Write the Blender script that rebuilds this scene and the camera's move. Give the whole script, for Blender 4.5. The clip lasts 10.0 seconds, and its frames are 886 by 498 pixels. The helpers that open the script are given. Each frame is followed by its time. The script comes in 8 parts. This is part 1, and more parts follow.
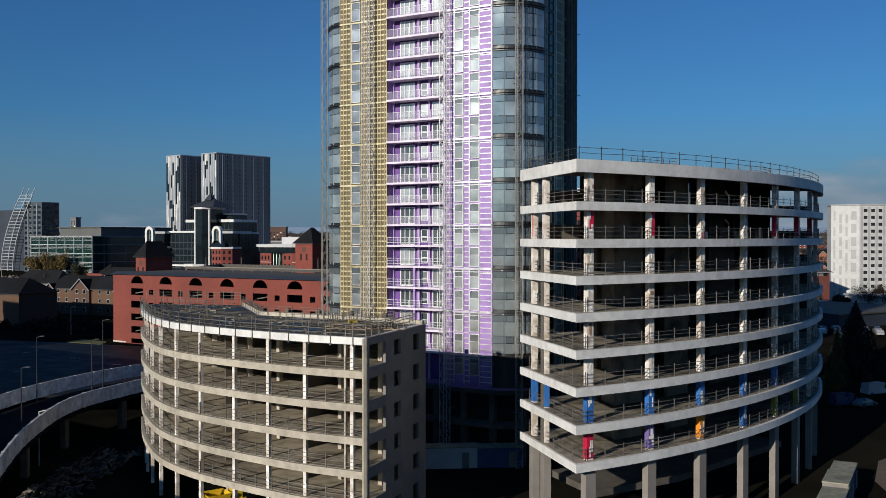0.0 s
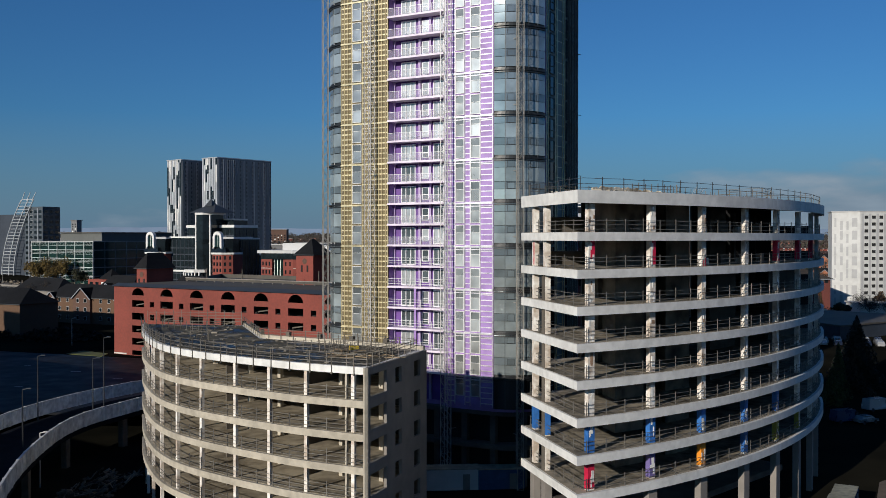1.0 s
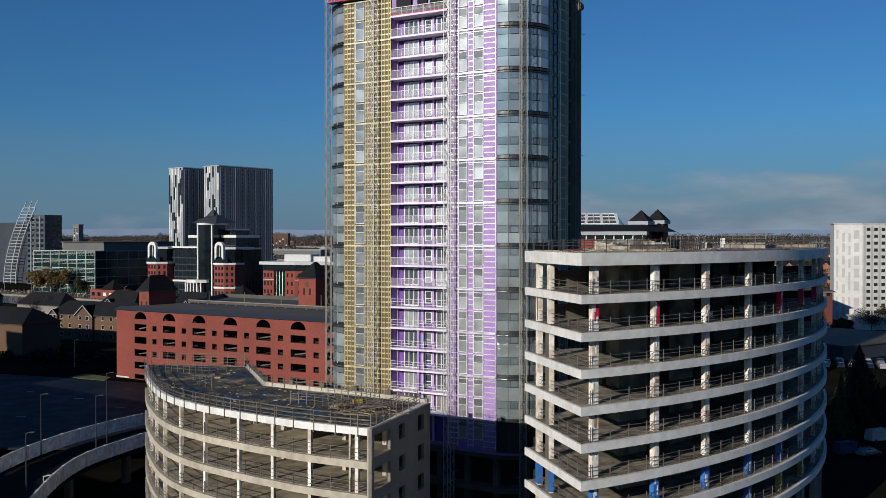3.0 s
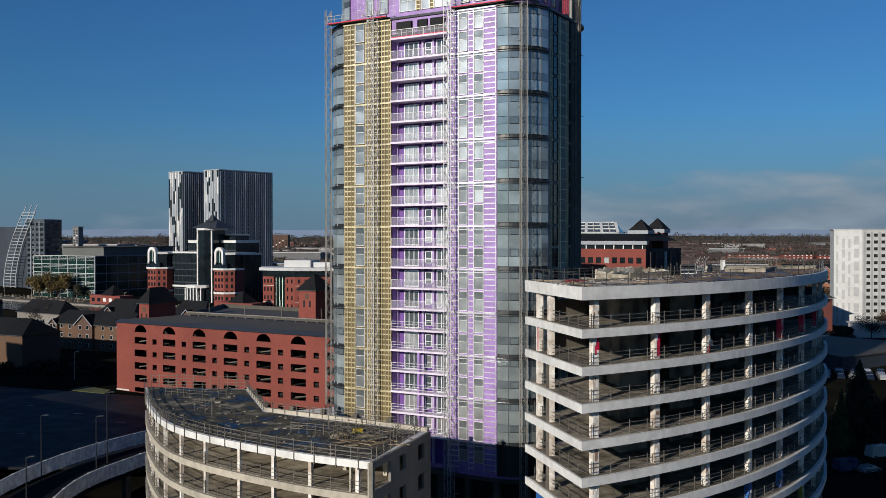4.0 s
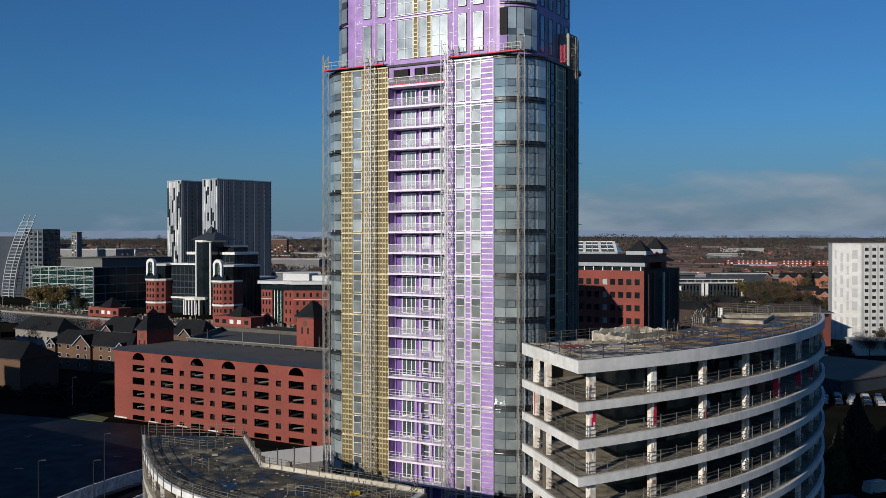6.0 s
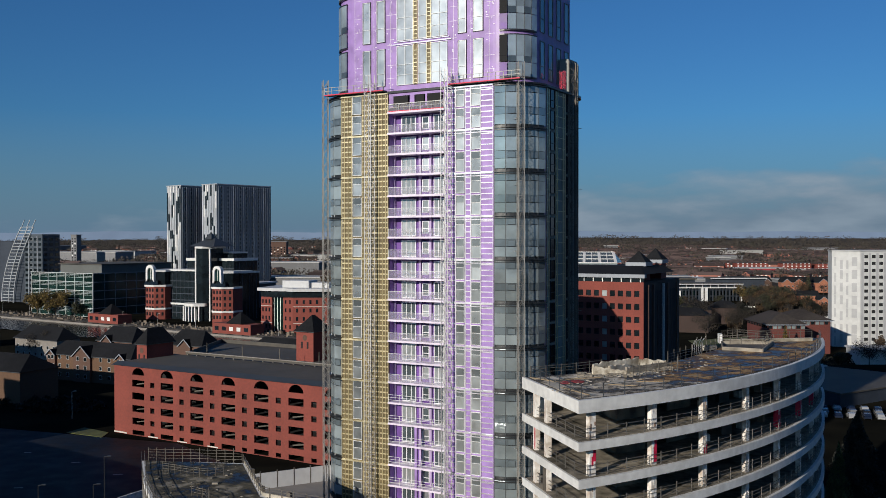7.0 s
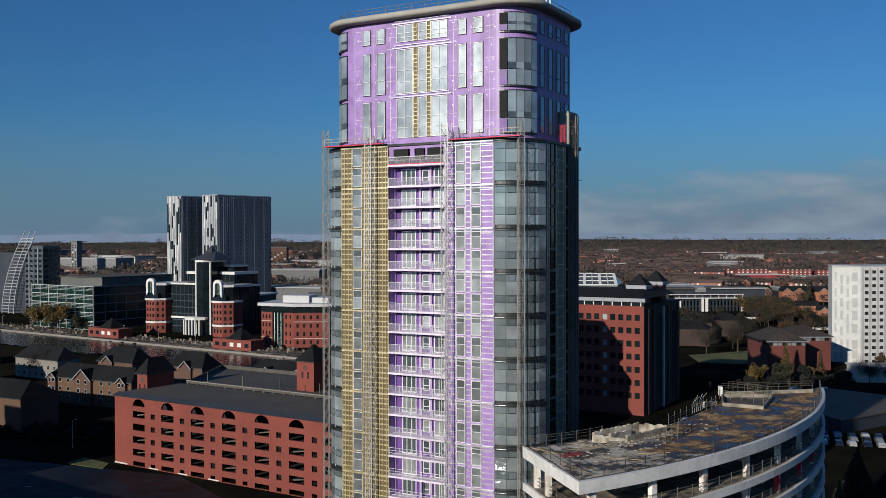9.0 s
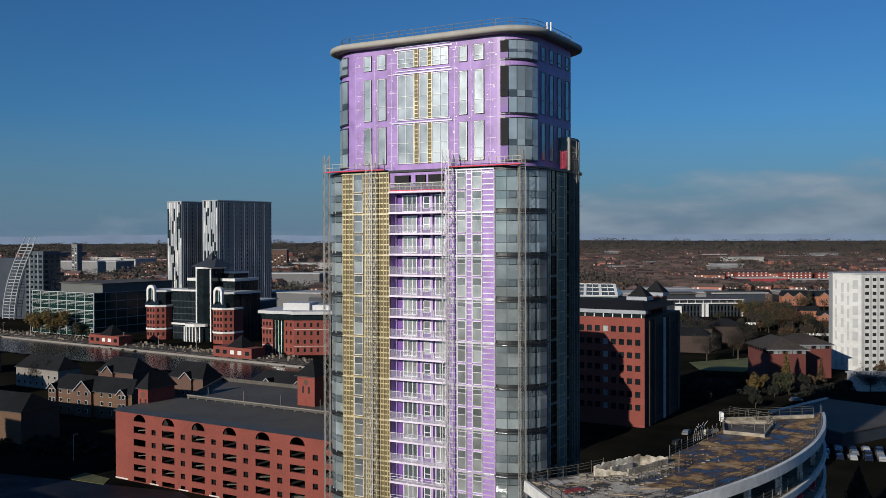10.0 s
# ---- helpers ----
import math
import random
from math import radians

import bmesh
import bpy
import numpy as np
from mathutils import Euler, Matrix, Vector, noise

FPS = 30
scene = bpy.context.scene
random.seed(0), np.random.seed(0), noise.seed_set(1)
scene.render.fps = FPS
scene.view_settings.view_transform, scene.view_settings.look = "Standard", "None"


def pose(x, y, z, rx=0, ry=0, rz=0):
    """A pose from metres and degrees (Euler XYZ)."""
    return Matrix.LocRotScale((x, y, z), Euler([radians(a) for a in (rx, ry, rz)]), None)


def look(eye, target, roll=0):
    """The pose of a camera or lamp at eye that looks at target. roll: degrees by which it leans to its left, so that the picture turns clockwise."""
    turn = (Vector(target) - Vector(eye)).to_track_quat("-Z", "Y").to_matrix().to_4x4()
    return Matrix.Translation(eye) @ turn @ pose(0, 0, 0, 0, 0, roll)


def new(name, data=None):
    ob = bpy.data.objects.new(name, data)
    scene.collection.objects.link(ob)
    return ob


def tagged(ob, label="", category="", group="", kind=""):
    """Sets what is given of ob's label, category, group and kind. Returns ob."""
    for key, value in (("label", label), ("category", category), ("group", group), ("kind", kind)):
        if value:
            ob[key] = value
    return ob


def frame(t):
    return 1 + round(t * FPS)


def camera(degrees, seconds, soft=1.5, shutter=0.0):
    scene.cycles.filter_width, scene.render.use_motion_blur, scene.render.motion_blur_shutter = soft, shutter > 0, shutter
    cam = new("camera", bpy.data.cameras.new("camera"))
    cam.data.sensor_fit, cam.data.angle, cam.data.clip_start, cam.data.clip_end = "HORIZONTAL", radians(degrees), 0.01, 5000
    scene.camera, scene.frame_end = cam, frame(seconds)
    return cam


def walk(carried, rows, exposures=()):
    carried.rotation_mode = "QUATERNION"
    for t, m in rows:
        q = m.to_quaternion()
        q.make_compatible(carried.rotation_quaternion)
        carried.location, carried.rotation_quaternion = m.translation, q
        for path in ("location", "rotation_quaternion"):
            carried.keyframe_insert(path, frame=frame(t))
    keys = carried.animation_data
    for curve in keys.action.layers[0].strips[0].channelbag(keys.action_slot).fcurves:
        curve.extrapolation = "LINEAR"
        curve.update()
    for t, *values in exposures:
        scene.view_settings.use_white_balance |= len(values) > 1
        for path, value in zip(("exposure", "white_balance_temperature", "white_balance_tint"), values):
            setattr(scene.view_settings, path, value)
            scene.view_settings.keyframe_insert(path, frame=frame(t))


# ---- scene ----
cam = camera(50.0, 10.0, 0.65)
METRES, EYE, TILT, LEAN, TURN = 32.0, 29.4, -0.73, 0.0, 0.0
ROWS = [
    (0.0, 0.0, 0.0, 0.0, 0.0, 0.0, -0.0),
    (0.5, 0.0003, -0.0003, 0.0406, 0.01, 0.04, -0.02),
    (1.0, -0.0012, -0.0009, 0.0827, 0.04, 0.05, -0.02),
    (1.5, -0.0017, -0.0017, 0.1222, 0.07, 0.07, -0.04),
    (2.0, -0.0031, -0.0018, 0.167, 0.08, 0.06, -0.05),
    (2.5, -0.0061, -0.0017, 0.2106, 0.11, 0.07, -0.05),
    (4.0, -0.01, -0.0007, 0.3538, 0.11, 0.03, 0.03),
    (4.5, -0.0072, -0.0001, 0.4008, 0.1, 0.03, 0.05),
    (5.0, -0.0039, 0.0, 0.4534, 0.09, 0.06, 0.04),
    (5.5, -0.0023, 0.0, 0.503, 0.07, 0.05, 0.03),
    (7.0, -0.0044, -0.0005, 0.6667, 0.02, 0.04, 0.06),
    (7.5, -0.003, -0.0001, 0.7195, 0.03, 0.03, 0.08),
    (8.0, -0.0016, -0.0001, 0.7768, 0.03, 0.06, 0.09),
    (8.5, -0.0022, -0.0007, 0.8306, 0.04, 0.07, 0.11),
    (9.0, -0.0039, -0.0014, 0.8896, 0.04, 0.07, 0.13),
    (9.5, -0.0052, -0.002, 0.9431, 0.05, 0.1, 0.15),
    (10.0, -0.0071, -0.0026, 0.9994, 0.05, 0.09, 0.17),
]
walk(cam, [(t, pose(0, 0, EYE, TILT, LEAN, TURN) @ pose(METRES * x, METRES * y, METRES * z, 90 + pitch, roll, yaw)) for t, x, y, z, yaw, pitch, roll in ROWS])
scene.view_settings.exposure = 0.0

# ---- daylight: low November sun from behind the camera's left shoulder ----
SUN_AWAY = Vector((-0.588, -0.809, 0.0)).normalized()
SUN_UP = radians(16.0)
world = bpy.data.worlds.new("sky")
scene.world = world
world.use_nodes = True
wt = world.node_tree
wt.nodes.clear()
w_out = wt.nodes.new("ShaderNodeOutputWorld")
w_bg = wt.nodes.new("ShaderNodeBackground")
w_sky = wt.nodes.new("ShaderNodeTexSky")
w_sky.sky_type, w_sky.sun_disc = "NISHITA", False
w_sky.sun_elevation = SUN_UP
w_sky.sun_rotation = math.atan2(SUN_AWAY.x, SUN_AWAY.y)
w_sky.air_density, w_sky.dust_density, w_sky.ozone_density = 1.0, 0.4, 2.2
w_bg.inputs["Strength"].default_value = 0.055
# a low bank of grey cloud towards the north-east
w_co = wt.nodes.new("ShaderNodeTexCoord")
w_sep = wt.nodes.new("ShaderNodeSeparateXYZ")
wt.links.new(w_co.outputs["Generated"], w_sep.inputs[0])
w_map = wt.nodes.new("ShaderNodeMapping")
w_map.inputs["Scale"].default_value = (7, 7, 24)
wt.links.new(w_co.outputs["Generated"], w_map.inputs["Vector"])
w_noise = wt.nodes.new("ShaderNodeTexNoise")
w_noise.inputs["Scale"].default_value, w_noise.inputs["Detail"].default_value = 1.6, 7
wt.links.new(w_map.outputs[0], w_noise.inputs["Vector"])


def w_math(op, a, b=0.0, clamp=False):
    n = wt.nodes.new("ShaderNodeMath")
    n.operation, n.use_clamp = op, clamp
    for k, v in enumerate((a, b)):
        if isinstance(v, (int, float)):
            n.inputs[k].default_value = v
        else:
            wt.links.new(v, n.inputs[k])
    return n.outputs[0]


# top of the bank: higher to the right
w_top = w_math("MAXIMUM", w_math("MINIMUM", w_math("ADD", w_math("MULTIPLY", w_sep.outputs["X"], 0.08), 0.047), w_math("ADD", w_math("MULTIPLY", w_sep.outputs["X"], 0.6), -0.01)), 0.02)
w_fall = w_math("MULTIPLY", w_math("SUBTRACT", w_top, w_sep.outputs["Z"]), 22.0)
w_cover = w_math("ADD", w_fall, w_math("MULTIPLY", w_math("SUBTRACT", w_noise.outputs["Fac"], 0.5), 2.6), True)
w_cover = w_math("MULTIPLY", w_cover, 0.92, True)
w_mix = wt.nodes.new("ShaderNodeMix")
w_mix.data_type = "RGBA"
wt.links.new(w_cover, w_mix.inputs[0])
w_tint = wt.nodes.new("ShaderNodeMix")
w_tint.data_type, w_tint.blend_type = "RGBA", "MULTIPLY"
w_tint.inputs[0].default_value = 1.0
wt.links.new(w_sky.outputs[0], w_tint.inputs[6])
w_tint.inputs[7].default_value = (0.32, 0.77, 1.32, 1)
w_haze = wt.nodes.new("ShaderNodeMix")
w_haze.data_type = "RGBA"
w_haze.inputs[7].default_value = (2.2, 3.55, 5.4, 1)
wt.links.new(w_math("MULTIPLY", w_math("SUBTRACT", 1.0, w_math("MULTIPLY", w_sep.outputs["Z"], 8.0), True), 0.85), w_haze.inputs[0])
wt.links.new(w_tint.outputs[2], w_haze.inputs[6])
wt.links.new(w_haze.outputs[2], w_mix.inputs[6])
w_cl = wt.nodes.new("ShaderNodeValToRGB")
w_cl.color_ramp.elements[0].position, w_cl.color_ramp.elements[0].color = 0.36, (2.75, 3.9, 5.2, 1)
w_cl.color_ramp.elements[1].position, w_cl.color_ramp.elements[1].color = 0.72, (4.7, 5.9, 7.2, 1)
wt.links.new(w_noise.outputs["Fac"], w_cl.inputs[0])
wt.links.new(w_cl.outputs[0], w_mix.inputs[7])
wt.links.new(w_mix.outputs[2], w_bg.inputs["Color"])
wt.links.new(w_bg.outputs[0], w_out.inputs["Surface"])

sun_data = bpy.data.lights.new("sun", "SUN")
sun_data.energy, sun_data.angle, sun_data.color = 4.5, radians(0.55), (1.0, 0.93, 0.82)
sun = new("sun", sun_data)
sun_dir = Vector((SUN_AWAY.x * math.cos(SUN_UP), SUN_AWAY.y * math.cos(SUN_UP), math.sin(SUN_UP)))
sun.matrix_world = look(sun_dir * 300, (0, 0, 0))


# ---- materials ----
def mat(name, color, rough=0.7, metal=0.0, vary=0.25, grain=0.8, stain=0.08, bump=0.15, random_tint=0.0, dark=None, spec=0.5, island=0.0, spread=0.1):
    """A surface with stains at a large scale, grain at a small one, a little relief and a random tint from piece to piece."""
    m = bpy.data.materials.new(name)
    m.use_nodes = True
    nt = m.node_tree
    b = nt.nodes["Principled BSDF"]
    b.inputs["Metallic"].default_value = metal
    b.inputs["Specular IOR Level"].default_value = spec
    geo = nt.nodes.new("ShaderNodeNewGeometry")
    big, small = nt.nodes.new("ShaderNodeTexNoise"), nt.nodes.new("ShaderNodeTexNoise")
    big.inputs["Scale"].default_value, big.inputs["Detail"].default_value = stain, 6
    small.inputs["Scale"].default_value, small.inputs["Detail"].default_value = grain, 5
    for n in (big, small):
        nt.links.new(geo.outputs["Position"], n.inputs["Vector"])
    add = nt.nodes.new("ShaderNodeMath")
    add.operation = "ADD"
    nt.links.new(big.outputs["Fac"], add.inputs[0])
    nt.links.new(small.outputs["Fac"], add.inputs[1])
    last = add.outputs[0]
    if random_tint or island:
        if island:
            src = geo.outputs["Random Per Island"]
        else:
            src = nt.nodes.new("ShaderNodeObjectInfo").outputs["Random"]
        sub = nt.nodes.new("ShaderNodeMath")
        sub.operation = "MULTIPLY_ADD"
        nt.links.new(src, sub.inputs[0])
        amount = random_tint or island
        sub.inputs[1].default_value = amount
        nt.links.new(last, sub.inputs[2])
        less = nt.nodes.new("ShaderNodeMath")
        less.operation = "SUBTRACT"
        nt.links.new(sub.outputs[0], less.inputs[0])
        less.inputs[1].default_value = amount / 2
        last = less.outputs[0]
    ramp = nt.nodes.new("ShaderNodeMapRange")
    ramp.inputs["From Min"].default_value, ramp.inputs["From Max"].default_value = 0.76, 1.24
    nt.links.new(last, ramp.inputs["Value"])
    mix = nt.nodes.new("ShaderNodeMix")
    mix.data_type = "RGBA"
    low = dark or tuple(c * (1 - vary) for c in color)
    high = tuple(min(1, c * (1 + vary * 0.6)) for c in color)
    mix.inputs[6].default_value, mix.inputs[7].default_value = (*low, 1), (*high, 1)
    nt.links.new(ramp.outputs[0], mix.inputs[0])
    nt.links.new(mix.outputs[2], b.inputs["Base Color"])
    rr = nt.nodes.new("ShaderNodeMapRange")
    rr.inputs["To Min"].default_value, rr.inputs["To Max"].default_value = max(0.02, rough - spread), min(1, rough + spread)
    nt.links.new(small.outputs["Fac"], rr.inputs["Value"])
    nt.links.new(rr.outputs[0], b.inputs["Roughness"])
    if bump:
        bp = nt.nodes.new("ShaderNodeBump")
        bp.inputs["Strength"].default_value, bp.inputs["Distance"].default_value = bump, 0.05
        nt.links.new(small.outputs["Fac"], bp.inputs["Height"])
        nt.links.new(bp.outputs[0], b.inputs["Normal"])
    return m


CONCRETE = mat("pale_concrete", (0.52, 0.50, 0.46), 0.8, vary=0.18, grain=1.5, stain=0.25)
PAINTED = mat("white_painted_concrete", (0.68, 0.67, 0.64), 0.6, vary=0.17, grain=1.2, stain=0.2)
BEIGE = mat("beige_concrete", (0.42, 0.375, 0.30), 0.8, vary=0.25, grain=1.3, stain=0.2)
RAWDECK = mat("raw_concrete_floor", (0.30, 0.26, 0.20), 0.85, vary=0.4, grain=0.9, stain=0.12, dark=(0.065, 0.055, 0.036))
# darkened so that indoor shade is put into this wall colour
INNER = mat("shade_dark_dusty_wall", (0.105, 0.09, 0.073), 0.9, vary=0.35, grain=0.7, stain=0.2)
GREYWALL = mat("grey_rendered_wall", (0.21, 0.19, 0.17), 0.85, vary=0.15, stain=0.15)
STEEL = mat("galvanised_steel", (0.52, 0.51, 0.50), 0.45, metal=0.4, vary=0.25, bump=0)
MIDSTEEL = mat("dusty_lattice_steel", (0.34, 0.32, 0.29), 0.55, metal=0.3, vary=0.3, bump=0)
DULLSTEEL = mat("weathered_tube_steel", (0.13, 0.115, 0.095), 0.6, metal=0.3, vary=0.3, bump=0)
RED = mat("red_paint", (0.58, 0.015, 0.06), 0.5, vary=0.3, grain=2)
BLUE = mat("blue_paint", (0.03, 0.14, 0.42), 0.5, vary=0.3, grain=2)
ORANGE = mat("orange_paint", (0.75, 0.26, 0.02), 0.5, vary=0.2, grain=2)
VIOLET = mat("violet_paint", (0.14, 0.11, 0.28), 0.5, vary=0.2, grain=2)
OLIVE = mat("olive_paint", (0.26, 0.26, 0.04), 0.5, vary=0.2, grain=2)
PURPLE = mat("purple_membrane", (0.315, 0.195, 0.46), 0.45, vary=0.22, spec=0.5, grain=0.9, stain=0.3, bump=0.35)
WORN = mat("worn_cream_concrete", (0.72, 0.69, 0.64), 0.8, vary=0.25, grain=1.4, stain=0.35, dark=(0.42, 0.34, 0.27))
PEEL = mat("peeled_white_plaster", (0.76, 0.74, 0.70), 0.8, vary=0.2, grain=2)
SCAB = mat("bared_brown_plaster", (0.26, 0.17, 0.115), 0.9, vary=0.3, grain=2)
# purple membrane copied darker, so the recess shade sits in the colour
DARKPURPLE = mat("shade_dark_membrane", (0.13, 0.05, 0.26), 0.5, vary=0.3, grain=0.9, stain=0.3, bump=0.3)
GOLD = mat("yellow_insulation_board", (0.14, 0.105, 0.045), 0.45, vary=0.35, grain=0.9, stain=0.3)
GOLDRAIL = mat("yellow_cladding_rail", (0.76, 0.66, 0.42), 0.33, metal=0.65, vary=0.25, bump=0)
WHITERAIL = mat("white_aluminium_rail", (0.85, 0.82, 0.85), 0.31, metal=0.75, vary=0.1, bump=0)
LILAC = mat("lilac_coated_slab", (0.70, 0.62, 0.73), 0.36, vary=0.2, spec=0.8)
FRAME = mat("pale_window_frame", (0.74, 0.74, 0.72), 0.35, metal=0.2, vary=0.1, bump=0)
DARKFRAME = mat("dark_window_frame", (0.02, 0.022, 0.024), 0.4, vary=0.2, bump=0)
# shade of unlit rooms put into a near-black colour
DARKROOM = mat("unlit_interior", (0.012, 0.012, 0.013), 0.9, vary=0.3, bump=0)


def glazing(name, color, rough=0.06, spec=0.9, tint=0.5, metal=0.0, spread=0.1):
    return mat(name, color, rough + 0.05, metal=metal, vary=0.35, grain=0.35, stain=0.12, bump=0.02 if spread > 0.05 else 0, random_tint=tint, spec=spec, spread=spread)


GLASS = glazing("grey_green_glazing", (0.095, 0.118, 0.13), 0.16, 1.0, 0.3, 0.35)
GLASSPALE = glazing("pale_blinded_glazing", (0.24, 0.265, 0.27), 0.33, 1.0, 0.4)
GLASSCOOL = glazing("cool_grey_glazing", (0.36, 0.415, 0.425), -0.015, 0.9, 0.35, 0.4, 0.008)
FRONTGLASS = glazing("pale_front_glazing", (0.50, 0.525, 0.525), 0.24, 0.9, 0.35, 0.8, 0.06)
FRONTVENT = glazing("grey_front_vent_glazing", (0.27, 0.295, 0.30), 0.22, 0.9, 0.4, 0.7, 0.06)
GLASSMID = glazing("slate_blue_glazing", (0.22, 0.265, 0.285), -0.015, 0.9, 0.3, 0.4, 0.008)
GLASSDARK = glazing("dark_glazing", (0.010, 0.015, 0.018), 0.05, 0.45)
GLASSTEAL = glazing("teal_glazing", (0.009, 0.028, 0.025), 0.06, 0.6, 0.8)
BRICK = mat("red_brick", (0.195, 0.044, 0.031), 0.85, vary=0.22, grain=2.2, stain=0.12)
BRICKDARK = mat("brown_brick", (0.10, 0.054, 0.038), 0.85, vary=0.25, grain=2.2)
# the hipped building's shade is put into this darker red brick
BRICKSHADE = mat("shade_dark_red_brick", (0.115, 0.03, 0.023), 0.85, vary=0.3, grain=2.2)
# brick darkened to put the shade of unlit walls into its colour
SHADEBRICK = mat("shade_dark_brick", (0.04, 0.023, 0.018), 0.85, vary=0.3, grain=2.2)
ORANGEBRICK = mat("orange_brick", (0.30, 0.115, 0.062), 0.85, vary=0.25, grain=2.2)
BUFF = mat("buff_brick", (0.11, 0.06, 0.034), 0.85, vary=0.2, grain=2.2)
SLATE = mat("slate_roofing", (0.013, 0.0135, 0.015), 0.85, vary=0.4, grain=1.2, spec=0.15)
BROWNROOF = mat("brown_grey_tiles", (0.052, 0.043, 0.037), 0.85, vary=0.35, grain=0.9, spec=0.2)
ROOFGREY = mat("grey_roof_sheet", (0.072, 0.064, 0.053), 0.8, vary=0.3, grain=0.6)
ZINC = mat("blue_grey_roof_edge", (0.05, 0.056, 0.062), 0.5, metal=0.2, vary=0.2)
# darker than real asphalt: shade is put into this base
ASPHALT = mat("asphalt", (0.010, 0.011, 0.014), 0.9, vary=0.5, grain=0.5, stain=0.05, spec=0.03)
GRASS = mat("grass", (0.085, 0.095, 0.025), 0.95, vary=0.4, grain=1.0)
TIMBER = mat("timber_board", (0.30, 0.22, 0.13), 0.8, vary=0.3, grain=2)
WHITE = mat("white_coating", (0.62, 0.61, 0.59), 0.5, vary=0.1, stain=0.2)
PALEGREY = mat("pale_grey_panel", (0.47, 0.47, 0.47), 0.55, vary=0.1)
CHARCOAL = mat("charcoal_cladding", (0.038, 0.046, 0.06), 0.55, spec=0.25, vary=0.25, random_tint=0.3)
EAVE = mat("pale_blue_grey_eave", (0.24, 0.26, 0.29), 0.5, vary=0.15)
SILVER = mat("silver_cladding", (0.55, 0.56, 0.57), 0.35, metal=0.4, vary=0.15, random_tint=0.4)
TYRE = mat("black_rubber", (0.015, 0.015, 0.015), 0.8, vary=0.3)
SIGNRED = mat("red_sheet", (0.30, 0.03, 0.04), 0.5, vary=0.2)


# ---- small builders ----
def thing(name, label, category, m=None, group="", kind=""):
    ob = new(name)
    ob.matrix_world = m or Matrix()
    return tagged(ob, label, category, group, kind)


def mesh_of(bm, material, smooth=False):
    bmesh.ops.recalc_face_normals(bm, faces=bm.faces)
    me = bpy.data.meshes.new("mesh")
    bm.to_mesh(me)
    bm.free()
    me.materials.append(material)
    if smooth:
        for p in me.polygons:
            p.use_smooth = True
    return me


def part(name, bm, material, parent=None, label="", smooth=False):
    ob = new(name, mesh_of(bm, material, smooth))
    ob.parent = parent
    return tagged(ob, label)


BOXES = {}


def box_mesh(dims, material):
    key = (tuple(round(d, 3) for d in dims), material.name)
    if key not in BOXES:
        bm = bmesh.new()
        add_box(bm, -dims[0] / 2, dims[0] / 2, -dims[1] / 2, dims[1] / 2, 0, dims[2])
        BOXES[key] = mesh_of(bm, material)
    return BOXES[key]


def piece(name, parent, material, dims, at, turn=0.0, label=""):
    """A block that shares its mesh with all blocks of its size and material; at is the middle of its foot."""
    ob = new(name, box_mesh(dims, material))
    ob.parent = parent
    ob.matrix_basis = pose(*at, 0, 0, turn)
    return tagged(ob, label)


def add_box(bm, x0, x1, y0, y1, z0, z1):
    v = [bm.verts.new(c) for c in ((x0, y0, z0), (x1, y0, z0), (x1, y1, z0), (x0, y1, z0), (x0, y0, z1), (x1, y0, z1), (x1, y1, z1), (x0, y1, z1))]
    for f in ((3, 2, 1, 0), (4, 5, 6, 7), (0, 1, 5, 4), (1, 2, 6, 5), (2, 3, 7, 6), (3, 0, 4, 7)):
        bm.faces.new([v[i] for i in f])


def add_prism(bm, outline, z0, z1):
    lo = [bm.verts.new((x, y, z0)) for x, y in outline]
    hi = [bm.verts.new((x, y, z1)) for x, y in outline]
    n = len(outline)
    for i in range(n):
        j = (i + 1) % n
        bm.faces.new((lo[i], lo[j], hi[j], hi[i]))
    bm.faces.new(lo[::-1])
    bm.faces.new(hi)


def add_bar(bm, a, b, w=0.05, h=None):
    """A straight bar of square section from a to b."""
    a, b = Vector(a), Vector(b)
    d = b - a
    if d.length < 1e-6:
        return
    side = d.cross(Vector((0, 0, 1)))
    side = Vector((1, 0, 0)) if side.length < 1e-6 else side.normalized()
    up = side.cross(d).normalized()
    s, u = side * w / 2, up * (h or w) / 2
    v = [bm.verts.new(p + c) for p in (a, b) for c in (-s - u, s - u, s + u, -s + u)]
    for f in ((0, 1, 2, 3), (7, 6, 5, 4), (0, 4, 5, 1), (1, 5, 6, 2), (2, 6, 7, 3), (3, 7, 4, 0)):
        bm.faces.new([v[i] for i in f])


def add_cone(bm, x, y, z0, z1, r0, r1, sides=10):
    lo = [bm.verts.new((x + r0 * math.cos(2 * math.pi * i / sides), y + r0 * math.sin(2 * math.pi * i / sides), z0)) for i in range(sides)]
    hi = [bm.verts.new((x + r1 * math.cos(2 * math.pi * i / sides), y + r1 * math.sin(2 * math.pi * i / sides), z1)) for i in range(sides)]
    for i in range(sides):
        j = (i + 1) % sides
        bm.faces.new((lo[i], lo[j], hi[j], hi[i]))
    bm.faces.new(lo[::-1])
    bm.faces.new(hi)


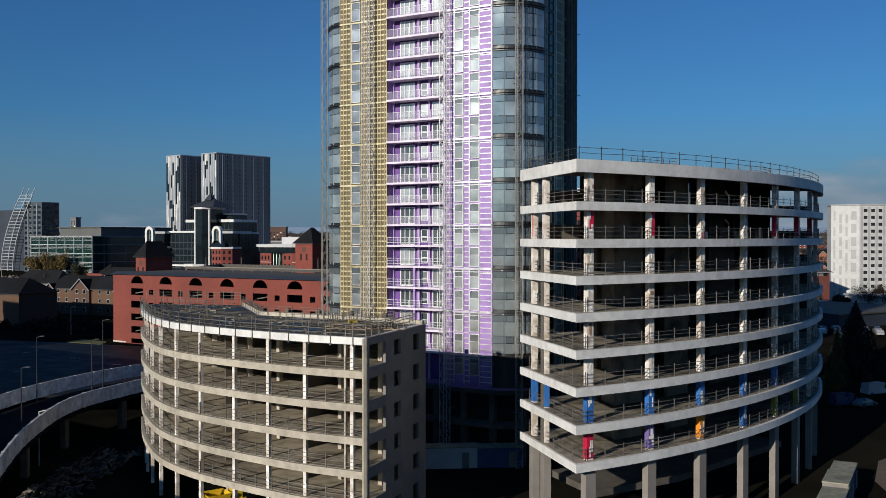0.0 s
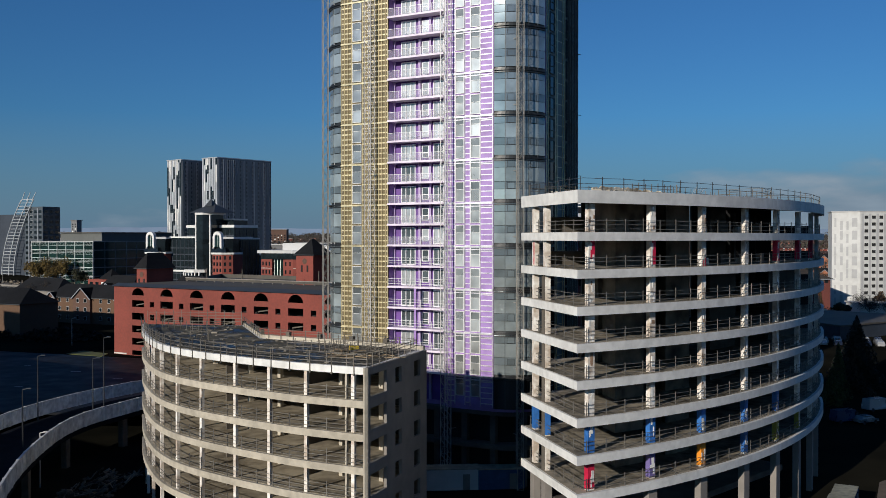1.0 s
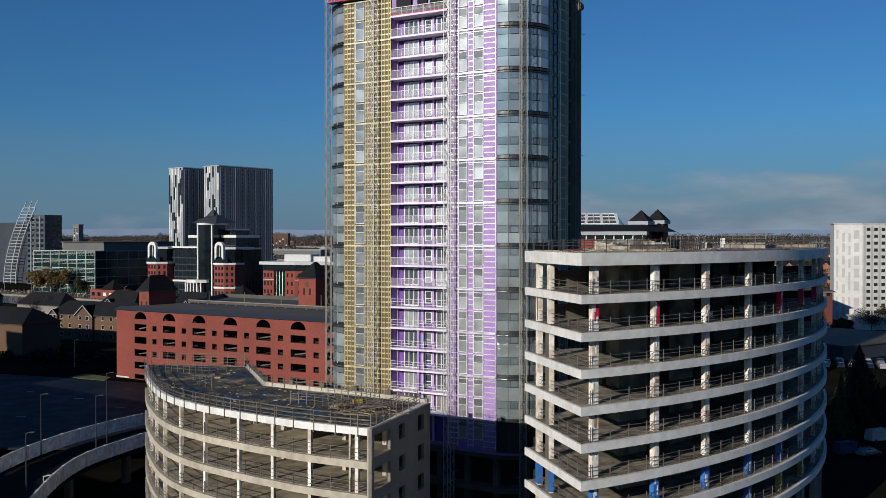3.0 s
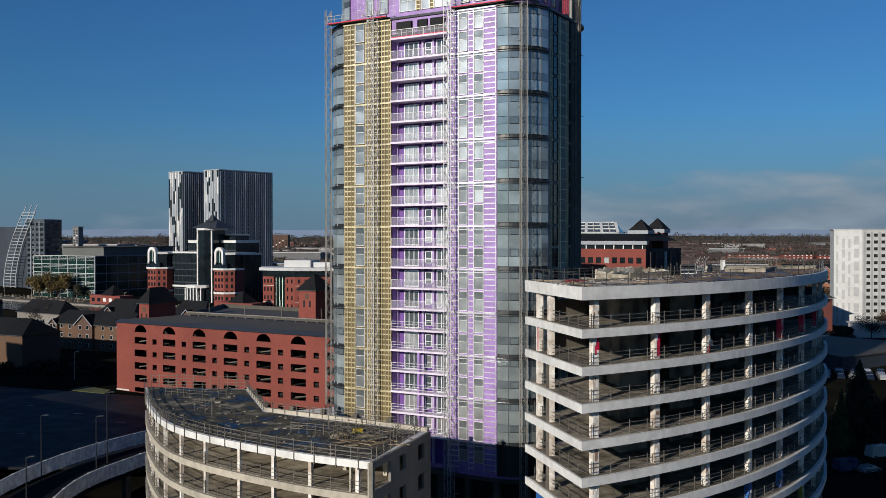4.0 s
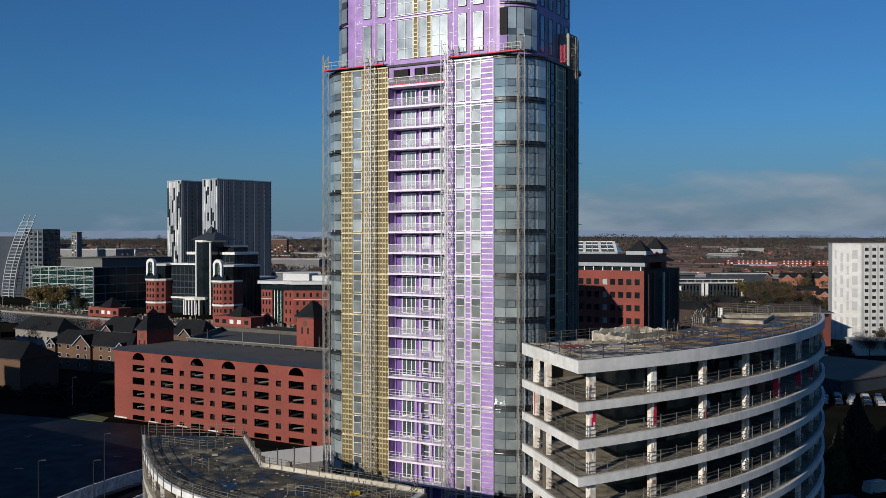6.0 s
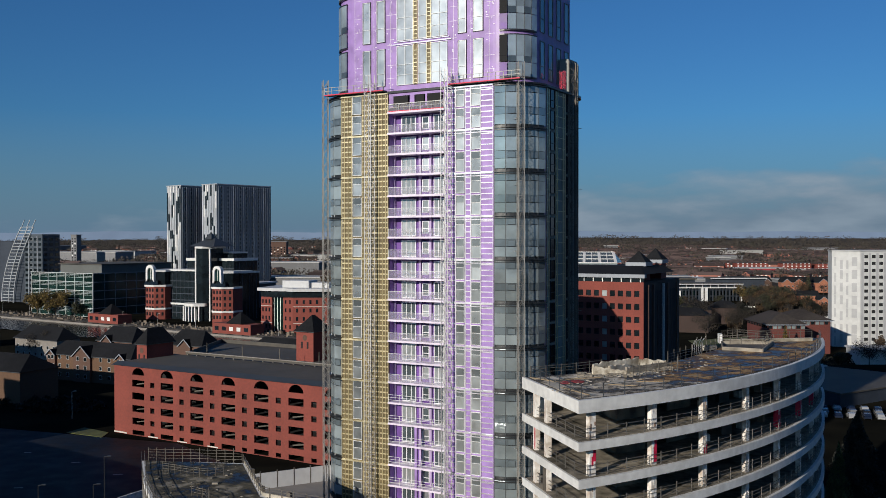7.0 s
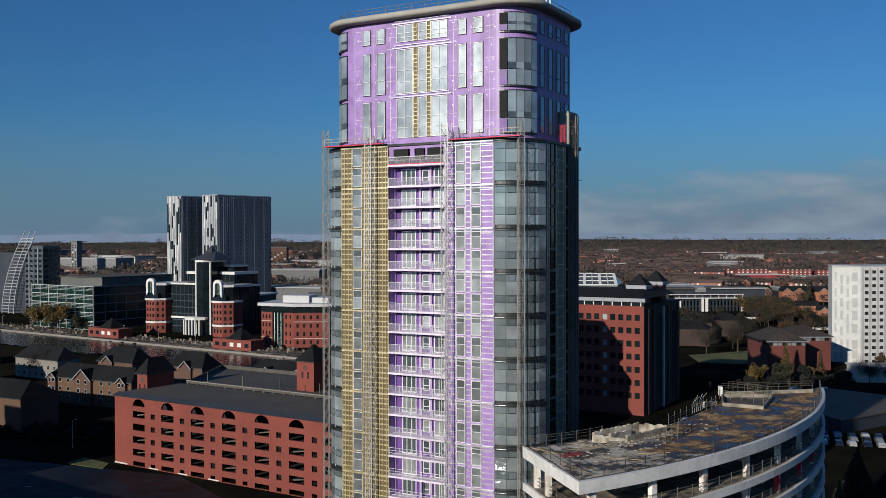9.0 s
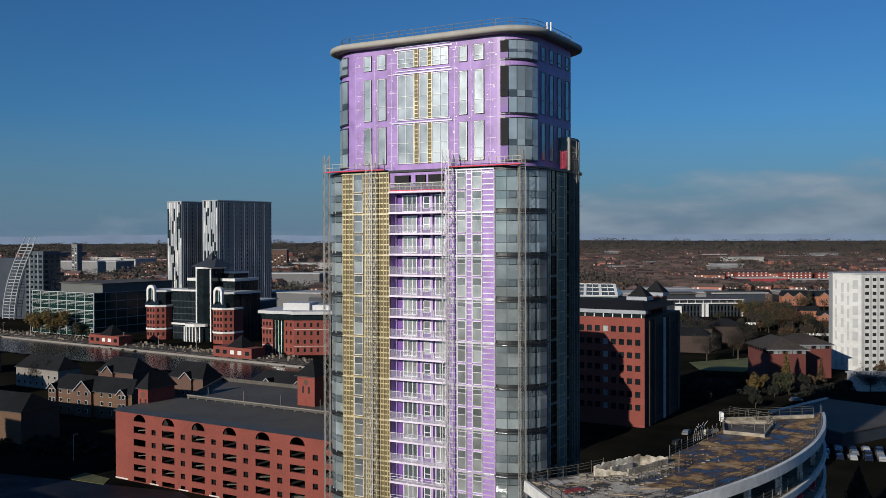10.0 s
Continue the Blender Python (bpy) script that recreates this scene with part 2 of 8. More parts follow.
def add_hip(bm, x0, x1, y0, y1, z0, z1, hip=1.0, over=0.3):
    """A hipped roof, ridge along the longer side; hip 0 gives gables."""
    x0, x1, y0, y1 = x0 - over, x1 + over, y0 - over, y1 + over
    base = [bm.verts.new(c) for c in ((x0, y0, z0), (x1, y0, z0), (x1, y1, z0), (x0, y1, z0))]
    if x1 - x0 >= y1 - y0:
        r, m = hip * (y1 - y0) / 2, (y0 + y1) / 2
        e = (bm.verts.new((x0 + r, m, z1)), bm.verts.new((max(x1 - r, x0 + r + 0.01), m, z1)))
        faces = ((0, 1, e[1], e[0]), (1, 2, e[1]), (2, 3, e[0], e[1]), (3, 0, e[0]))
    else:
        r, m = hip * (x1 - x0) / 2, (x0 + x1) / 2
        e = (bm.verts.new((m, y0 + r, z1)), bm.verts.new((m, max(y1 - r, y0 + r + 0.01), z1)))
        faces = ((0, 1, e[0]), (1, 2, e[1], e[0]), (2, 3, e[1]), (3, 0, e[0], e[1]))
    for f in faces:
        bm.faces.new([base[k] if isinstance(k, int) else k for k in f])
    bm.faces.new(base[::-1])


def add_tube(bm, pts, w=0.05):
    """One bent bar of square section through all the points."""
    rings = []
    for i, q in enumerate(pts):
        a, c = Vector(pts[max(i - 1, 0)]), Vector(pts[min(i + 1, len(pts) - 1)])
        d = (c - a).normalized()
        side = d.cross(Vector((0, 0, 1))).normalized() * w / 2
        up = side.normalized().cross(d) * w / 2
        rings.append([bm.verts.new(Vector(q) + e) for e in (-side - up, side - up, side + up, -side + up)])
    for r0, r1 in zip(rings, rings[1:]):
        for k in range(4):
            bm.faces.new((r0[k], r0[(k + 1) % 4], r1[(k + 1) % 4], r1[k]))
    bm.faces.new(rings[0][::-1])
    bm.faces.new(rings[-1])


def smooth_line(points, steps=6):
    """A smooth line through a few plan points."""
    out = []
    p = [Vector(q) for q in points]
    for i in range(len(p) - 1):
        a, b, c, d = p[max(i - 1, 0)], p[i], p[i + 1], p[min(i + 2, len(p) - 1)]
        for k in range(steps):
            t = k / steps
            out.append(0.5 * ((2 * b) + (c - a) * t + (2 * a - 5 * b + 4 * c - d) * t * t + (3 * b - a - 3 * c + d) * t ** 3))
    return [tuple(q) for q in out] + [tuple(p[-1])]


def along(line, dist):
    """The point at that distance along a plan line, and the line's heading in degrees."""
    for a, b in zip(line, line[1:]):
        a, b = Vector(a), Vector(b)
        n = (b - a).length
        if dist <= n or b == Vector(line[-1]):
            q = a + (b - a) * (dist / n)
            return q.x, q.y, math.degrees(math.atan2(b.y - a.y, b.x - a.x))
        dist -= n


def length(line):
    return sum((Vector(b) - Vector(a)).length for a, b in zip(line, line[1:]))


def inset(line, d):
    """The line moved to its left by d."""
    out = []
    for i, q in enumerate(line):
        a, b = Vector(line[max(i - 1, 0)]), Vector(line[min(i + 1, len(line) - 1)])
        t = (b - a).normalized()
        out.append((q[0] - t.y * d, q[1] + t.x * d))
    return out


# ---- the ground: one sheet to the horizon, with the dock cut into it ----
def ground_height(x, y):
    rise = min(1, max(0, (y - 166) / 26))
    z = 4.3 * rise * rise * (3 - 2 * rise)
    if y > 620:
        z += 34.0 * min(1, (y - 620) / 3900) ** 0.75
        z += 9 * noise.noise(Vector((x * 0.0016, y * 0.0016, 0))) * min(1, (y - 620) / 1200)
    if y > 2900:
        z += 18 * max(0, noise.noise(Vector((x * 0.0007, y * 0.0005, 3)))) * min(1, (y - 2900) / 900)
    # a lower hollow on the far right
    a = min(1, max(0, (x - 80) / 25)) * min(1, max(0, (y - 345) / 40)) * min(1, max(0, (640 - y) / 60))
    z -= 5.2 * a
    s = 0.57 * x + 0.82 * y
    if 273 < s < 312 and x < 44:
        z = 0.5
    return z


xs = [-4900, -3600, -2600, -1900, -1400, -1000, -760, -600] + [-480 + 8 * i for i in range(121)] + [600, 760, 1000, 1400, 1900, 2600, 3600, 4900]
ys = [-900, -500, -250, -120, -50, 0] + [30 + 6 * i for i in range(105)] + [680 + 40 * i for i in range(20)] + [1500 + 100 * i for i in range(34)]
bm = bmesh.new()
rows_of = [[bm.verts.new((x, y, ground_height(x, y))) for x in xs] for y in ys]
for j in range(len(ys) - 1):
    for i in range(len(xs) - 1):
        bm.faces.new((rows_of[j][i], rows_of[j][i + 1], rows_of[j + 1][i + 1], rows_of[j + 1][i]))
# near-black base: the site's shade is put into the ground colour
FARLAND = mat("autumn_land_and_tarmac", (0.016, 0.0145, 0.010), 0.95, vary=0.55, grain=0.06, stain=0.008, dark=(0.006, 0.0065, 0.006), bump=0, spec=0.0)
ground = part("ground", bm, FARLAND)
FIELD = mat("brown_autumn_fields", (0.044, 0.036, 0.027), 0.95, vary=0.45, grain=0.02, stain=0.004, bump=0, spec=0.1)
ground.data.materials.append(FIELD)
for face in ground.data.polygons:
    if face.center.y > 760:
        face.material_index = 1
tagged(ground, "dark tarmac and autumn land reaching the horizon", "ground", kind="structure")

WATER = mat("dark_dock_water", (0.008, 0.009, 0.009), 0.2, vary=0.3, grain=0.7, stain=0.05, bump=0.9, spec=0.1)
bm = bmesh.new()
dock = [(-700, 819), (-700, 866.5), (44, 349.5), (44, 302)]
add_prism(bm, dock, 2.6, 3.5)
tagged(part("water", bm, WATER), "dark rippled water of a city dock", "water", kind="structure")

bm = bmesh.new()
quay = [(-420, 672.3), (-420, 674.3), (44, 352.0), (44, 350.0)]
add_prism(bm, quay, 0.4, 4.36)
tagged(part("quay_wall", bm, GREYWALL), "pale stone quay wall along the dock", "quay", kind="structure")

bm = bmesh.new()
add_prism(bm, [(-300, 150), (-46, 150), (-46, 196), (-60, 214), (-300, 300)], 4.0, 4.36)
# blue-black tint paints sky-lit shade and sheen into the asphalt
SHADETAR = mat("shade_dark_blue_asphalt", (0.012, 0.014, 0.019), 0.62, vary=0.7, grain=0.22, stain=0.06, spec=0.12, spread=0.3)
tagged(part("car_park_surface", bm, SHADETAR), "asphalt car park with white bay marks, sky-lit shade in its colour", "road", kind="structure")

# ---- unfinished round-fronted office block (the taller one) ----
RB_C, RB_R = Vector((-33.44, 164.0)), 91.97


def rb_at(deg, off=0.0):
    a = radians(deg)
    return (RB_C.x + (RB_R - off) * math.cos(a), RB_C.y + (RB_R - off) * math.sin(a))


def rb_outline(off=0.0):
    front = [rb_at(-60.55 + off * 0.55 + (43.2 - off) * i / 36, off) for i in range(37)]
    back = [(52.3 - off, 134.9 - off), (38.4 + off, 131.0 - off), (34.6, 121.6), (30.0, 115.0), (25.0, 108.6), (14.5, 101.6 - off), (8.0 + off, 98.4 - off)]
    return front + back


RB_TOPS = [36.3, 32.55, 29.2, 25.9, 22.6, 19.3, 15.95, 12.6, 9.2]
rb = thing("unfinished_office_block", "pale concrete frame of an unfinished round-fronted office block, stripped open", "building", Matrix())
for k, top in enumerate(RB_TOPS):
    bm = bmesh.new()
    thick = 1.15 if k == 0 else 0.78
    # slab core darker than its white edge: the soffit's shade is painted in
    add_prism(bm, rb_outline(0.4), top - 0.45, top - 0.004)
    part("floor_slab", bm, INNER, rb, "raw concrete floor plate, soffit shade put into its colour")
    # the edge beam runs round the open sides
    bm = bmesh.new()
    outer, inner = rb_outline(0.0), rb_outline(0.42)
    add_prism(bm, [outer[-1]] + outer[:38] + inner[:38][::-1] + [inner[-1]], top - thick, top)
    part("edge_beam", bm, PAINTED, rb, "white painted floor edge")
    if k:
        bm = bmesh.new()
        add_prism(bm, rb_outline(0.35), top + 0.004, top + 0.03)
        part("floor_screed", bm, RAWDECK, rb, "dusty raw concrete floor")
RB_COLS = [-59.2, -54.35, -49.45, -44.2, -39.0, -33.8, -28.6, -23.4]
for k in range(1, len(RB_TOPS)):
    z0, z1 = RB_TOPS[k] + 0.03, RB_TOPS[k - 1] - (1.15 if k == 1 else 0.78)
    for n, deg in enumerate(RB_COLS):
        x, y = rb_at(deg, 0.95)
        torn = random.Random(k * 31 + n)
        band = None
        if k == 2 and n in (0, 1, 4, 5, 6):
            band = (RED, 0.35 if n == 0 else 0.1, 1.0)
        if k == 2 and n == 2:
            band = (RED, 0.0, 0.32)
        if k == 7 and n < 5:
            band = (BLUE, 0.0, 1.0)
        if k == 8 and n < 6:
            band = ((RED, VIOLET, ORANGE, BLUE, OLIVE, OLIVE)[n], 0.05, 0.95)
        col = piece("column", rb, WORN, (0.72, 0.5, z1 - z0), (x, y, z0), deg + 90)
        for q in range(3):
            pw, ph = torn.choice((0.12, 0.2, 0.3)), torn.choice((0.35, 0.6, 1.0))
            px, pz = torn.uniform(-0.34 + pw / 2, 0.34 - pw / 2), torn.uniform(0.05, z1 - z0 - ph - 0.05)
            piece("torn_patch", col, torn.choice((PEEL, PEEL, SCAB)) if band is None else PEEL, (pw, 0.03, ph), (px, -0.262 if band is None else -0.275, pz))
        if band:
            h = z1 - z0
            full = k > 2 or n > 3
            piece("paint_wrap", col, band[0], (0.75 if full else 0.5, 0.53, h * (band[2] - band[1])), (0 if full else 0.12, 0, h * band[1]), 0, "peeling coloured column wrap")
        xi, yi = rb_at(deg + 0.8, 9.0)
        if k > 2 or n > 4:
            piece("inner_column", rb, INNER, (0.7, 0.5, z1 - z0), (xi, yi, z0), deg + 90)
    for f in (0.64, 0.86):
        x, y = 11.6 - 3.6 * f + 0.8, 84.0 + 14.4 * f
        col = piece("column", rb, WORN, (0.5, 0.72, z1 - z0), (x, y, z0), 14)
        if k == 7 or (k == 2 and f > 0.7):
            piece("paint_wrap", col, BLUE if k == 7 else RED, (0.53, 0.75 if k == 7 else 0.2, (z1 - z0) * 0.9), (0 if k == 7 else -0.012, 0 if k == 7 else -0.2, 0.1), 0, "peeling coloured column wrap")
# ground-floor columns
for deg in RB_COLS:
    x, y = rb_at(deg, 0.95)
    piece("column", rb, GREYWALL, (1.15, 0.7, 8.42), (x, y, 0), deg + 90)
for f in (0.64, 0.86):
    piece("column", rb, GREYWALL, (0.7, 1.15, 8.42), (11.6 - 3.6 * f + 0.8, 84.0 + 14.4 * f, 0), 14)
# a broken lower deck under the first floor, darkened for the shade there
bm = bmesh.new()
add_prism(bm, [(14.5, 90.0), (24, 96), (40, 112), (36, 118), (16, 101), (11.2, 98.2)], 4.6, 5.25)
part("floor_slab", bm, INNER, rb, "broken lower deck")
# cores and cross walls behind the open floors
# stained plaster, paler than other inner walls: light reaching it is painted in
COREWALL = mat("lit_stained_core_plaster", (0.23, 0.19, 0.145), 0.9, vary=0.5, grain=0.6, stain=0.25, dark=(0.07, 0.055, 0.042))
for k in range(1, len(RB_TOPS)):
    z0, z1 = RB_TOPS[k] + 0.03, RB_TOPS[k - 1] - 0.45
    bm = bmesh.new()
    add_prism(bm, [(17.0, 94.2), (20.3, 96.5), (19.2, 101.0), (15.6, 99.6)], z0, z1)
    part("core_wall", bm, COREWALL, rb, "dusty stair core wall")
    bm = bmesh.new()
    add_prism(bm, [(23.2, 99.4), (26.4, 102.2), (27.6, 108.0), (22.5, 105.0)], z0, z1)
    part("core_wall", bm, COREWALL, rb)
    if k not in (1, 2):
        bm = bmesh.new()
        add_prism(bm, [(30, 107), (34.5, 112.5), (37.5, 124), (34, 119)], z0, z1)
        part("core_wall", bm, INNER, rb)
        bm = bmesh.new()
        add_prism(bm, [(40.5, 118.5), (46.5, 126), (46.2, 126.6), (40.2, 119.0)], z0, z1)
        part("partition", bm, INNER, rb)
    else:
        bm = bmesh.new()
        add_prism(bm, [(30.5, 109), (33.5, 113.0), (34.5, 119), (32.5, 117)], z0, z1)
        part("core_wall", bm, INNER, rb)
        for q in range(5):
            piece("debris", rb, (PEEL, INNER, WORN, SCAB, INNER)[q], (0.9 + 0.4 * (q % 3), 0.7, 0.7 + 0.35 * (q % 2)), (27.5 + 3.1 * q, 100.5 + 3.4 * q + (k % 2), z0), 20 * q)


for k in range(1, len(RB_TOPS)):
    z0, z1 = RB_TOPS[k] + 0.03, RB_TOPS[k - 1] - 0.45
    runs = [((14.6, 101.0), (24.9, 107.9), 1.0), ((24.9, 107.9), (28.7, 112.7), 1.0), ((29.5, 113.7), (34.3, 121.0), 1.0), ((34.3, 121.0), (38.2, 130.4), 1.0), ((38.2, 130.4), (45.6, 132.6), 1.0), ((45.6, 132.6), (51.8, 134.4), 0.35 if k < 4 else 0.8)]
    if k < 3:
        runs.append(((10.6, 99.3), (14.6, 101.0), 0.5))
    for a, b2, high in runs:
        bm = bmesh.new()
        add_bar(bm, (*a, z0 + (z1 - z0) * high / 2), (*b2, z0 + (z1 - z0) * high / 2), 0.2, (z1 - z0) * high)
        # right-hand walls take the near-black room colour as their shade
        part("back_wall", bm, DARKROOM if a[0] > 34 else INNER, rb, "dusty back wall, room shade put into its dark colour")


def guardrail(line, z, label, spacing=2.4, height=1.15, rails=(0.5, 0.85, 1.12), stuff=None, group="edge guardrails"):
    """Scaffold-tube edge protection along a plan line."""
    g = thing("guardrail", label, "guardrail", Matrix(), group)
    total = length(line)
    count = max(2, int(total / spacing))
    for i in range(count + 1):
        x, y, h = along(line, total * i / count)
        piece("post", g, stuff or DULLSTEEL, (0.06, 0.06, height + random.choice((0, 0.05, 0.12))), (x, y, z), h)
    for r in rails:
        bm = bmesh.new()
        n = max(2, int(total / 2.2))
        pts = [along(line, total * i / n) for i in range(n + 1)]
        add_tube(bm, [(a[0], a[1], z + r + random.uniform(-0.03, 0.03)) for a in pts], 0.042)
        part("rail", bm, stuff or DULLSTEEL, g)
    return g


TUBE = mat("dull_grey_tube_steel", (0.19, 0.175, 0.155), 0.5, metal=0.4, vary=0.4, bump=0)
RB_RAIL = [(8.9, 97.6), (12.2, 84.9)] + [rb_at(-60.0 + 42.3 * i / 30, 0.55) for i in range(31)]
for k, top in enumerate(RB_TOPS):
    guardrail(RB_RAIL, top, "scaffold-tube guardrail round the open edge of an office floor", 2.3 if k else 2.6, 1.2, (0.3, 0.72, 1.08) if k else (0.62, 1.12), TUBE if k else ZINC)
guardrail([(8.8, 97.8), (14.6, 101.0), (17, 103)], 36.3, "scaffold-tube guardrail along the broken back edge of a roof", 1.8)
guardrail([(25.4, 108.2), (30.2, 114.6), (34.4, 120.8)], 36.3, "scaffold-tube guardrail along the curved back edge of a roof", 1.6, 1.5)

# roof covering, patchy with rust-coloured stains and puddles
ROOF = bpy.data.materials.new("ponded_roof_felt")
ROOF.use_nodes = True
nt = ROOF.node_tree
b = nt.nodes["Principled BSDF"]
geo = nt.nodes.new("ShaderNodeNewGeometry")
n1 = nt.nodes.new("ShaderNodeTexNoise")
n1.inputs["Scale"].default_value, n1.inputs["Detail"].default_value, n1.inputs["Roughness"].default_value = 0.33, 9, 0.68
n2 = nt.nodes.new("ShaderNodeTexNoise")
n2.inputs["Scale"].default_value, n2.inputs["Detail"].default_value = 0.5, 6
nt.links.new(geo.outputs["Position"], n1.inputs["Vector"])
nt.links.new(geo.outputs["Position"], n2.inputs["Vector"])
cr = nt.nodes.new("ShaderNodeValToRGB")
cr.color_ramp.interpolation = "LINEAR"
els = cr.color_ramp.elements
els[0].position, els[0].color = 0.36, (0.022, 0.024, 0.034, 1)
els[1].position, els[1].color = 0.66, (0.42, 0.33, 0.21, 1)
for pos, c in ((0.455, (0.05, 0.042, 0.046, 1)), (0.49, (0.11, 0.066, 0.045, 1)), (0.53, (0.19, 0.095, 0.035, 1)), (0.55, (0.40, 0.215, 0.06, 1))):
    e = els.new(pos)
    e.color = c
nt.links.new(n1.outputs["Fac"], cr.inputs[0])
mx = nt.nodes.new("ShaderNodeMix")
mx.data_type, mx.blend_type = "RGBA", "MULTIPLY"
mx.inputs[0].default_value = 0.6
nt.links.new(cr.outputs[0], mx.inputs[6])
c2 = nt.nodes.new("ShaderNodeValToRGB")
c2.color_ramp.elements[0].position, c2.color_ramp.elements[0].color = 0.35, (0.45, 0.45, 0.45, 1)
c2.color_ramp.elements[1].position, c2.color_ramp.elements[1].color = 0.65, (1, 1, 1, 1)
nt.links.new(n2.outputs["Fac"], c2.inputs[0])
nt.links.new(c2.outputs[0], mx.inputs[7])
nt.links.new(mx.outputs[2], b.inputs["Base Color"])
rg = nt.nodes.new("ShaderNodeMapRange")
rg.inputs["From Min"].default_value, rg.inputs["From Max"].default_value = 0.42, 0.50
rg.inputs["To Min"].default_value, rg.inputs["To Max"].default_value = 0.34, 0.95
nt.links.new(n1.outputs["Fac"], rg.inputs["Value"])
nt.links.new(rg.outputs[0], b.inputs["Roughness"])
DAMP = ROOF.copy()
DAMP.name = "damp_mossy_roof_felt"
for n in DAMP.node_tree.nodes:
    if n.type == "VALTORGB" and len(n.color_ramp.elements) > 3:
        for e, c, pos in zip(n.color_ramp.elements, ((0.008, 0.009, 0.011), (0.012, 0.012, 0.012), (0.024, 0.021, 0.015), (0.06, 0.05, 0.028), (0.10, 0.085, 0.052), (0.27, 0.235, 0.175)), (0.36, 0.44, 0.475, 0.51, 0.565, 0.63)):
            e.color, e.position = (*c, 1), pos
BROKEN = mat("pale_torn_plaster", (0.40, 0.36, 0.29), 0.9, vary=0.3, grain=1.2)
CRACKED = ROOF.copy()
CRACKED.name = "cracked_roof_screed"
for n in CRACKED.node_tree.nodes:
    if n.type == "VALTORGB" and len(n.color_ramp.elements) > 3:
        for e, c, pos in zip(n.color_ramp.elements, ((0.05, 0.042, 0.032), (0.08, 0.065, 0.047), (0.30, 0.245, 0.18), (0.46, 0.40, 0.315), (0.55, 0.49, 0.40), (0.62, 0.56, 0.47)), (0.40, 0.465, 0.48, 0.515, 0.56, 0.64)):
            e.color, e.position = (*c, 1), pos
    if n.type == "MAP_RANGE":
        n.inputs["From Min"].default_value, n.inputs["From Max"].default_value = 0.38, 0.44
DRYROOF = mat("dusty_roof_concrete", (0.27, 0.235, 0.185), 0.9, vary=0.5, grain=0.8, stain=0.2)

bm = bmesh.new()
add_prism(bm, [q for q in rb_outline(0.75)[9:41]] + [(25.2, 108.0), (24.3, 105.9), (24.4, 103.6), (22.4, 101.8), (24.2, 100.4), (20.4, 98.9), (22.4, 97.5), (18.9, 96.3), (20.6, 95.4), (19.0, 94.7), (22.8, 94.9)], 36.304, 36.34)
part("roof_covering", bm, ROOF, rb, "rust-stained roof felt with puddles")
bm = bmesh.new()
add_prism(bm, rb_outline(0.75)[:10] + [(24.4, 98.6), (25.0, 107.8), (14.7, 100.6), (8.9, 97.4)], 36.304, 36.33)
part("roof_covering", bm, CRACKED, rb, "cracked dusty roof concrete")
# low plant enclosure and end parapet
for a, b2 in (((35.5, 121.4), (39.8, 119.0)), ((39.8, 119.0), (44.2, 127.9)), ((44.2, 127.9), (37.3, 128.0)), ((37.3, 128.0), (35.5, 121.4))):
    bm = bmesh.new()
    add_bar(bm, (*a, 36.56), (*b2, 36.56), 0.16, 0.44)
    part("plant_upstand", bm, DRYROOF, rb, "stained concrete upstand of a plant well")
bm = bmesh.new()
add_prism(bm, [(35.7, 121.5), (39.7, 119.3), (43.9, 127.7), (37.5, 127.8)], 36.34, 36.36)
part("plant_floor", bm, INNER, rb)
for a, b2 in (((37.6, 129.7), (44.5, 130.8)), ((44.5, 130.8), (51.0, 131.9))):
    bm = bmesh.new()
    add_bar(bm, (*a, 36.52), (*b2, 36.52), 0.3, 0.4)
    part("end_parapet", bm, RAWDECK, rb, "stained concrete end parapet")
    bm = bmesh.new()
    add_bar(bm, (*a, 36.76), (*b2, 36.76), 0.42, 0.08)
    part("parapet_cap", bm, BROKEN, rb)
bm = bmesh.new()
add_box(bm, 37.35, 37.7, 129.0, 130.0, 36.34, 37.6)
part("parapet_end", bm, PAINTED, rb, "white parapet end")
guardrail([(35.4, 122.6), (39.6, 118.5), (43.2, 124.5), (38.8, 130.2)], 37.1, "scaffold tubes round the roof plant well", 1.5, 1.0)
guardrail([(37.8, 129.9), (44.5, 131.0), (51.0, 132.0)], 36.8, "scaffold tubes on the end parapet of a roof", 1.6, 0.9)


def broken_wall(parent, start, end, z, height, label, finish=None, fall=0.0, seed=1):
    """A remnant of wall, its top torn in small bites and falling towards its end."""
    bm = bmesh.new()
    a, b3 = Vector(start), Vector(end)
    n = max(8, int((b3 - a).length / 0.28))
    rag = random.Random(seed)
    t = (b3 - a).normalized()
    s = Vector((-t.y, t.x)) * 0.14
    rings = []
    for i in range(n + 1):
        q = a + (b3 - a) * i / n
        top = height * (1 - fall * i / n) * rag.uniform(0.76, 1.0)
        rings.append([bm.verts.new((q.x + e * s.x, q.y + e * s.y, zz)) for e, zz in ((-1, z), (1, z), (1, z + top * rag.uniform(0.93, 1)), (-1, z + top))])
    for r0, r1 in zip(rings, rings[1:]):
        for k in range(4):
            bm.faces.new((r0[k], r0[(k + 1) % 4], r1[(k + 1) % 4], r1[k]))
    bm.faces.new(rings[0][::-1])
    bm.faces.new(rings[-1])
    return part("broken_wall", bm, finish or BROKEN, parent, label)


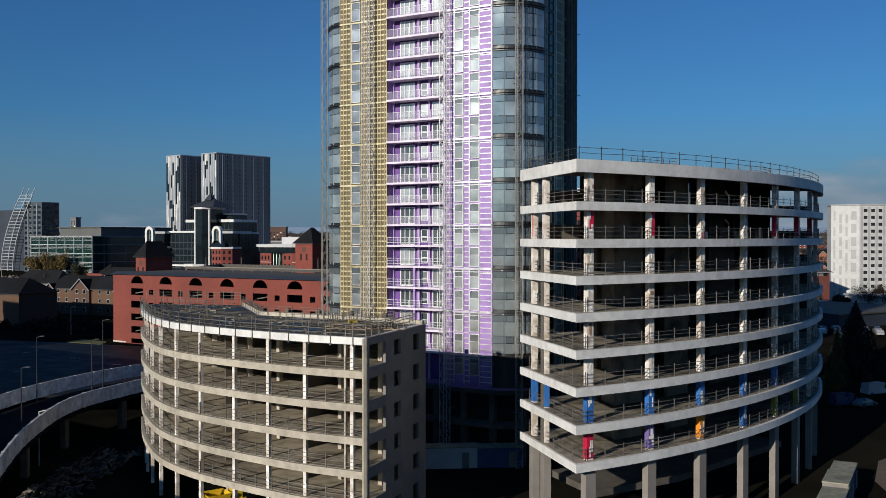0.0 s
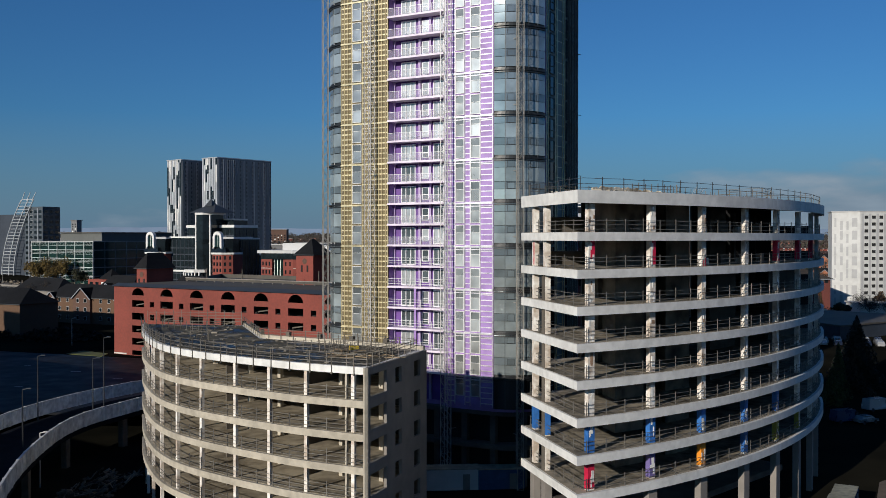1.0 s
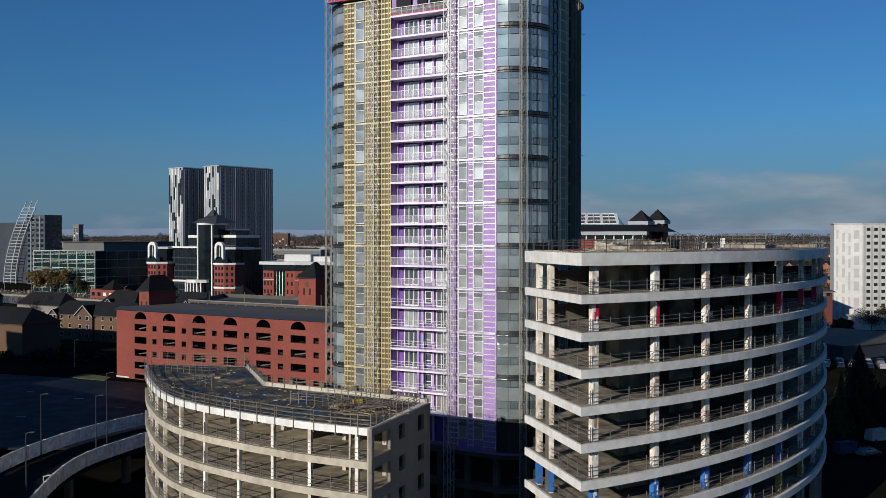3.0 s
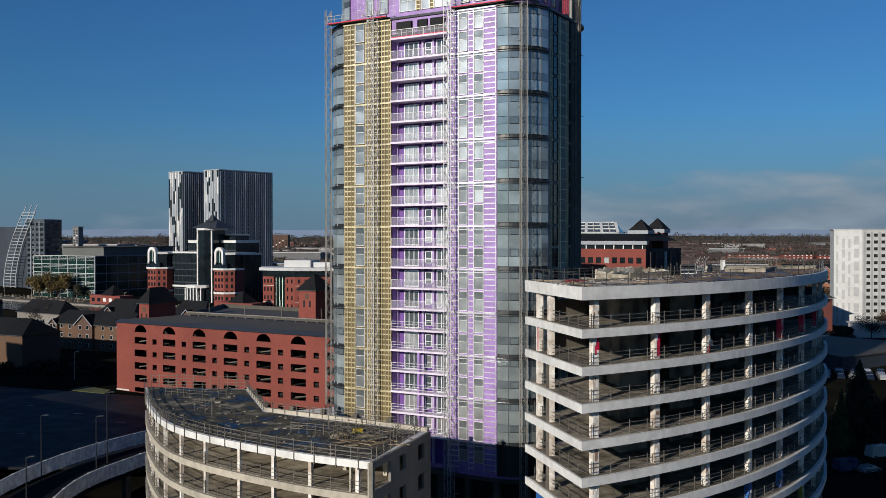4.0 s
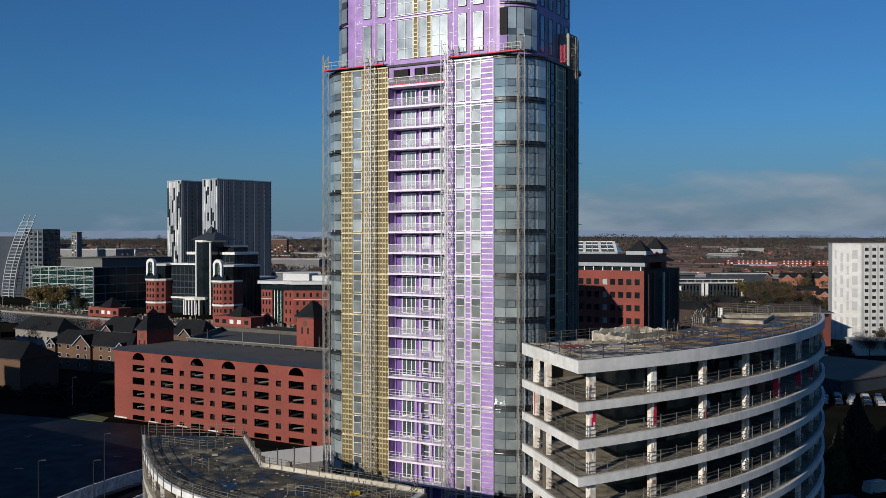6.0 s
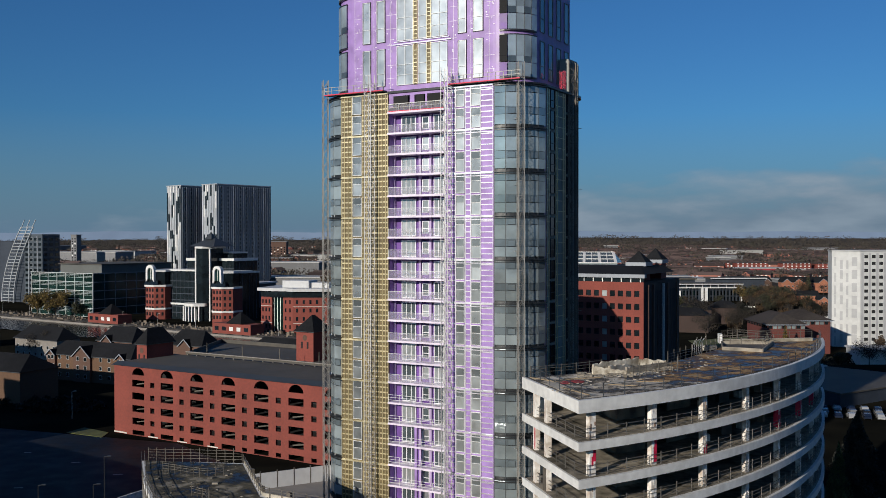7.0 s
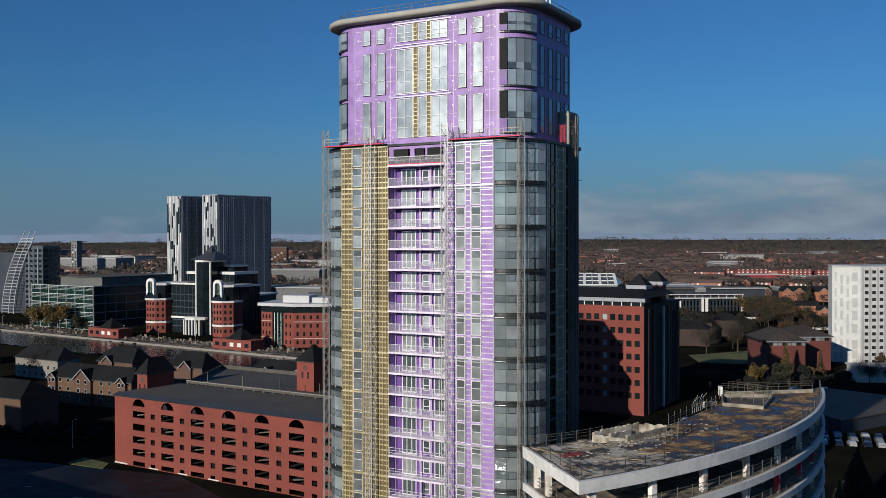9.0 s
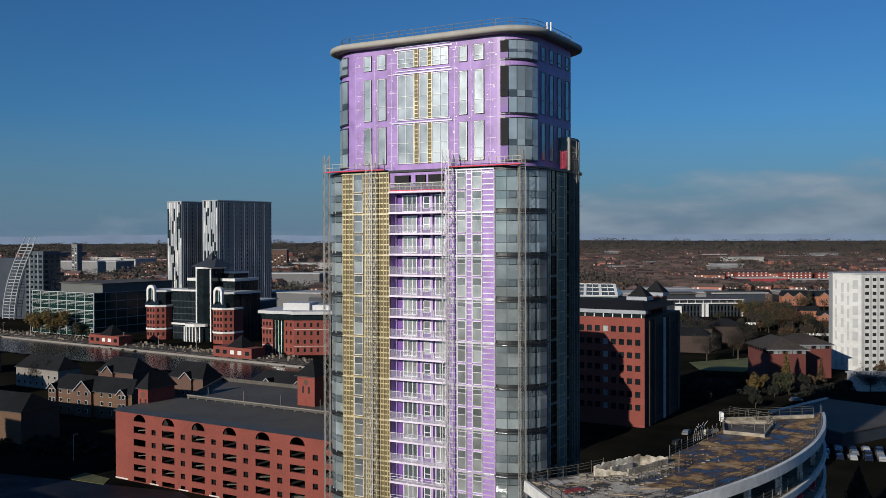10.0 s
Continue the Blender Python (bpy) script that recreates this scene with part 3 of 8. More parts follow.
PLASTER = mat("torn_white_plaster", (0.50, 0.46, 0.38), 0.9, vary=0.4, grain=1.6, stain=0.5, dark=(0.20, 0.16, 0.11))
broken_wall(rb, (15.6, 99.9), (19.1, 100.2), 36.33, 1.0, "torn plastered wall stump", PLASTER, 0.6, 1)
broken_wall(rb, (19.1, 100.2), (24.4, 105.1), 36.33, 0.75, "torn concrete wall stump", DRYROOF, 0.1, 2)
broken_wall(rb, (15.6, 100.2), (21.3, 104.9), 36.33, 1.25, "torn plastered wall stump", PLASTER, 0.0, 3)
broken_wall(rb, (21.3, 104.9), (24.5, 105.4), 36.33, 1.2, "torn plastered wall stump", PLASTER, 0.3, 4)
broken_wall(rb, (17.4, 100.6), (20.2, 103.6), 36.33, 0.9, "torn plastered wall stump", PLASTER, 0.2, 5)
broken_wall(rb, (32.8, 120.4), (35.0, 122.6), 36.33, 0.9, "torn white wall stump at the roof edge", PLASTER, 0.5, 7)
# bent reinforcing bars above the torn stump
for k in range(6):
    bm = bmesh.new()
    add_tube(bm, [(30.5 + 0.35 * k, 117.2 + 0.4 * k, 36.2), (30.6 + 0.36 * k, 117.3 + 0.4 * k, 37.4 + 0.2 * (k % 3)), (30.9 + 0.4 * k, 117.3 + 0.45 * k, 38.1 + 0.25 * (k % 2))], 0.035)
    part("bent_bar", bm, STEEL, rb, "bent reinforcing bar")
guardrail([(19.4, 98.0), (24.8, 101.5), (26, 106.0)], 36.33, "leaning scaffold tubes beside a broken roof wall", 0.9, 1.3)
bm = bmesh.new()
rnd = random.Random(4)
for i in range(150):
    x = rnd.uniform(14, 25)
    y = 99.2 + max(0, x - 19) * 0.95 + rnd.uniform(-1.2, 1.4)
    s = rnd.uniform(0.06, 0.26)
    add_box(bm, x - s, x + s * rnd.uniform(0.4, 1), y - s, y + s * 0.7, 36.33, 36.33 + s * rnd.uniform(0.3, 0.9))
tagged(part("rubble", bm, DRYROOF), "grey broken concrete rubble heaped on a roof", "rubble", kind="stuff")
bm = bmesh.new()
for i in range(240):
    x = rnd.uniform(10, 34)
    y = 86 + max(0, x - 12) * 1.02 + rnd.uniform(1.5, 11)
    if y > 98 + max(0, x - 14) * 0.95 or y < 86 + max(0, x - 12) * 1.1:
        continue
    s = rnd.uniform(0.02, 0.08)
    add_box(bm, x - s * rnd.uniform(0.5, 5), x + s, y - s, y + s * rnd.uniform(0.5, 2), 36.33, 36.36 + s * rnd.uniform(0.3, 0.9))
tagged(part("roof_grit", bm, mat("loose_roof_grit", (0.26, 0.23, 0.19), 0.9, vary=0.7, grain=1.5, island=1.2)), "loose grit and offcuts strewn on a concrete roof", "rubble", kind="stuff")
bm = bmesh.new()
add_box(bm, -1.3, 1.3, -0.25, 0.25, 0, 0.12)
add_box(bm, -0.9, 1.0, 0.1, 0.45, 0.12, 0.2)
tarp = part("red_tarpaulin", bm, mat("faded_red_sheeting", (0.22, 0.035, 0.04), 0.7, vary=0.6, grain=3))
tarp.matrix_world = pose(12.6, 94.0, 36.34, 0, 0, 30)
tagged(tarp, "crumpled red plastic sheeting lying on a roof", "tarpaulin")
for i, (x, y, l, h) in enumerate(((10.6, 95.5, 5.5, -50), (14.0, 97.0, 4.2, 20), (17.5, 92.5, 3.2, -20), (20.8, 95.0, 3.4, 5), (12.2, 89.0, 4.6, -65))):
    tagged(piece("scaffold_board", None, TIMBER, (l, 0.24, 0.06), (x, y, 36.335 + 0.002 * i), h), "weathered timber scaffold board lying on a roof", "board", "loose boards on the roof")


# ---- lower unfinished block with a sweeping front ----
PALEDECK = mat("pale_dusty_floor", (0.36, 0.31, 0.23), 0.85, vary=0.3, grain=0.7, stain=0.15, dark=(0.14, 0.115, 0.08))
LB_FRONT = smooth_line([(-7.2, 86.8), (-13.3, 89.9), (-17.4, 92.6), (-21.4, 95.5), (-26.1, 99.4), (-29.8, 103.4), (-32.8, 108.0), (-35.6, 113.9), (-38.3, 120.6), (-41.5, 130.3)])
LB_BACK = [(-27.0, 128.7), (-21.4, 112.4), (-2.1, 100.6)]
LB_TOPS = [20.15, 17.05, 13.97, 10.9, 7.8, 4.7]
lb = thing("unfinished_low_block", "beige concrete frame of an unfinished crescent-shaped block with open floors", "building", Matrix())
# front line runs from the corner to the far end; its inside is on the right hand
LB_IN = inset(LB_FRONT, -0.35)
for k, top in enumerate(LB_TOPS):
    bm = bmesh.new()
    add_prism(bm, LB_FRONT + LB_BACK, top - 0.68, top)
    part("floor_slab", bm, BEIGE if k else PAINTED, lb, "beige floor edge" if k else "white coated roof edge")
    bm = bmesh.new()
    add_prism(bm, inset(LB_FRONT, -0.4)[1:] + [(-27.3, 128.2), (-21.8, 111.9), (-3.0, 100.4), (-6.9, 88.0)], top + 0.004, top + 0.03)
    part("floor_screed" if k else "roof_covering", bm, PALEDECK if k else DAMP, lb, "damp black roof covering" if not k else "dusty raw concrete floor")


LB_COLS = [1.6, 6.9, 11.7, 16.6, 22.2, 27.4, 33.0, 39.0, 45.0, 50.0]
for k in range(1, len(LB_TOPS) + 1):
    z0 = LB_TOPS[k] + 0.03 if k < len(LB_TOPS) else 0
    z1 = LB_TOPS[k - 1] - 0.68
    for i, d in enumerate(LB_COLS):
        x, y, h = along(inset(LB_FRONT, -0.55), d)
        piece("column", lb, WORN, (0.36, 0.36, z1 - z0), (x, y, z0), h)
        if i == 0:
            x, y, h = along(inset(LB_FRONT, -0.55), d + 0.75)
            piece("column", lb, BEIGE, (0.2, 0.3, z1 - z0), (x, y, z0), h)
        x, y, h = along(inset(LB_FRONT, -7.2), d * 0.9 + 1)
        piece("inner_column", lb, BEIGE, (0.45, 0.45, z1 - z0), (x, y, z0), h)
    # back wall, with a few openings on the top floor
    bm = bmesh.new()
    runs = [((-27.2, 128.2), (-21.7, 112.6)), ((-21.7, 112.4), (-12.4, 106.7)), ((-10.0, 105.2), (-2.4, 100.7))]
    if k > 1:
        runs.append(((-12.4, 106.7), (-10.0, 105.2)))
    for a, b4 in runs:
        add_bar(bm, (*a, (z0 + z1) / 2), (*b4, (z0 + z1) / 2), 0.25, z1 - z0)
    part("back_wall", bm, INNER, lb, "dusty back wall, room shade put into its dark colour")
    if k < len(LB_TOPS):
        for a, b4 in (((-24, 104.5), (-19.5, 108.5)), ((-14, 96.5), (-10.5, 102.5))):
            bm = bmesh.new()
            add_bar(bm, (*a, (z0 + z1) / 2), (*b4, (z0 + z1) / 2), 0.2, z1 - z0)
            part("partition", bm, INNER, lb)
# end wall on the corner, with window openings through it
END_A, END_B = Vector((-7.2, 86.8)), Vector((-2.1, 100.6))
e_len = (END_B - END_A).length
end_wall = tagged(new("end_wall"), "grey rendered end wall with square unglazed openings")
end_wall.parent = lb
e_turn = math.degrees(math.atan2(END_B.y - END_A.y, END_B.x - END_A.x))
end_wall.matrix_world = pose(END_A.x, END_A.y, 0, 0, 0, e_turn)
bm = bmesh.new()
holes_y = [(0.5, 4.2), (6.3, 7.9), (11.2, 12.9)]
for lo, hi in ((0, 0.5), (4.2, 6.3), (7.9, 11.2), (12.9, e_len)):
    add_box(bm, lo, hi, -0.28, 0.02, 0, 20.15)
for k, top in enumerate(LB_TOPS):
    below = LB_TOPS[k + 1] if k + 1 < len(LB_TOPS) else 1.0
    for (lo, hi), sill, head in zip(holes_y, (0.35, 0.8, 0.7), (0.7, 0.8, 0.75)):
        add_box(bm, lo, hi, -0.276, 0.016, top - head, top)
        add_box(bm, lo, hi, -0.276, 0.016, below, below + sill)
part("wall_panel", bm, GREYWALL, end_wall)
piece("corner_pier", lb, BEIGE, (0.3, 0.3, 20.1), (-7.2, 86.74, 0), 30)

LB_RAIL = inset(LB_FRONT, -0.3)
for k, top in enumerate(LB_TOPS[:6]):
    guardrail(LB_RAIL, top, "scaffold-tube guardrail along the curved edge of a floor", 2.2, 1.25, (0.3, 0.7, 1.1), TUBE)
# guard posts clamped to the outside of the roof edge
fascia = thing("edge_post_row", "steel guard posts clamped to a white roof edge", "guardrail")
for i in range(22):
    x, y, h = along(inset(LB_FRONT, 0.06), 1.2 + i * 2.45)
    piece("post", fascia, DULLSTEEL, (0.07, 0.07, 2.15), (x, y, 19.3), h)
    piece("clamp", fascia, DULLSTEEL, (0.16, 0.12, 0.16), (x, y, 19.36), h)
for r in (0.75, 1.25):
    bm = bmesh.new()
    add_tube(bm, [(q[0], q[1], 20.15 + r) for q in inset(LB_FRONT, 0.1)], 0.045)
    part("rail", bm, DULLSTEEL, fascia)
guardrail([(-27.2, 128.4), (-21.7, 112.2), (-2.6, 100.8), (-6.6, 87.4)], 20.18, "scaffold-tube guardrail along the back of a roof", 1.8, 1.2)
guardrail([(-40.5, 129.8), (-34, 129.2), (-27.4, 128.5)], 20.18, "dense scaffold tubes at the far end of a roof", 1.1, 1.9, (0.5, 0.9, 1.3, 1.7))
bm = bmesh.new()
for a, b4 in (((-27.0, 128.7), (-21.4, 112.4)), ((-21.4, 112.4), (-2.1, 100.6))):
    add_bar(bm, (*a, 20.36), (*b4, 20.36), 0.35, 0.42)
part("back_parapet", bm, BEIGE, lb, "low concrete upstand")
# litter on the roof
rnd = random.Random(9)
for i in range(16):
    x, y = rnd.uniform(-11, -4), rnd.uniform(93.5, 99.5)
    tagged(piece("scaffold_board", None, TIMBER, (rnd.uniform(1.2, 3.6), 0.24, 0.06), (x, y, 20.19 + 0.002 * i), rnd.uniform(-60, 60)), "weathered timber board lying on a roof", "board", "loose boards on the low roof")
bm = bmesh.new()
for i in range(230):
    d = rnd.uniform(1, 48)
    x, y, h = along(inset(LB_FRONT, -rnd.uniform(1.0, 12.5)), d)
    if x > -27 and y > 112 - (x + 21.4) * 0.61:
        continue
    s = rnd.uniform(0.03, 0.12) * (2.2 if rnd.random() < 0.08 else 1)
    add_box(bm, x - s * rnd.uniform(0.5, 3), x + s, y - s, y + s * rnd.uniform(0.5, 2), 20.18, 20.18 + s * rnd.uniform(0.3, 1.0))
LITTER = mat("roof_litter", (0.17, 0.15, 0.12), 0.9, vary=0.7, grain=1.5, island=1.2)
tagged(part("roof_litter", bm, LITTER), "loose rubble and offcuts strewn on a damp roof", "rubble", kind="stuff")
guardrail([(-11.5, 98.6), (-9.0, 94.6), (-5.6, 95.6), (-5.0, 99.4)], 20.18, "scaffold tubes round a roof hatch", 0.8, 1.3)
guardrail([(-36.8, 124.0), (-31.0, 121.0), (-28.4, 122.0)], 20.18, "stack of scaffold tubes on a roof", 1.0, 1.2)
guardrail([(-30.0, 112.5), (-27.4, 110.5), (-27.0, 108.6)], 20.18, "scaffold tubes on a roof", 0.9, 1.3)

guardrail([(-16.5, 99.8), (-12.6, 98.4), (-10.6, 95.6)], 20.18, "leaning scaffold tubes on a damp roof", 0.9, 1.2)
guardrail([(-12.8, 101.6), (-9.2, 100.2), (-7.0, 97.4)], 20.18, "scaffold tubes beside a back parapet", 0.8, 1.4)
# tumbled scaffold tubes and boards
bm = bmesh.new()
rnd = random.Random(55)
for i in range(34):
    x, y = rnd.uniform(-12.5, -5.5), rnd.uniform(95.0, 100.5)
    a, l = rnd.uniform(-0.6, 0.9), rnd.uniform(0.8, 2.6)
    add_bar(bm, (x, y, 20.22 + rnd.uniform(0, 0.3)), (x + l * math.cos(a), y + l * math.sin(a) * 0.6, 20.22 + rnd.uniform(0, 0.7)), 0.06)
tagged(part("scaffold_heap", bm, DULLSTEEL), "tumbled grey scaffold tubes heaped on a roof", "scaffold tubes", kind="stuff")

# pallets, a pump and sacks beside the heap
for i, (x, y, turn, high) in enumerate(((-10.6, 97.4, 12, 3), (-8.4, 97.0, -8, 2), (-7.0, 98.9, 40, 1))):
    stack = thing("pallet_stack", "weathered timber pallets stacked on a damp roof", "pallets", pose(x, y, 20.18, 0, 0, turn), "pallets on the low roof")
    for k in range(high):
        for q in range(5):
            piece("slat", stack, TIMBER, (1.6, 0.13, 0.03), (0, -0.42 + 0.21 * q, 0.12 + 0.15 * k))
        for q in (-0.7, 0.0, 0.7):
            piece("bearer", stack, TIMBER, (0.1, 0.98, 0.11), (q, 0, 0.008 + 0.15 * k))
pump = thing("site_pump", "small yellow site pump standing on a roof", "pump", pose(-9.4, 99.0, 20.18, 0, 0, 25))
bm = bmesh.new()
add_box(bm, -0.45, 0.45, -0.3, 0.3, 0.15, 0.6)
part("housing", bm, mat("worn_yellow_casing", (0.5, 0.36, 0.03), 0.5, vary=0.4, grain=3), pump)
for x in (-0.35, 0.35):
    piece("skid", pump, DULLSTEEL, (0.08, 0.8, 0.15), (x, 0, 0))
bm = bmesh.new()
add_cone(bm, 0.1, 0, 0.6, 1.0, 0.05, 0.05, 8)
part("exhaust", bm, DULLSTEEL, pump)
rnd = random.Random(66)
for i in range(9):
    bm = bmesh.new()
    bmesh.ops.create_icosphere(bm, subdivisions=2, radius=0.42)
    for v in bm.verts:
        v.co = Vector((v.co.x * 1.3, v.co.y * 0.8, max(-0.12, v.co.z * 0.55))) * (1 + 0.2 * noise.noise(v.co * 3 + Vector((i, 0, 0))))
    sack = part("rubble_sack", bm, INNER if i % 3 else BROKEN)
    sack.matrix_world = pose(rnd.uniform(-12.0, -5.2), rnd.uniform(96.0, 100.4), 20.3, 0, 0, rnd.uniform(0, 180))
    tagged(sack, "slumped grey rubble sack on a damp roof", "sack", "rubble sacks")
for i in range(7):
    x, y, h = along([(-25.6, 124.6), (-21.4, 112.4), (-4.0, 101.8)], 3.0 + i * 4.6)
    piece("parapet_block", lb, INNER, (0.55, 0.4, 0.55), (x, y, 20.57), h)


# ---- the residential tower, clad but unfinished ----
TW = pose(-13.6, 133.3, 0, 0, 0, -29.4)
tower = thing("residential_tower", "tall unfinished residential tower, purple membrane and curved glazed corners", "building", TW)
# local x runs along the front, local y to the back
U0, U1, V1 = -5.4, 28.0, 21.5
STOREY = 2.82
DECK = 70.6


def tower_outline(off=0.0, notch=True, radius=5.4):
    """The plan with rounded corners, drawn in by off, with the recess for the balconies."""
    r = radius - off * 0.6
    x0, x1, y0, y1 = U0 + off, U1 - off, off, V1 - off
    pts = []
    for cx, cy, a0 in ((x0 + r, y0 + r, 180), (x1 - r, y0 + r, 270), (x1 - r, y1 - r, 0), (x0 + r, y1 - r, 90)):
        if notch and a0 == 270:
            pts += [(6.88, y0), (6.88, 1.7), (15.75, 1.7), (15.75, y0)]
        for i in range(15):
            a = radians(a0 + 90 * i / 14)
            pts.append((cx + r * math.cos(a), cy + r * math.sin(a)))
    return pts


bm = bmesh.new()
add_prism(bm, tower_outline(0.25), 9.6, DECK)
part("lower_wall", bm, PURPLE, tower, "purple weatherproof membrane")
bm = bmesh.new()
add_prism(bm, tower_outline(1.3, False, 5.4), DECK, 87.75)
part("upper_wall", bm, PURPLE, tower, "purple weatherproof membrane")
# dark solid core stands for the shade inside the open storeys
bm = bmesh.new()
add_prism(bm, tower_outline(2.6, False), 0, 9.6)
part("podium_core", bm, DARKROOM, tower, "solid core standing for the shade of open ground storeys")
# podium slabs and columns carry the low storeys' shade in their colour
for z in (4.6, 9.0):
    bm = bmesh.new()
    add_prism(bm, tower_outline(0.5, False), z, z + 0.6)
    part("podium_slab", bm, INNER, tower)
for x in [-3 + 4.2 * i for i in range(8)]:
    piece("podium_column", tower, INNER, (0.8, 0.8, 9.6), (x, 1.6, 0))
# oversailing roof with a rounded rim
bm = bmesh.new()
rings = []
for off, z in ((0.9, 87.72), (0.15, 87.74), (-0.1, 87.86), (-0.18, 88.1), (-0.12, 88.4), (0.1, 88.58), (0.5, 88.66), (1.6, 88.7)):
    rings.append([bm.verts.new((x, y, z)) for x, y in tower_outline(off, False)])
for r0, r1 in zip(rings, rings[1:]):
    for i in range(len(r0)):
        j = (i + 1) % len(r0)
        bm.faces.new((r0[i], r0[j], r1[j], r1[i]))
bm.faces.new(rings[0][::-1])
bm.faces.new(rings[-1])
ROOFRIM = mat("fibrous_grey_roof_rim", (0.33, 0.315, 0.285), 0.7, vary=0.15, grain=0.6)
part("roof", bm, ROOFRIM, tower, "oversailing pale grey roof rim", True)
bm = bmesh.new()
add_prism(bm, tower_outline(-0.12, False), DECK - 0.28, DECK + 0.02)
part("setback_deck", bm, DARKFRAME, tower, "dark ledge at the setback")

# yellow board on the front left, with battens
GOLDEDGE = mat("brown_gold_upright", (0.45, 0.375, 0.21), 0.42, metal=0.35, vary=0.25, bump=0)
bm = bmesh.new()
add_box(bm, -0.95, 6.86, 0.0, 0.3, 10.2, DECK - 0.4)
part("insulation_board", bm, GOLD, tower, "yellow insulation board")
for x in (-0.9, -0.35, 0.25, 0.85, 2.75, 3.3, 5.35, 5.9, 6.45, 6.82):
    piece("vertical_batten", tower, GOLDEDGE, (0.1, 0.11, DECK - 10.6), (x, -0.055, 10.2))
z = 10.4
while z < DECK - 0.6:
    for lo, hi in ((-0.95, 1.0), (2.6, 6.86)):
        piece("horizontal_batten", tower, GOLDRAIL, (hi - lo, 0.05, 0.17), ((lo + hi) / 2, -0.025, z))
    z += STOREY / 4

FLOORS = [DECK - 0.05 - STOREY * (i + 1) for i in range(21)]
# bright double-storey rails across the panels
for i in range(0, 21, 2):
    z = FLOORS[i] + STOREY
    piece("band_rail", tower, GOLDRAIL, (7.8, 0.14, 0.2), (2.95, -0.12, z - 0.3))
    piece("band_rail", tower, WHITERAIL, (7.0, 0.14, 0.22), (19.3, -0.12, z - 0.3))
    piece("band_rail", tower, WHITERAIL, (7.0, 0.10, 0.10), (19.3, -0.12, z - 0.62))


def add_grille(bm, xs, zs, holes, y0, y1):
    """One connected plate over a grid of cells, with some cells left open."""
    verts = {}

    def v(i, k, side):
        if (i, k, side) not in verts:
            verts[i, k, side] = bm.verts.new((xs[i], y1 if side else y0, zs[k]))
        return verts[i, k, side]

    def solid(i, k):
        return 0 <= i < len(xs) - 1 and 0 <= k < len(zs) - 1 and (i, k) not in holes

    for i in range(len(xs) - 1):
        for k in range(len(zs) - 1):
            if not solid(i, k):
                continue
            bm.faces.new((v(i, k, 0), v(i + 1, k, 0), v(i + 1, k + 1, 0), v(i, k + 1, 0)))
            bm.faces.new((v(i, k + 1, 1), v(i + 1, k + 1, 1), v(i + 1, k, 1), v(i, k, 1)))
            for di, dk, a, b4 in ((-1, 0, (i, k), (i, k + 1)), (1, 0, (i + 1, k + 1), (i + 1, k)), (0, -1, (i + 1, k), (i, k)), (0, 1, (i, k + 1), (i + 1, k + 1))):
                if not solid(i + di, k + dk):
                    bm.faces.new((v(*a, 0), v(*b4, 0), v(*b4, 1), v(*a, 1)))


WINDOWS = {}


def window(parent, x, z, w, h, y=0.0, pane=GLASSPALE, frame_mat=FRAME, bars=(), mullions=(), turn=0.0, depth=0.16, edge=0.07, upper=None):
    """A framed pane, set against a wall that faces local -y."""
    key = (round(w, 3), round(h, 3), frame_mat.name, tuple(bars), tuple(mullions), depth, edge)
    if key not in WINDOWS:
        f = bmesh.new()
        gx, gz = [-w / 2, -w / 2 + edge], [0, edge]
        for q in mullions:
            gx += [q * w - edge * 0.4, q * w + edge * 0.4]
        for q in bars:
            gz += [q * h - edge * 0.4, q * h + edge * 0.4]
        gx += [w / 2 - edge, w / 2]
        gz += [h - edge, h]
        add_grille(f, gx, gz, {(i, k) for i in range(1, len(gx) - 1, 2) for k in range(1, len(gz) - 1, 2)}, -depth, 0.02)
        WINDOWS[key] = mesh_of(f, frame_mat)
    win = new("window", WINDOWS[key])
    win.parent = parent
    win.matrix_basis = pose(x, y, z, 0, 0, turn)
    if upper:
        cut = bars[0] * h
        piece("pane", win, pane, (w - edge, 0.04, cut - edge / 2), (0, -depth * 0.3, edge / 2))
        piece("vent_pane", win, upper, (w - edge, 0.04, h - cut - edge / 2), (0, -depth * 0.3, cut))
    else:
        piece("pane", win, pane, (w - edge, 0.04, h - edge), (0, -depth * 0.3, edge / 2))
    return win


def copy_part(ob, m):
    """A part with its own pieces once more, sharing the meshes, under the same thing."""
    two = ob.copy()
    scene.collection.objects.link(two)
    two.matrix_basis = m
    for c in ob.children:
        k = c.copy()
        scene.collection.objects.link(k)
        k.parent = two
    return two


# windows in the yellow panel and the white panel
proto = {}
for i, z in enumerate(FLOORS):
    if z < 10:
        continue
    if i == 0:
        proto["gold"] = window(tower, 1.8, z + 0.05, 1.5, STOREY - 0.22, -0.02, FRONTGLASS, FRAME, (0.62,), upper=FRONTVENT)
        proto["w1"] = window(tower, 18.05, z + 0.05, 1.3, STOREY - 0.2, -0.02, FRONTGLASS, FRAME, (0.60, 0.97), upper=FRONTVENT)
        proto["w2"] = window(tower, 20.35, z + 0.05, 1.4, STOREY - 0.2, -0.02, FRONTGLASS, FRAME, (0.60, 0.97), upper=FRONTVENT)
    else:
        copy_part(proto["gold"], pose(1.8, -0.02, z + 0.05))
        copy_part(proto["w1"], pose(18.05, -0.02, z + 0.05))
        copy_part(proto["w2"], pose(20.35, -0.02, z + 0.05))
for x in (15.85, 17.3, 18.8, 19.55, 21.05, 22.8):
    piece("vertical_rail", tower, WHITERAIL, (0.08, 0.1, DECK - 10.6), (x, -0.05, 10.2))
bm = bmesh.new()
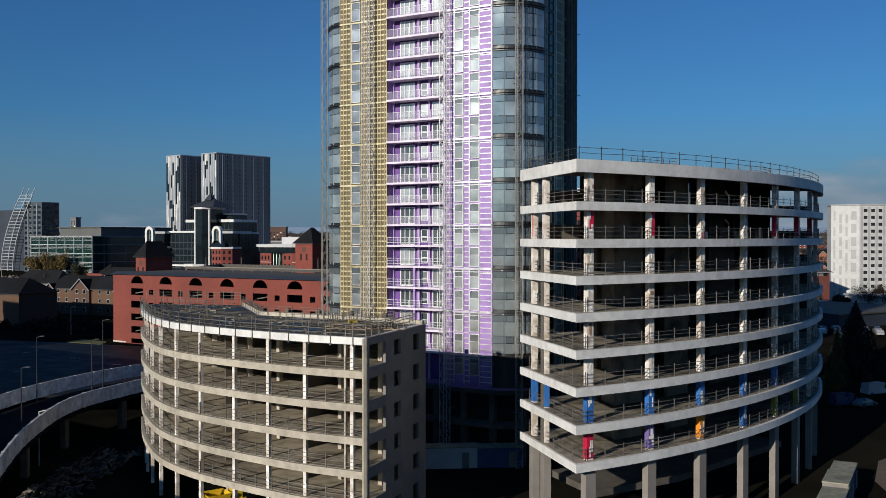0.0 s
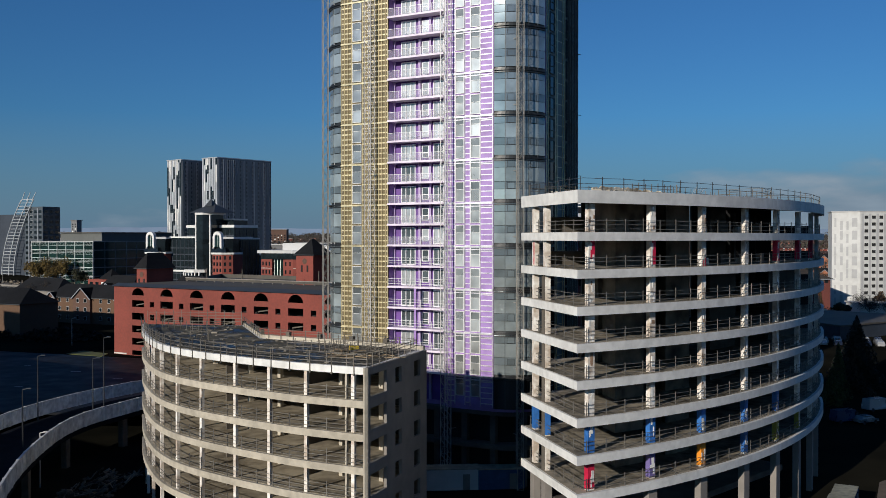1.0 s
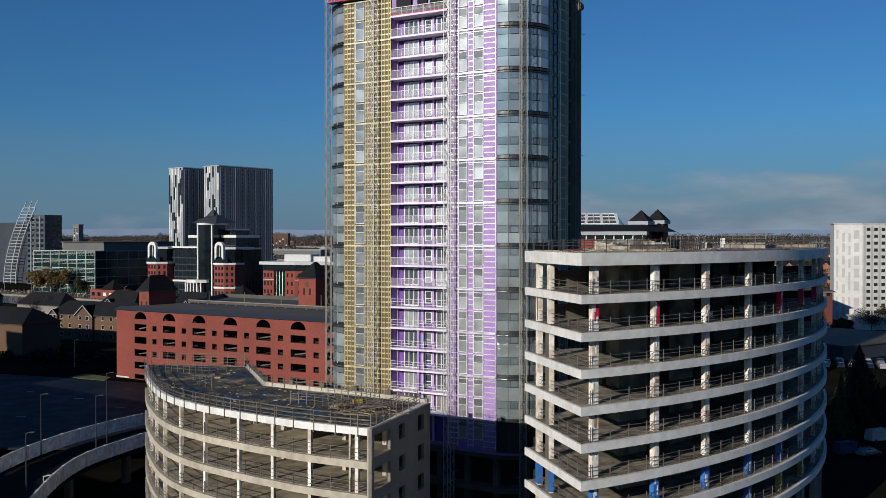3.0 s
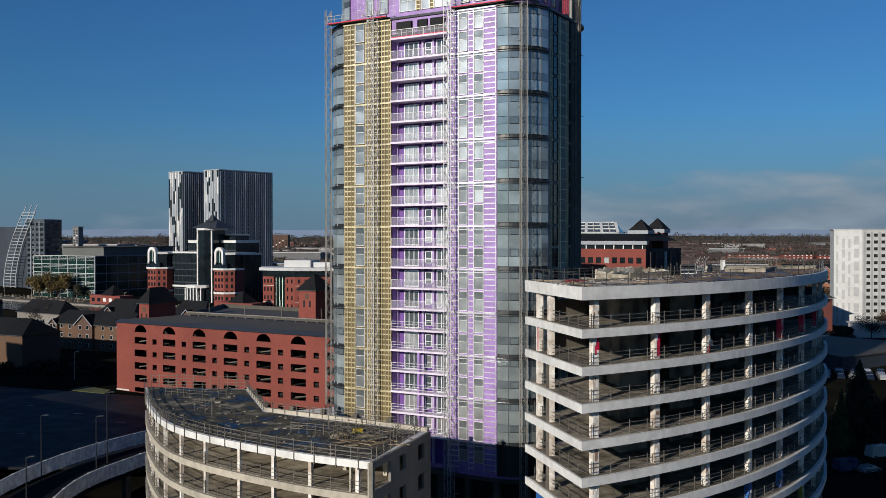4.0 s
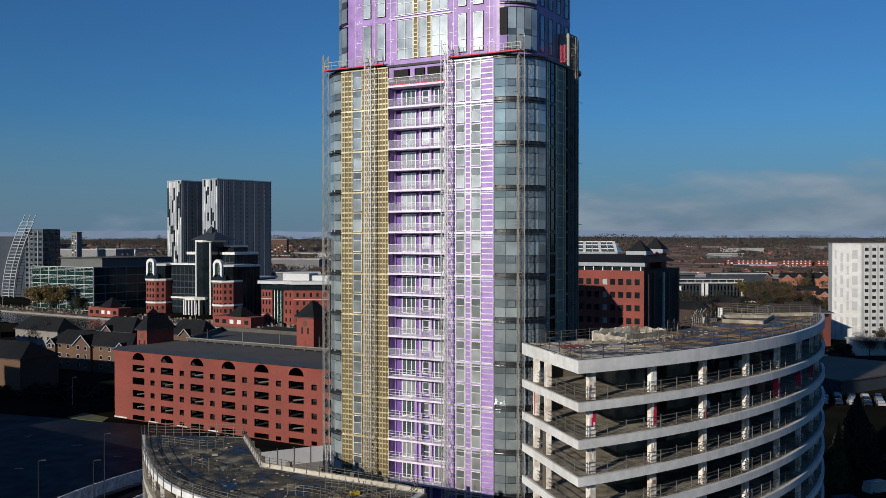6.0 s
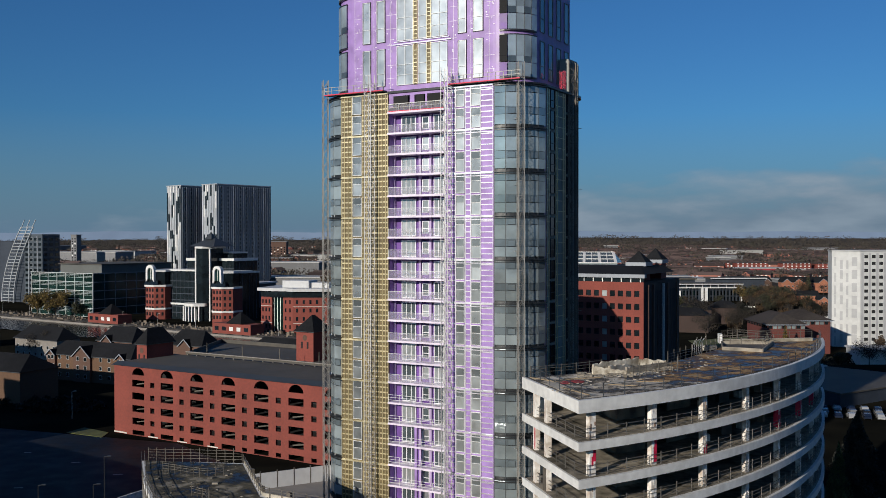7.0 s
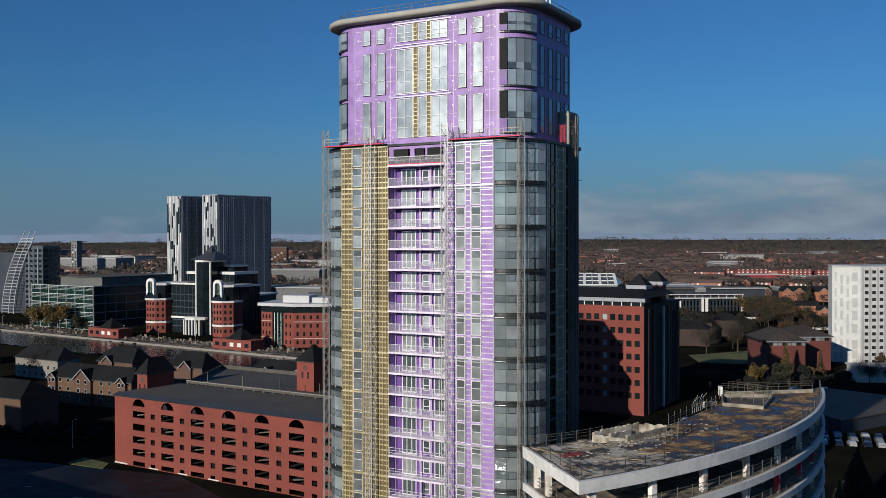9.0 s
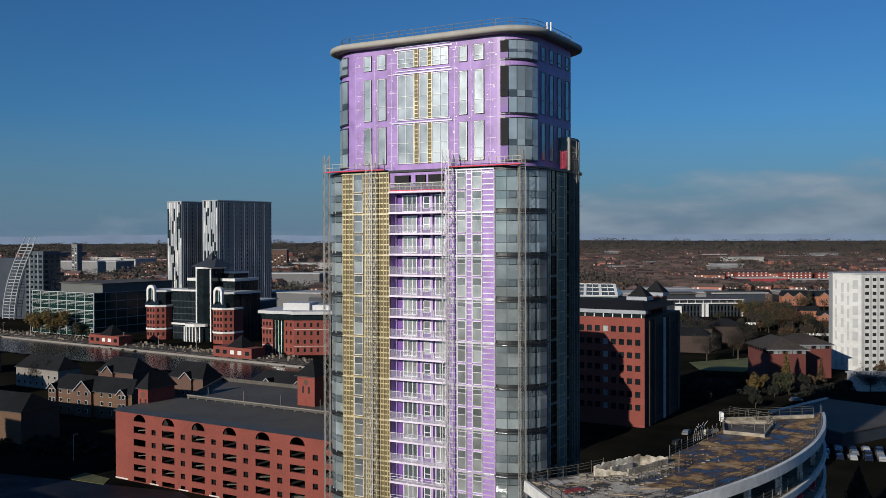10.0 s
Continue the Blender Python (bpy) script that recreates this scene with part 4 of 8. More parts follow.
add_box(bm, 15.78, 22.9, 0.0, 0.3, 10.2, DECK - 0.4)
part("membrane_panel", bm, PURPLE, tower, "purple membrane behind white rails")
z = 10.5
while z < DECK - 0.6:
    for lo, hi in ((21.1, 22.7), (18.78, 19.55), (15.9, 17.35)):
        piece("horizontal_rail", tower, WHITERAIL, (hi - lo, 0.05, 0.13), ((lo + hi) / 2, -0.025, z))
    z += STOREY / 4

# balconies in the recess
LILACPIER = mat("pale_lilac_pier", (0.40, 0.31, 0.50), 0.5, vary=0.2)
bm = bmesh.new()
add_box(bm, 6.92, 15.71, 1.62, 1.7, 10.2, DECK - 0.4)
part("recess_wall", bm, DARKPURPLE, tower, "purple membrane in the recess, shade put into its colour")
for x in (6.95, 11.05, 12.7, 15.65):
    bm = bmesh.new()
    add_box(bm, x - 0.16, x + 0.16, 1.3, 1.6, 10.2, DECK - 3.2)
    part("recess_pier", bm, LILACPIER, tower)
BALGLASS = bpy.data.materials.new("dusty_balustrade_glass")
BALGLASS.use_nodes = True
bg_shader = BALGLASS.node_tree.nodes["Principled BSDF"]
bg_shader.inputs["Base Color"].default_value = (0.62, 0.6, 0.66, 1)
bg_shader.inputs["Roughness"].default_value = 0.25
bg_shader.inputs["Alpha"].default_value = 0.13
WHITEFRAME = mat("white_door_frame", (0.8, 0.79, 0.8), 0.35, metal=0.3, vary=0.08, bump=0)
first = None
for i, z in enumerate(FLOORS):
    if z < 11.5:
        continue
    slab = piece("balcony_slab", tower, LILAC, (8.86, 1.9, 0.26), (11.31, 0.65, z - 0.2))
    bm = bmesh.new()
    for q in range(6):
        x = -4.3 + 8.6 * q / 5
        add_box(bm, x - 0.025, x + 0.025, -0.92, -0.87, 0.26, 1.3)
    for h in ((0.55, 0.9, 1.25) if i > 13 else (1.25,)):
        add_box(bm, -4.35, 4.35, -0.93, -0.87, h, h + 0.05)
    part("balustrade", bm, FRAME, slab, "pale metal balustrade")
    if i <= 13:
        for q in range(5):
            piece("glass_panel", slab, BALGLASS, (1.6, 0.02, 0.9), (-3.44 + 1.72 * q, -0.85, 0.3))
    if i > 15:
        piece("front_pier", tower, PURPLE, (0.34, 0.3, STOREY - 0.26), (11.25, -0.05, z + 0.06))
    if i > 0:
        if first is None:
            first = [window(tower, 9.2, z + 0.1, 2.3, 2.3, 1.6, GLASS, WHITEFRAME, (), (-0.17, 0.17), edge=0.13), window(tower, 11.9, z + 0.5, 1.1, 1.7, 1.6, GLASS, WHITEFRAME, (0.4,), edge=0.12), window(tower, 14.3, z + 0.1, 2.3, 2.3, 1.6, GLASS, WHITEFRAME, (), (-0.17, 0.17), edge=0.13)]
        else:
            for w, (x, dz) in zip(first, ((9.2, 0.1), (11.9, 0.5), (14.3, 0.1))):
                two = copy_part(w, pose(x, 1.6, z + dz))
                # some rooms have their blinds drawn
                if (i * 7 + int(x)) % 3 == 0 or i < 9:
                    for c in two.children:
                        c.data = box_mesh((c.dimensions.x, 0.04, c.dimensions.z), FRONTGLASS)
# three openings at the head of the recess, dark boxes for their shade
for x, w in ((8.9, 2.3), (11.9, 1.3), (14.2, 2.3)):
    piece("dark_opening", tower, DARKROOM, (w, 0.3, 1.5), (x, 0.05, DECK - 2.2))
bm = bmesh.new()
add_box(bm, 6.9, 15.74, 0.1, 0.4, DECK - 0.7, DECK - 0.35)
for x in (7.3, 10.6, 13.0, 15.6):
    add_box(bm, x - 0.35, x + 0.35, 0.1, 0.4, DECK - 2.3, DECK - 0.7)
part("lintel", bm, PURPLE, tower)


def corner_strip(centre, r, a0, a1, count, bar):
    """Flat panes round a curved corner, two storeys to a lift, with a dark fin between the lifts."""
    for n in range(count):
        a = radians(a0 + (a1 - a0) * (n + 0.5) / count)
        w = 2 * r * math.sin(radians(abs(a1 - a0)) / count / 2)
        x, y = centre[0] + r * math.cos(a), centre[1] + r * math.sin(a)
        turn = math.degrees(a) + 90
        i = 0
        while i + 1 < 21:
            zt, zb = FLOORS[i] + STOREY, FLOORS[i + 1]
            if zb < 9.9:
                zb = 10.0
            if zt - zb < 3:
                break
            h = zt - zb - 0.55
            for low, high, dark in ((0.0, 0.245, False), (0.255, 0.435, True), (0.445, 0.79, False), (0.80, 1.0, True)):
                piece("vent_pane" if dark else "glass_pane", tower, GLASSMID if dark else GLASSCOOL, (w - 0.07, 0.05, h * (high - low)), (x, y, zb + 0.3 + h * low), turn)
                if dark and n % 2 == 1:
                    vw, vh = w * 0.66, h * (high - low) * 0.9
                    piece("vent_light", tower, GLASSMID, (vw - 0.1, 0.13, vh - 0.1), (x, y, zb + 0.35 + h * low), turn)
                    piece("vent_surround", tower, DARKFRAME, (vw, 0.1, vh), (x, y, zb + 0.3 + h * low), turn)
            i += 2
    steps = count * 3
    for i in range(0, 21, 2):
        zz = FLOORS[i] + STOREY
        if zz < 12:
            break
        for dz, out, hgt in ((0.02, 0.3, 0.2), (-0.3, 0.24, 0.14)):
            bm = bmesh.new()
            arcs = [[(centre[0] + (r + o) * math.cos(radians(a0 + (a1 - a0) * q / steps)), centre[1] + (r + o) * math.sin(radians(a0 + (a1 - a0) * q / steps))) for q in range(steps + 1)] for o in (-0.2, out)]
            add_prism(bm, arcs[1] + arcs[0][::-1], zz + dz - hgt, zz + dz)
            part("spandrel_fin", bm, DARKFRAME, tower)
    for n in range(count + 1):
        a = radians(a0 + (a1 - a0) * n / count)
        x, y = centre[0] + r * math.cos(a), centre[1] + r * math.sin(a)
        piece("mullion", tower, bar, (0.08, 0.12, DECK - 10.4), (x, y, 10), math.degrees(a))
    bm = bmesh.new()
    inner = [(centre[0] + (r - 0.12) * math.cos(radians(a0 + (a1 - a0) * q / steps)), centre[1] + (r - 0.12) * math.sin(radians(a0 + (a1 - a0) * q / steps))) for q in range(steps + 1)]
    outer = [(centre[0] + (r - 0.22) * math.cos(radians(a0 + (a1 - a0) * q / steps)), centre[1] + (r - 0.22) * math.sin(radians(a0 + (a1 - a0) * q / steps))) for q in range(steps + 1)]
    add_prism(bm, inner + outer[::-1], 10, DECK - 0.4)
    part("glazing_backing", bm, DARKFRAME, tower)


corner_strip((0, 5.4), 5.42, 180, 261, 4, FRAME)
corner_strip((22.9, 5.1), 5.12, 271, 355, 5, ZINC)

# right flank: membrane, windows and battens in shade
for i, z in enumerate(FLOORS):
    if z < 10:
        continue
    for yy in (7.4, 13.0):
        if i == 0:
            proto["side%d" % yy] = window(tower, 27.8, z + 0.1, 1.5, STOREY - 0.3, yy, GLASSDARK, DARKFRAME, (0.4,), (), 90)
        else:
            copy_part(proto["side%d" % yy], pose(27.8, yy, z + 0.1, 0, 0, 90))
bm = bmesh.new()
add_box(bm, 27.6, 27.78, 5.6, 16.0, 10, DECK - 0.3)
FLANK = mat("dark_breather_sheet", (0.20, 0.215, 0.20), 0.6, vary=0.3, grain=0.6)
part("flank_panel", bm, FLANK, tower, "dark sheeting on the flank")
for y in (5.6, 6.3, 8.6, 9.2, 11.2, 11.9, 14.2, 15.0, 15.9):
    piece("flank_batten", tower, GOLDRAIL, (0.11, 0.12, DECK - 10.6), (27.83, y, 10.2))
z = 10.5
while z < DECK - 0.6:
    piece("flank_rail", tower, GOLDRAIL, (0.07, 1.0, 0.07), (27.8, 6.0, z))
    piece("flank_rail", tower, GOLDRAIL, (0.07, 3.5, 0.07), (27.8, 10.25, z))
    z += STOREY / 2
# far shaft that rises above the setback on the flank
bm = bmesh.new()
add_prism(bm, [(25.6, 12.5), (27.95, 12.8), (28.05, 15.5), (27.2, 18.5), (25.6, 19.5)], 10, 75.2)
part("flank_shaft", bm, FLANK, tower, "dark sheeted shaft on the flank")
for x, y in ((27.98, 12.9), (28.03, 13.9), (28.06, 14.8), (28.0, 15.7), (27.7, 16.7), (27.4, 17.7)):
    piece("shaft_fin", tower, DULLSTEEL, (0.14, 0.14, 64.8), (x, y, 10.2))

# the upper storeys
UP = [(71.45, 5.35), (77.5, 6.0), (84.5, 2.3)]
for k, (z, h) in enumerate(UP):
    bars = (0.33, 0.62) if k < 2 else (0.3,)
    for x, w in ((2.55, 1.35), (4.9, 1.4), (17.65, 1.3), (20.0, 1.5)):
        # larger dark frame behind each pale one stands for the reveal's shade
        window(tower, x, z + 0.15, w, h - 0.2, 1.3, FRONTGLASS, DARKFRAME, bars[:1])
        window(tower, x, z + 0.2, w - 0.12, h - 0.3, 1.27, FRONTGLASS, FRAME, bars[:1])
    window(tower, 8.8, z + 0.1, 2.6, h, 1.28, FRONTGLASS, FRAME, (0.26, 0.52), (0.0,))
    window(tower, 11.65, z + 0.1, 1.35, h, 1.28, FRONTGLASS, FRAME, (0.26, 0.52))
    window(tower, 14.2, z + 0.1, 2.5, h, 1.28, FRONTGLASS, FRAME, (0.26, 0.52), (0.0,))
    for x in (10.5, 12.6):
        bm = bmesh.new()
        add_box(bm, x - 0.32, x + 0.32, 1.2, 1.3, z + 0.05, z + h + 0.2)
        strip = part("insulation_strip", bm, GOLD, tower, "yellow insulation strip")
        for s in range(int(h / 0.55)):
            piece("strip_batten", strip, GOLDRAIL, (0.68, 0.08, 0.1), (x, 1.16, z + 0.2 + s * 0.55))
        for e in (-0.3, 0.3):
            piece("strip_edge", strip, GOLDRAIL, (0.08, 0.1, h + 0.15), (x + e, 1.148, z + 0.05))
    piece("band_rail", tower, WHITERAIL, (9.2, 0.14, 0.14), (11.4, 1.2, z + h + 0.25))
    piece("band_rail", tower, WHITERAIL, (8.6, 0.12, 0.1), (11.4, 1.2, z + h + 0.62))
    # curved glazed corners
    for centre, a0, a1, cnt in (((0.0, 5.4), 182, 258, 4), ((22.6, 5.4), 276, 352, 5)):
        r = 4.16
        for n in range(cnt):
            a = radians(a0 + (a1 - a0) * (n + 0.5) / cnt)
            w = 2 * r * math.sin(radians(a1 - a0) / cnt / 2)
            x, y = centre[0] + r * math.cos(a), centre[1] + r * math.sin(a)
            # first pane missing: dark fill stands for the shade in the open slot
            missing = a0 == 276 and n == 0
            piece("vent_pane", tower, DARKROOM if missing else (GLASS if n % 2 else GLASSCOOL), (w - 0.08, 0.06, h * 0.14), (x, y, z + 0.12 + h * 0.34), math.degrees(a) + 90)
            piece("glass_pane", tower, DARKROOM if missing else GLASSCOOL, (w - 0.08, 0.06, h * 0.5), (x, y, z + 0.14 + h * 0.48), math.degrees(a) + 90)
            piece("glass_pane", tower, DARKPURPLE if missing else GLASSCOOL, (w - 0.08, 0.06, h * 0.33), (x, y, z + 0.1), math.degrees(a) + 90)
        for dz in (-0.12, h + 0.05):
            bm = bmesh.new()
            p = [(centre[0] + (r + o) * math.cos(radians(a0 + (a1 - a0) * q / 8)), centre[1] + (r + o) * math.sin(radians(a0 + (a1 - a0) * q / 8))) for o, rng in ((0.07, range(9)), (-0.1, range(8, -1, -1))) for q in rng]
            add_prism(bm, p, z + dz, z + dz + 0.14)
            part("corner_rail", bm, DARKFRAME, tower)
    for y in (6.6, 9.4, 12.2, 15.0):
        window(tower, 26.68, z + 0.2, 1.5, h - 0.4, y, GLASSMID, MIDSTEEL, bars[:1], (), 90)

# rails on the roof
guard = thing("roof_guardrail", "thin steel guardrail round the tower roof", "guardrail", TW)
line = tower_outline(1.2, False)
line.append(line[0])
tot = length(line)
for i in range(44):
    x, y, h = along(line, tot * i / 44)
    piece("post", guard, DULLSTEEL, (0.06, 0.06, 1.1), (x, y, 88.64), h)
bm = bmesh.new()
for r in (0.6, 1.08):
    for a, b4 in zip(line, line[1:]):
        add_bar(bm, (*a, 88.64 + r), (*b4, 88.64 + r), 0.045)
part("rail", bm, DULLSTEEL, guard)
aerial = thing("roof_mast_pair", "short white roof masts beside the tower's edge", "mast", TW @ pose(27.0, 7.4, 88.65))
for x in (0, 0.5):
    piece("mast", aerial, WHITE, (0.16, 0.16, 1.3), (x, 0.2 * x, 0))


# mast climbers and hoists
def hoist_mast(x, y, z1, turn, material, label, size=0.9, z0=0.0, brace=0.05):
    m = thing("hoist_mast", label, "hoist mast", TW @ pose(x, y, z0, 0, 0, turn), "hoist masts on the tower")
    s = size / 2
    for cx in (-s, s):
        for cy in (-s, s):
            piece("mast_chord", m, material, (0.09, 0.09, z1 - z0), (cx, cy, 0))
    bm = bmesh.new()
    z = 0.0
    flip = 1
    while z < z1 - z0 - 0.9:
        for cy in (-s, s):
            add_bar(bm, (-s * flip, cy, z), (s * flip, cy, z + 0.95), brace)
            add_bar(bm, (-s, cy, z), (s, cy, z), brace)
        for cx in (-s, s):
            add_bar(bm, (cx, -s * flip, z), (cx, s * flip, z + 0.95), brace)
        z += 0.95
        flip = -flip
    tagged(part("mast_bracing", bm, material, m), kind="stuff")
    bm = bmesh.new()
    z = 7.0
    while z < z1 - z0 - 4:
        for cx in (-s, s):
            add_bar(bm, (cx, s, z), (cx * 1.6, s + 0.8, z), 0.06)
        z += 8.4
    part("wall_tie", bm, material, m)
    return m


hoist_mast(4.45, -1.0, 72.9, 0, STEEL, "galvanised lattice hoist mast fixed to the yellow battens", 1.0, 0.0, 0.04)
hoist_mast(16.45, -1.0, 72.9, 0, STEEL, "galvanised lattice hoist mast beside the balconies", 1.0, 0.0, 0.04)
hoist_mast(26.6, 0.15, 72.9, 40, MIDSTEEL, "dusty grey lattice hoist mast on the curved glazed corner", 0.75, 0.0, 0.035)
hoist_mast(-5.2, 2.0, 73.4, -40, MIDSTEEL, "dusty grey lattice hoist mast standing off the rounded corner", 0.75)
hoist_mast(28.4, 13.7, 74.6, 0, DULLSTEEL, "dark lattice hoist mast on the shaded flank", 0.8)


def platform(x0, x1, y, z, label):
    p = thing("work_platform", label, "work platform", TW @ pose(0, 0, z), "work platforms")
    bm = bmesh.new()
    add_box(bm, x0, x1, y - 1.1, y, 0, 0.1)
    part("platform_deck", bm, DULLSTEEL, p, "dark platform deck")
    bm = bmesh.new()
    add_box(bm, x0, x1, y - 1.16, y - 1.1, 0.02, 0.16)
    part("platform_edge", bm, RED, p, "red platform edge board")
    bm = bmesh.new()
    n = int((x1 - x0) / 1.1)
    for i in range(n + 1):
        x = x0 + (x1 - x0) * i / n
        add_box(bm, x - 0.03, x + 0.03, y - 1.1, y - 1.04, 0.14, 1.1)
    for r in (0.6, 1.08):
        add_box(bm, x0, x1, y - 1.1, y - 1.05, r, r + 0.06)
    part("platform_rail", bm, MIDSTEEL, p)
    return p


platform(-3.2, 6.6, 0.2, DECK + 0.02, "red-edged work platform at the tower's setback")
platform(16.6, 27.0, 0.2, DECK + 0.02, "red-edged work platform at the tower's setback")
platform(7.0, 15.7, 0.9, DECK - 2.85, "red work platform across the head of the balcony recess")
cage = thing("hoist_cage", "small red lattice hoist cage at the tower's setback", "hoist cage", TW @ pose(28.2, 10.2, DECK + 0.1))
for cx in (-0.3, 0.3):
    for cy in (-0.3, 0.3):
        piece("cage_post", cage, RED, (0.06, 0.06, 2.4), (cx, cy, 0))
for q in range(4):
    for cy in (-0.3, 0.3):
        bm = bmesh.new()
        add_bar(bm, (-0.3, cy, q * 0.6), (0.3, cy, q * 0.6 + 0.6), 0.05)
        part("cage_brace", bm, RED, cage)
    for cx in (-0.3, 0.3):
        bm = bmesh.new()
        add_bar(bm, (cx, -0.3, q * 0.6 + 0.6), (cx, 0.3, q * 0.6), 0.05)
        part("cage_brace", bm, RED, cage)
# pale jointing tape on the upper membrane
for z in (72.6, 74.4, 77.15, 79.4, 81.3, 83.8, 85.4, 86.7):
    for lo, hi in ((0.6, 1.6), (5.8, 7.3), (15.7, 16.8), (21.0, 22.4)):
        piece("joint_tape", tower, LILAC, (hi - lo, 0.02, 0.05), ((lo + hi) / 2, 1.29, z))
for x in (0.5, 3.7, 6.4, 16.3, 18.8, 21.6):
    piece("joint_tape", tower, LILAC, (0.05, 0.02, 15.2), (x, 1.288, 70.9))

# short torn ends of tape and clips over the membrane
rnd = random.Random(12)
for i in range(90):
    x = rnd.choice((0.9, 1.4, 3.75, 6.1, 6.7, 16.4, 18.85, 21.4, 22.2)) + rnd.uniform(-0.3, 0.3)
    z = rnd.uniform(71.2, 87.2)
    piece("tape_end", tower, rnd.choice((LILAC, LILAC, WHITERAIL)), rnd.choice(((0.3, 0.03, 0.06), (0.06, 0.03, 0.3), (0.18, 0.03, 0.14))), (x, 1.285, z))


# ---- red brick multi-storey car park ----
RP = pose(-78, 226.5, 4.3, 0, 0, -32)
carpark = thing("brick_car_park", "long red brick car park with arched top openings and dark slots", "building", RP)
PL, PD, PE = 78.0, 19.0, 16.2
BAYS = [7.4 + 9.66 * i for i in range(8)]
SLITS = [12.2 + 9.66 * i for i in range(7)]
ROWS_Z = [0.12, 2.55, 5.5, 8.47, 11.45]
holes = []
for c in BAYS:
    holes += [(c - 2.05, c + 2.05, z, z + (1.6 if z > 1 else 1.1)) for z in ROWS_Z]
for c in SLITS:
    holes += [(c - 0.7, c + 0.7, z + 0.12, z + (1.35 if z > 1 else 1.0)) for z in ROWS_Z]


def wall_with_holes(bm, x0, x1, z0, z1, gaps, y0, y1):
    """Solid wall cells round rectangular openings."""
    ex = sorted({x0, x1, *[h[0] for h in gaps], *[h[1] for h in gaps]})
    ez = sorted({z0, z1, *[h[2] for h in gaps], *[h[3] for h in gaps]})
    for a, b4 in zip(ex, ex[1:]):
        start = None
        for c, d in zip(ez, ez[1:]):
            hole = any(h[0] <= (a + b4) / 2 <= h[1] and h[2] <= (c + d) / 2 <= h[3] for h in gaps)
            if hole:
                if start is not None:
                    add_box(bm, a, b4, y0, y1, start, c)
                    start = None
            elif start is None:
                start = c
        if start is not None:
            add_box(bm, a, b4, y0, y1, start, z1)


bm = bmesh.new()
arch_z = 14.2
gaps = holes + [(c - 2.05, c + 2.05, arch_z, 16.05) for c in BAYS]
wall_with_holes(bm, -1.0, PL, 0, PE, gaps, 0, 0.5)
for c in BAYS:
    # brick filled in above the round arch
    n = 10
    arc = [(c + 2.05 * math.cos(math.pi * i / n), arch_z + 1.72 * math.sin(math.pi * i / n)) for i in range(n + 1)]
    for (xa, za), (xb, zb) in zip(arc, arc[1:]):
        v = [bm.verts.new((x, y, z)) for y in (0, 0.5) for x, z in ((xa, za), (xb, zb), (xb, 16.05), (xa, 16.05))]
        for f in ((0, 1, 2, 3), (7, 6, 5, 4), (0, 4, 5, 1)):
            bm.faces.new([v[i] for i in f])
part("front_wall", bm, BRICK, carpark, "red brick front wall with openings")
bm = bmesh.new()
add_box(bm, -1.0, -0.5, 0.5, PD, 0, PE)
add_box(bm, -1.0, PL, PD - 0.5, PD, 0, PE)
add_box(bm, PL - 0.5, PL, 0.5, PD, 0, PE)
part("side_wall", bm, BRICK, carpark)
# inner wall and decks are near-black in place of the rooms' shade
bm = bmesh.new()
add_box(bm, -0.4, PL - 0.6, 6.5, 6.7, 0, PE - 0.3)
part("inner_wall", bm, DARKROOM, carpark, "inner wall, room shade put into its colour")
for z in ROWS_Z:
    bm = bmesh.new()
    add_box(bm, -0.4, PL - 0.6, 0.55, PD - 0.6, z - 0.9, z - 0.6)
    part("parking_deck", bm, DARKROOM, carpark, "parking deck, room shade put into its colour")
for c in BAYS:
    for k, z in enumerate(ROWS_Z):
        if k and (c * 7 + k * 3) % 5 > 2:
            bm = bmesh.new()
            add_bar(bm, (c - 1.9, 1.2, z + 0.35), (c + 1.9, 1.2, z + 0.95), 0.12, 0.25)
            part("ramp_edge", bm, DULLSTEEL, carpark)
bm = bmesh.new()
add_box(bm, -1.06, 3.4, -0.07, 0, 0.1, 0.42)
for c in (12.4, 22.0, 31.7):
    add_box(bm, c - 1.6, c + 1.6, -0.07, 0, 0.1, 0.36)
part("plinth_band", bm, CONCRETE, carpark, "pale plinth band")
bm = bmesh.new()
v = [bm.verts.new(c) for c in ((-1.5, -0.5, PE), (PL + 0.5, -0.5, PE), (PL + 0.5, 1.6, PE + 0.7), (-1.5, 1.6, PE + 0.7), (-1.5, 1.6, PE), (PL + 0.5, 1.6, PE))]
for f in ((0, 1, 2, 3), (0, 3, 4), (1, 5, 2), (4, 3, 2, 5), (0, 4, 5, 1)):
    bm.faces.new([v[i] for i in f])
part("eaves_roof", bm, ZINC, carpark, "blue-grey sloping eaves")
bm = bmesh.new()
add_box(bm, -1.2, PL, 1.6, PD, PE - 0.1, PE + 0.5)
part("top_deck", bm, ROOFGREY, carpark, "grey flat roof")
bm = bmesh.new()
add_box(bm, 3, PL, PD - 0.2, PD + 0.1, PE + 0.75, PE + 1.3)
add_box(bm, 3, PL, PD - 0.1, PD + 0.1, PE - 0.1, PE + 0.25)
add_prism(bm, [(3, PD + 0.1), (PL, PD + 0.1), (PL, PD + 28), (-13, PD + 28)], PE - 0.2, PE + 0.1)
add_prism(bm, [(-13, PD + 28), (PL, PD + 28), (PL, PD + 28.4), (-13, PD + 28.4)], PE - 0.2, PE + 1.1)
add_prism(bm, [(2.8, PD + 0.1), (3.1, PD + 0.1), (-12.7, PD + 28), (-13, PD + 28)], PE - 0.2, PE + 1.1)
part("deck_parapet", bm, ROOFGREY, carpark, "stained concrete deck parapet")
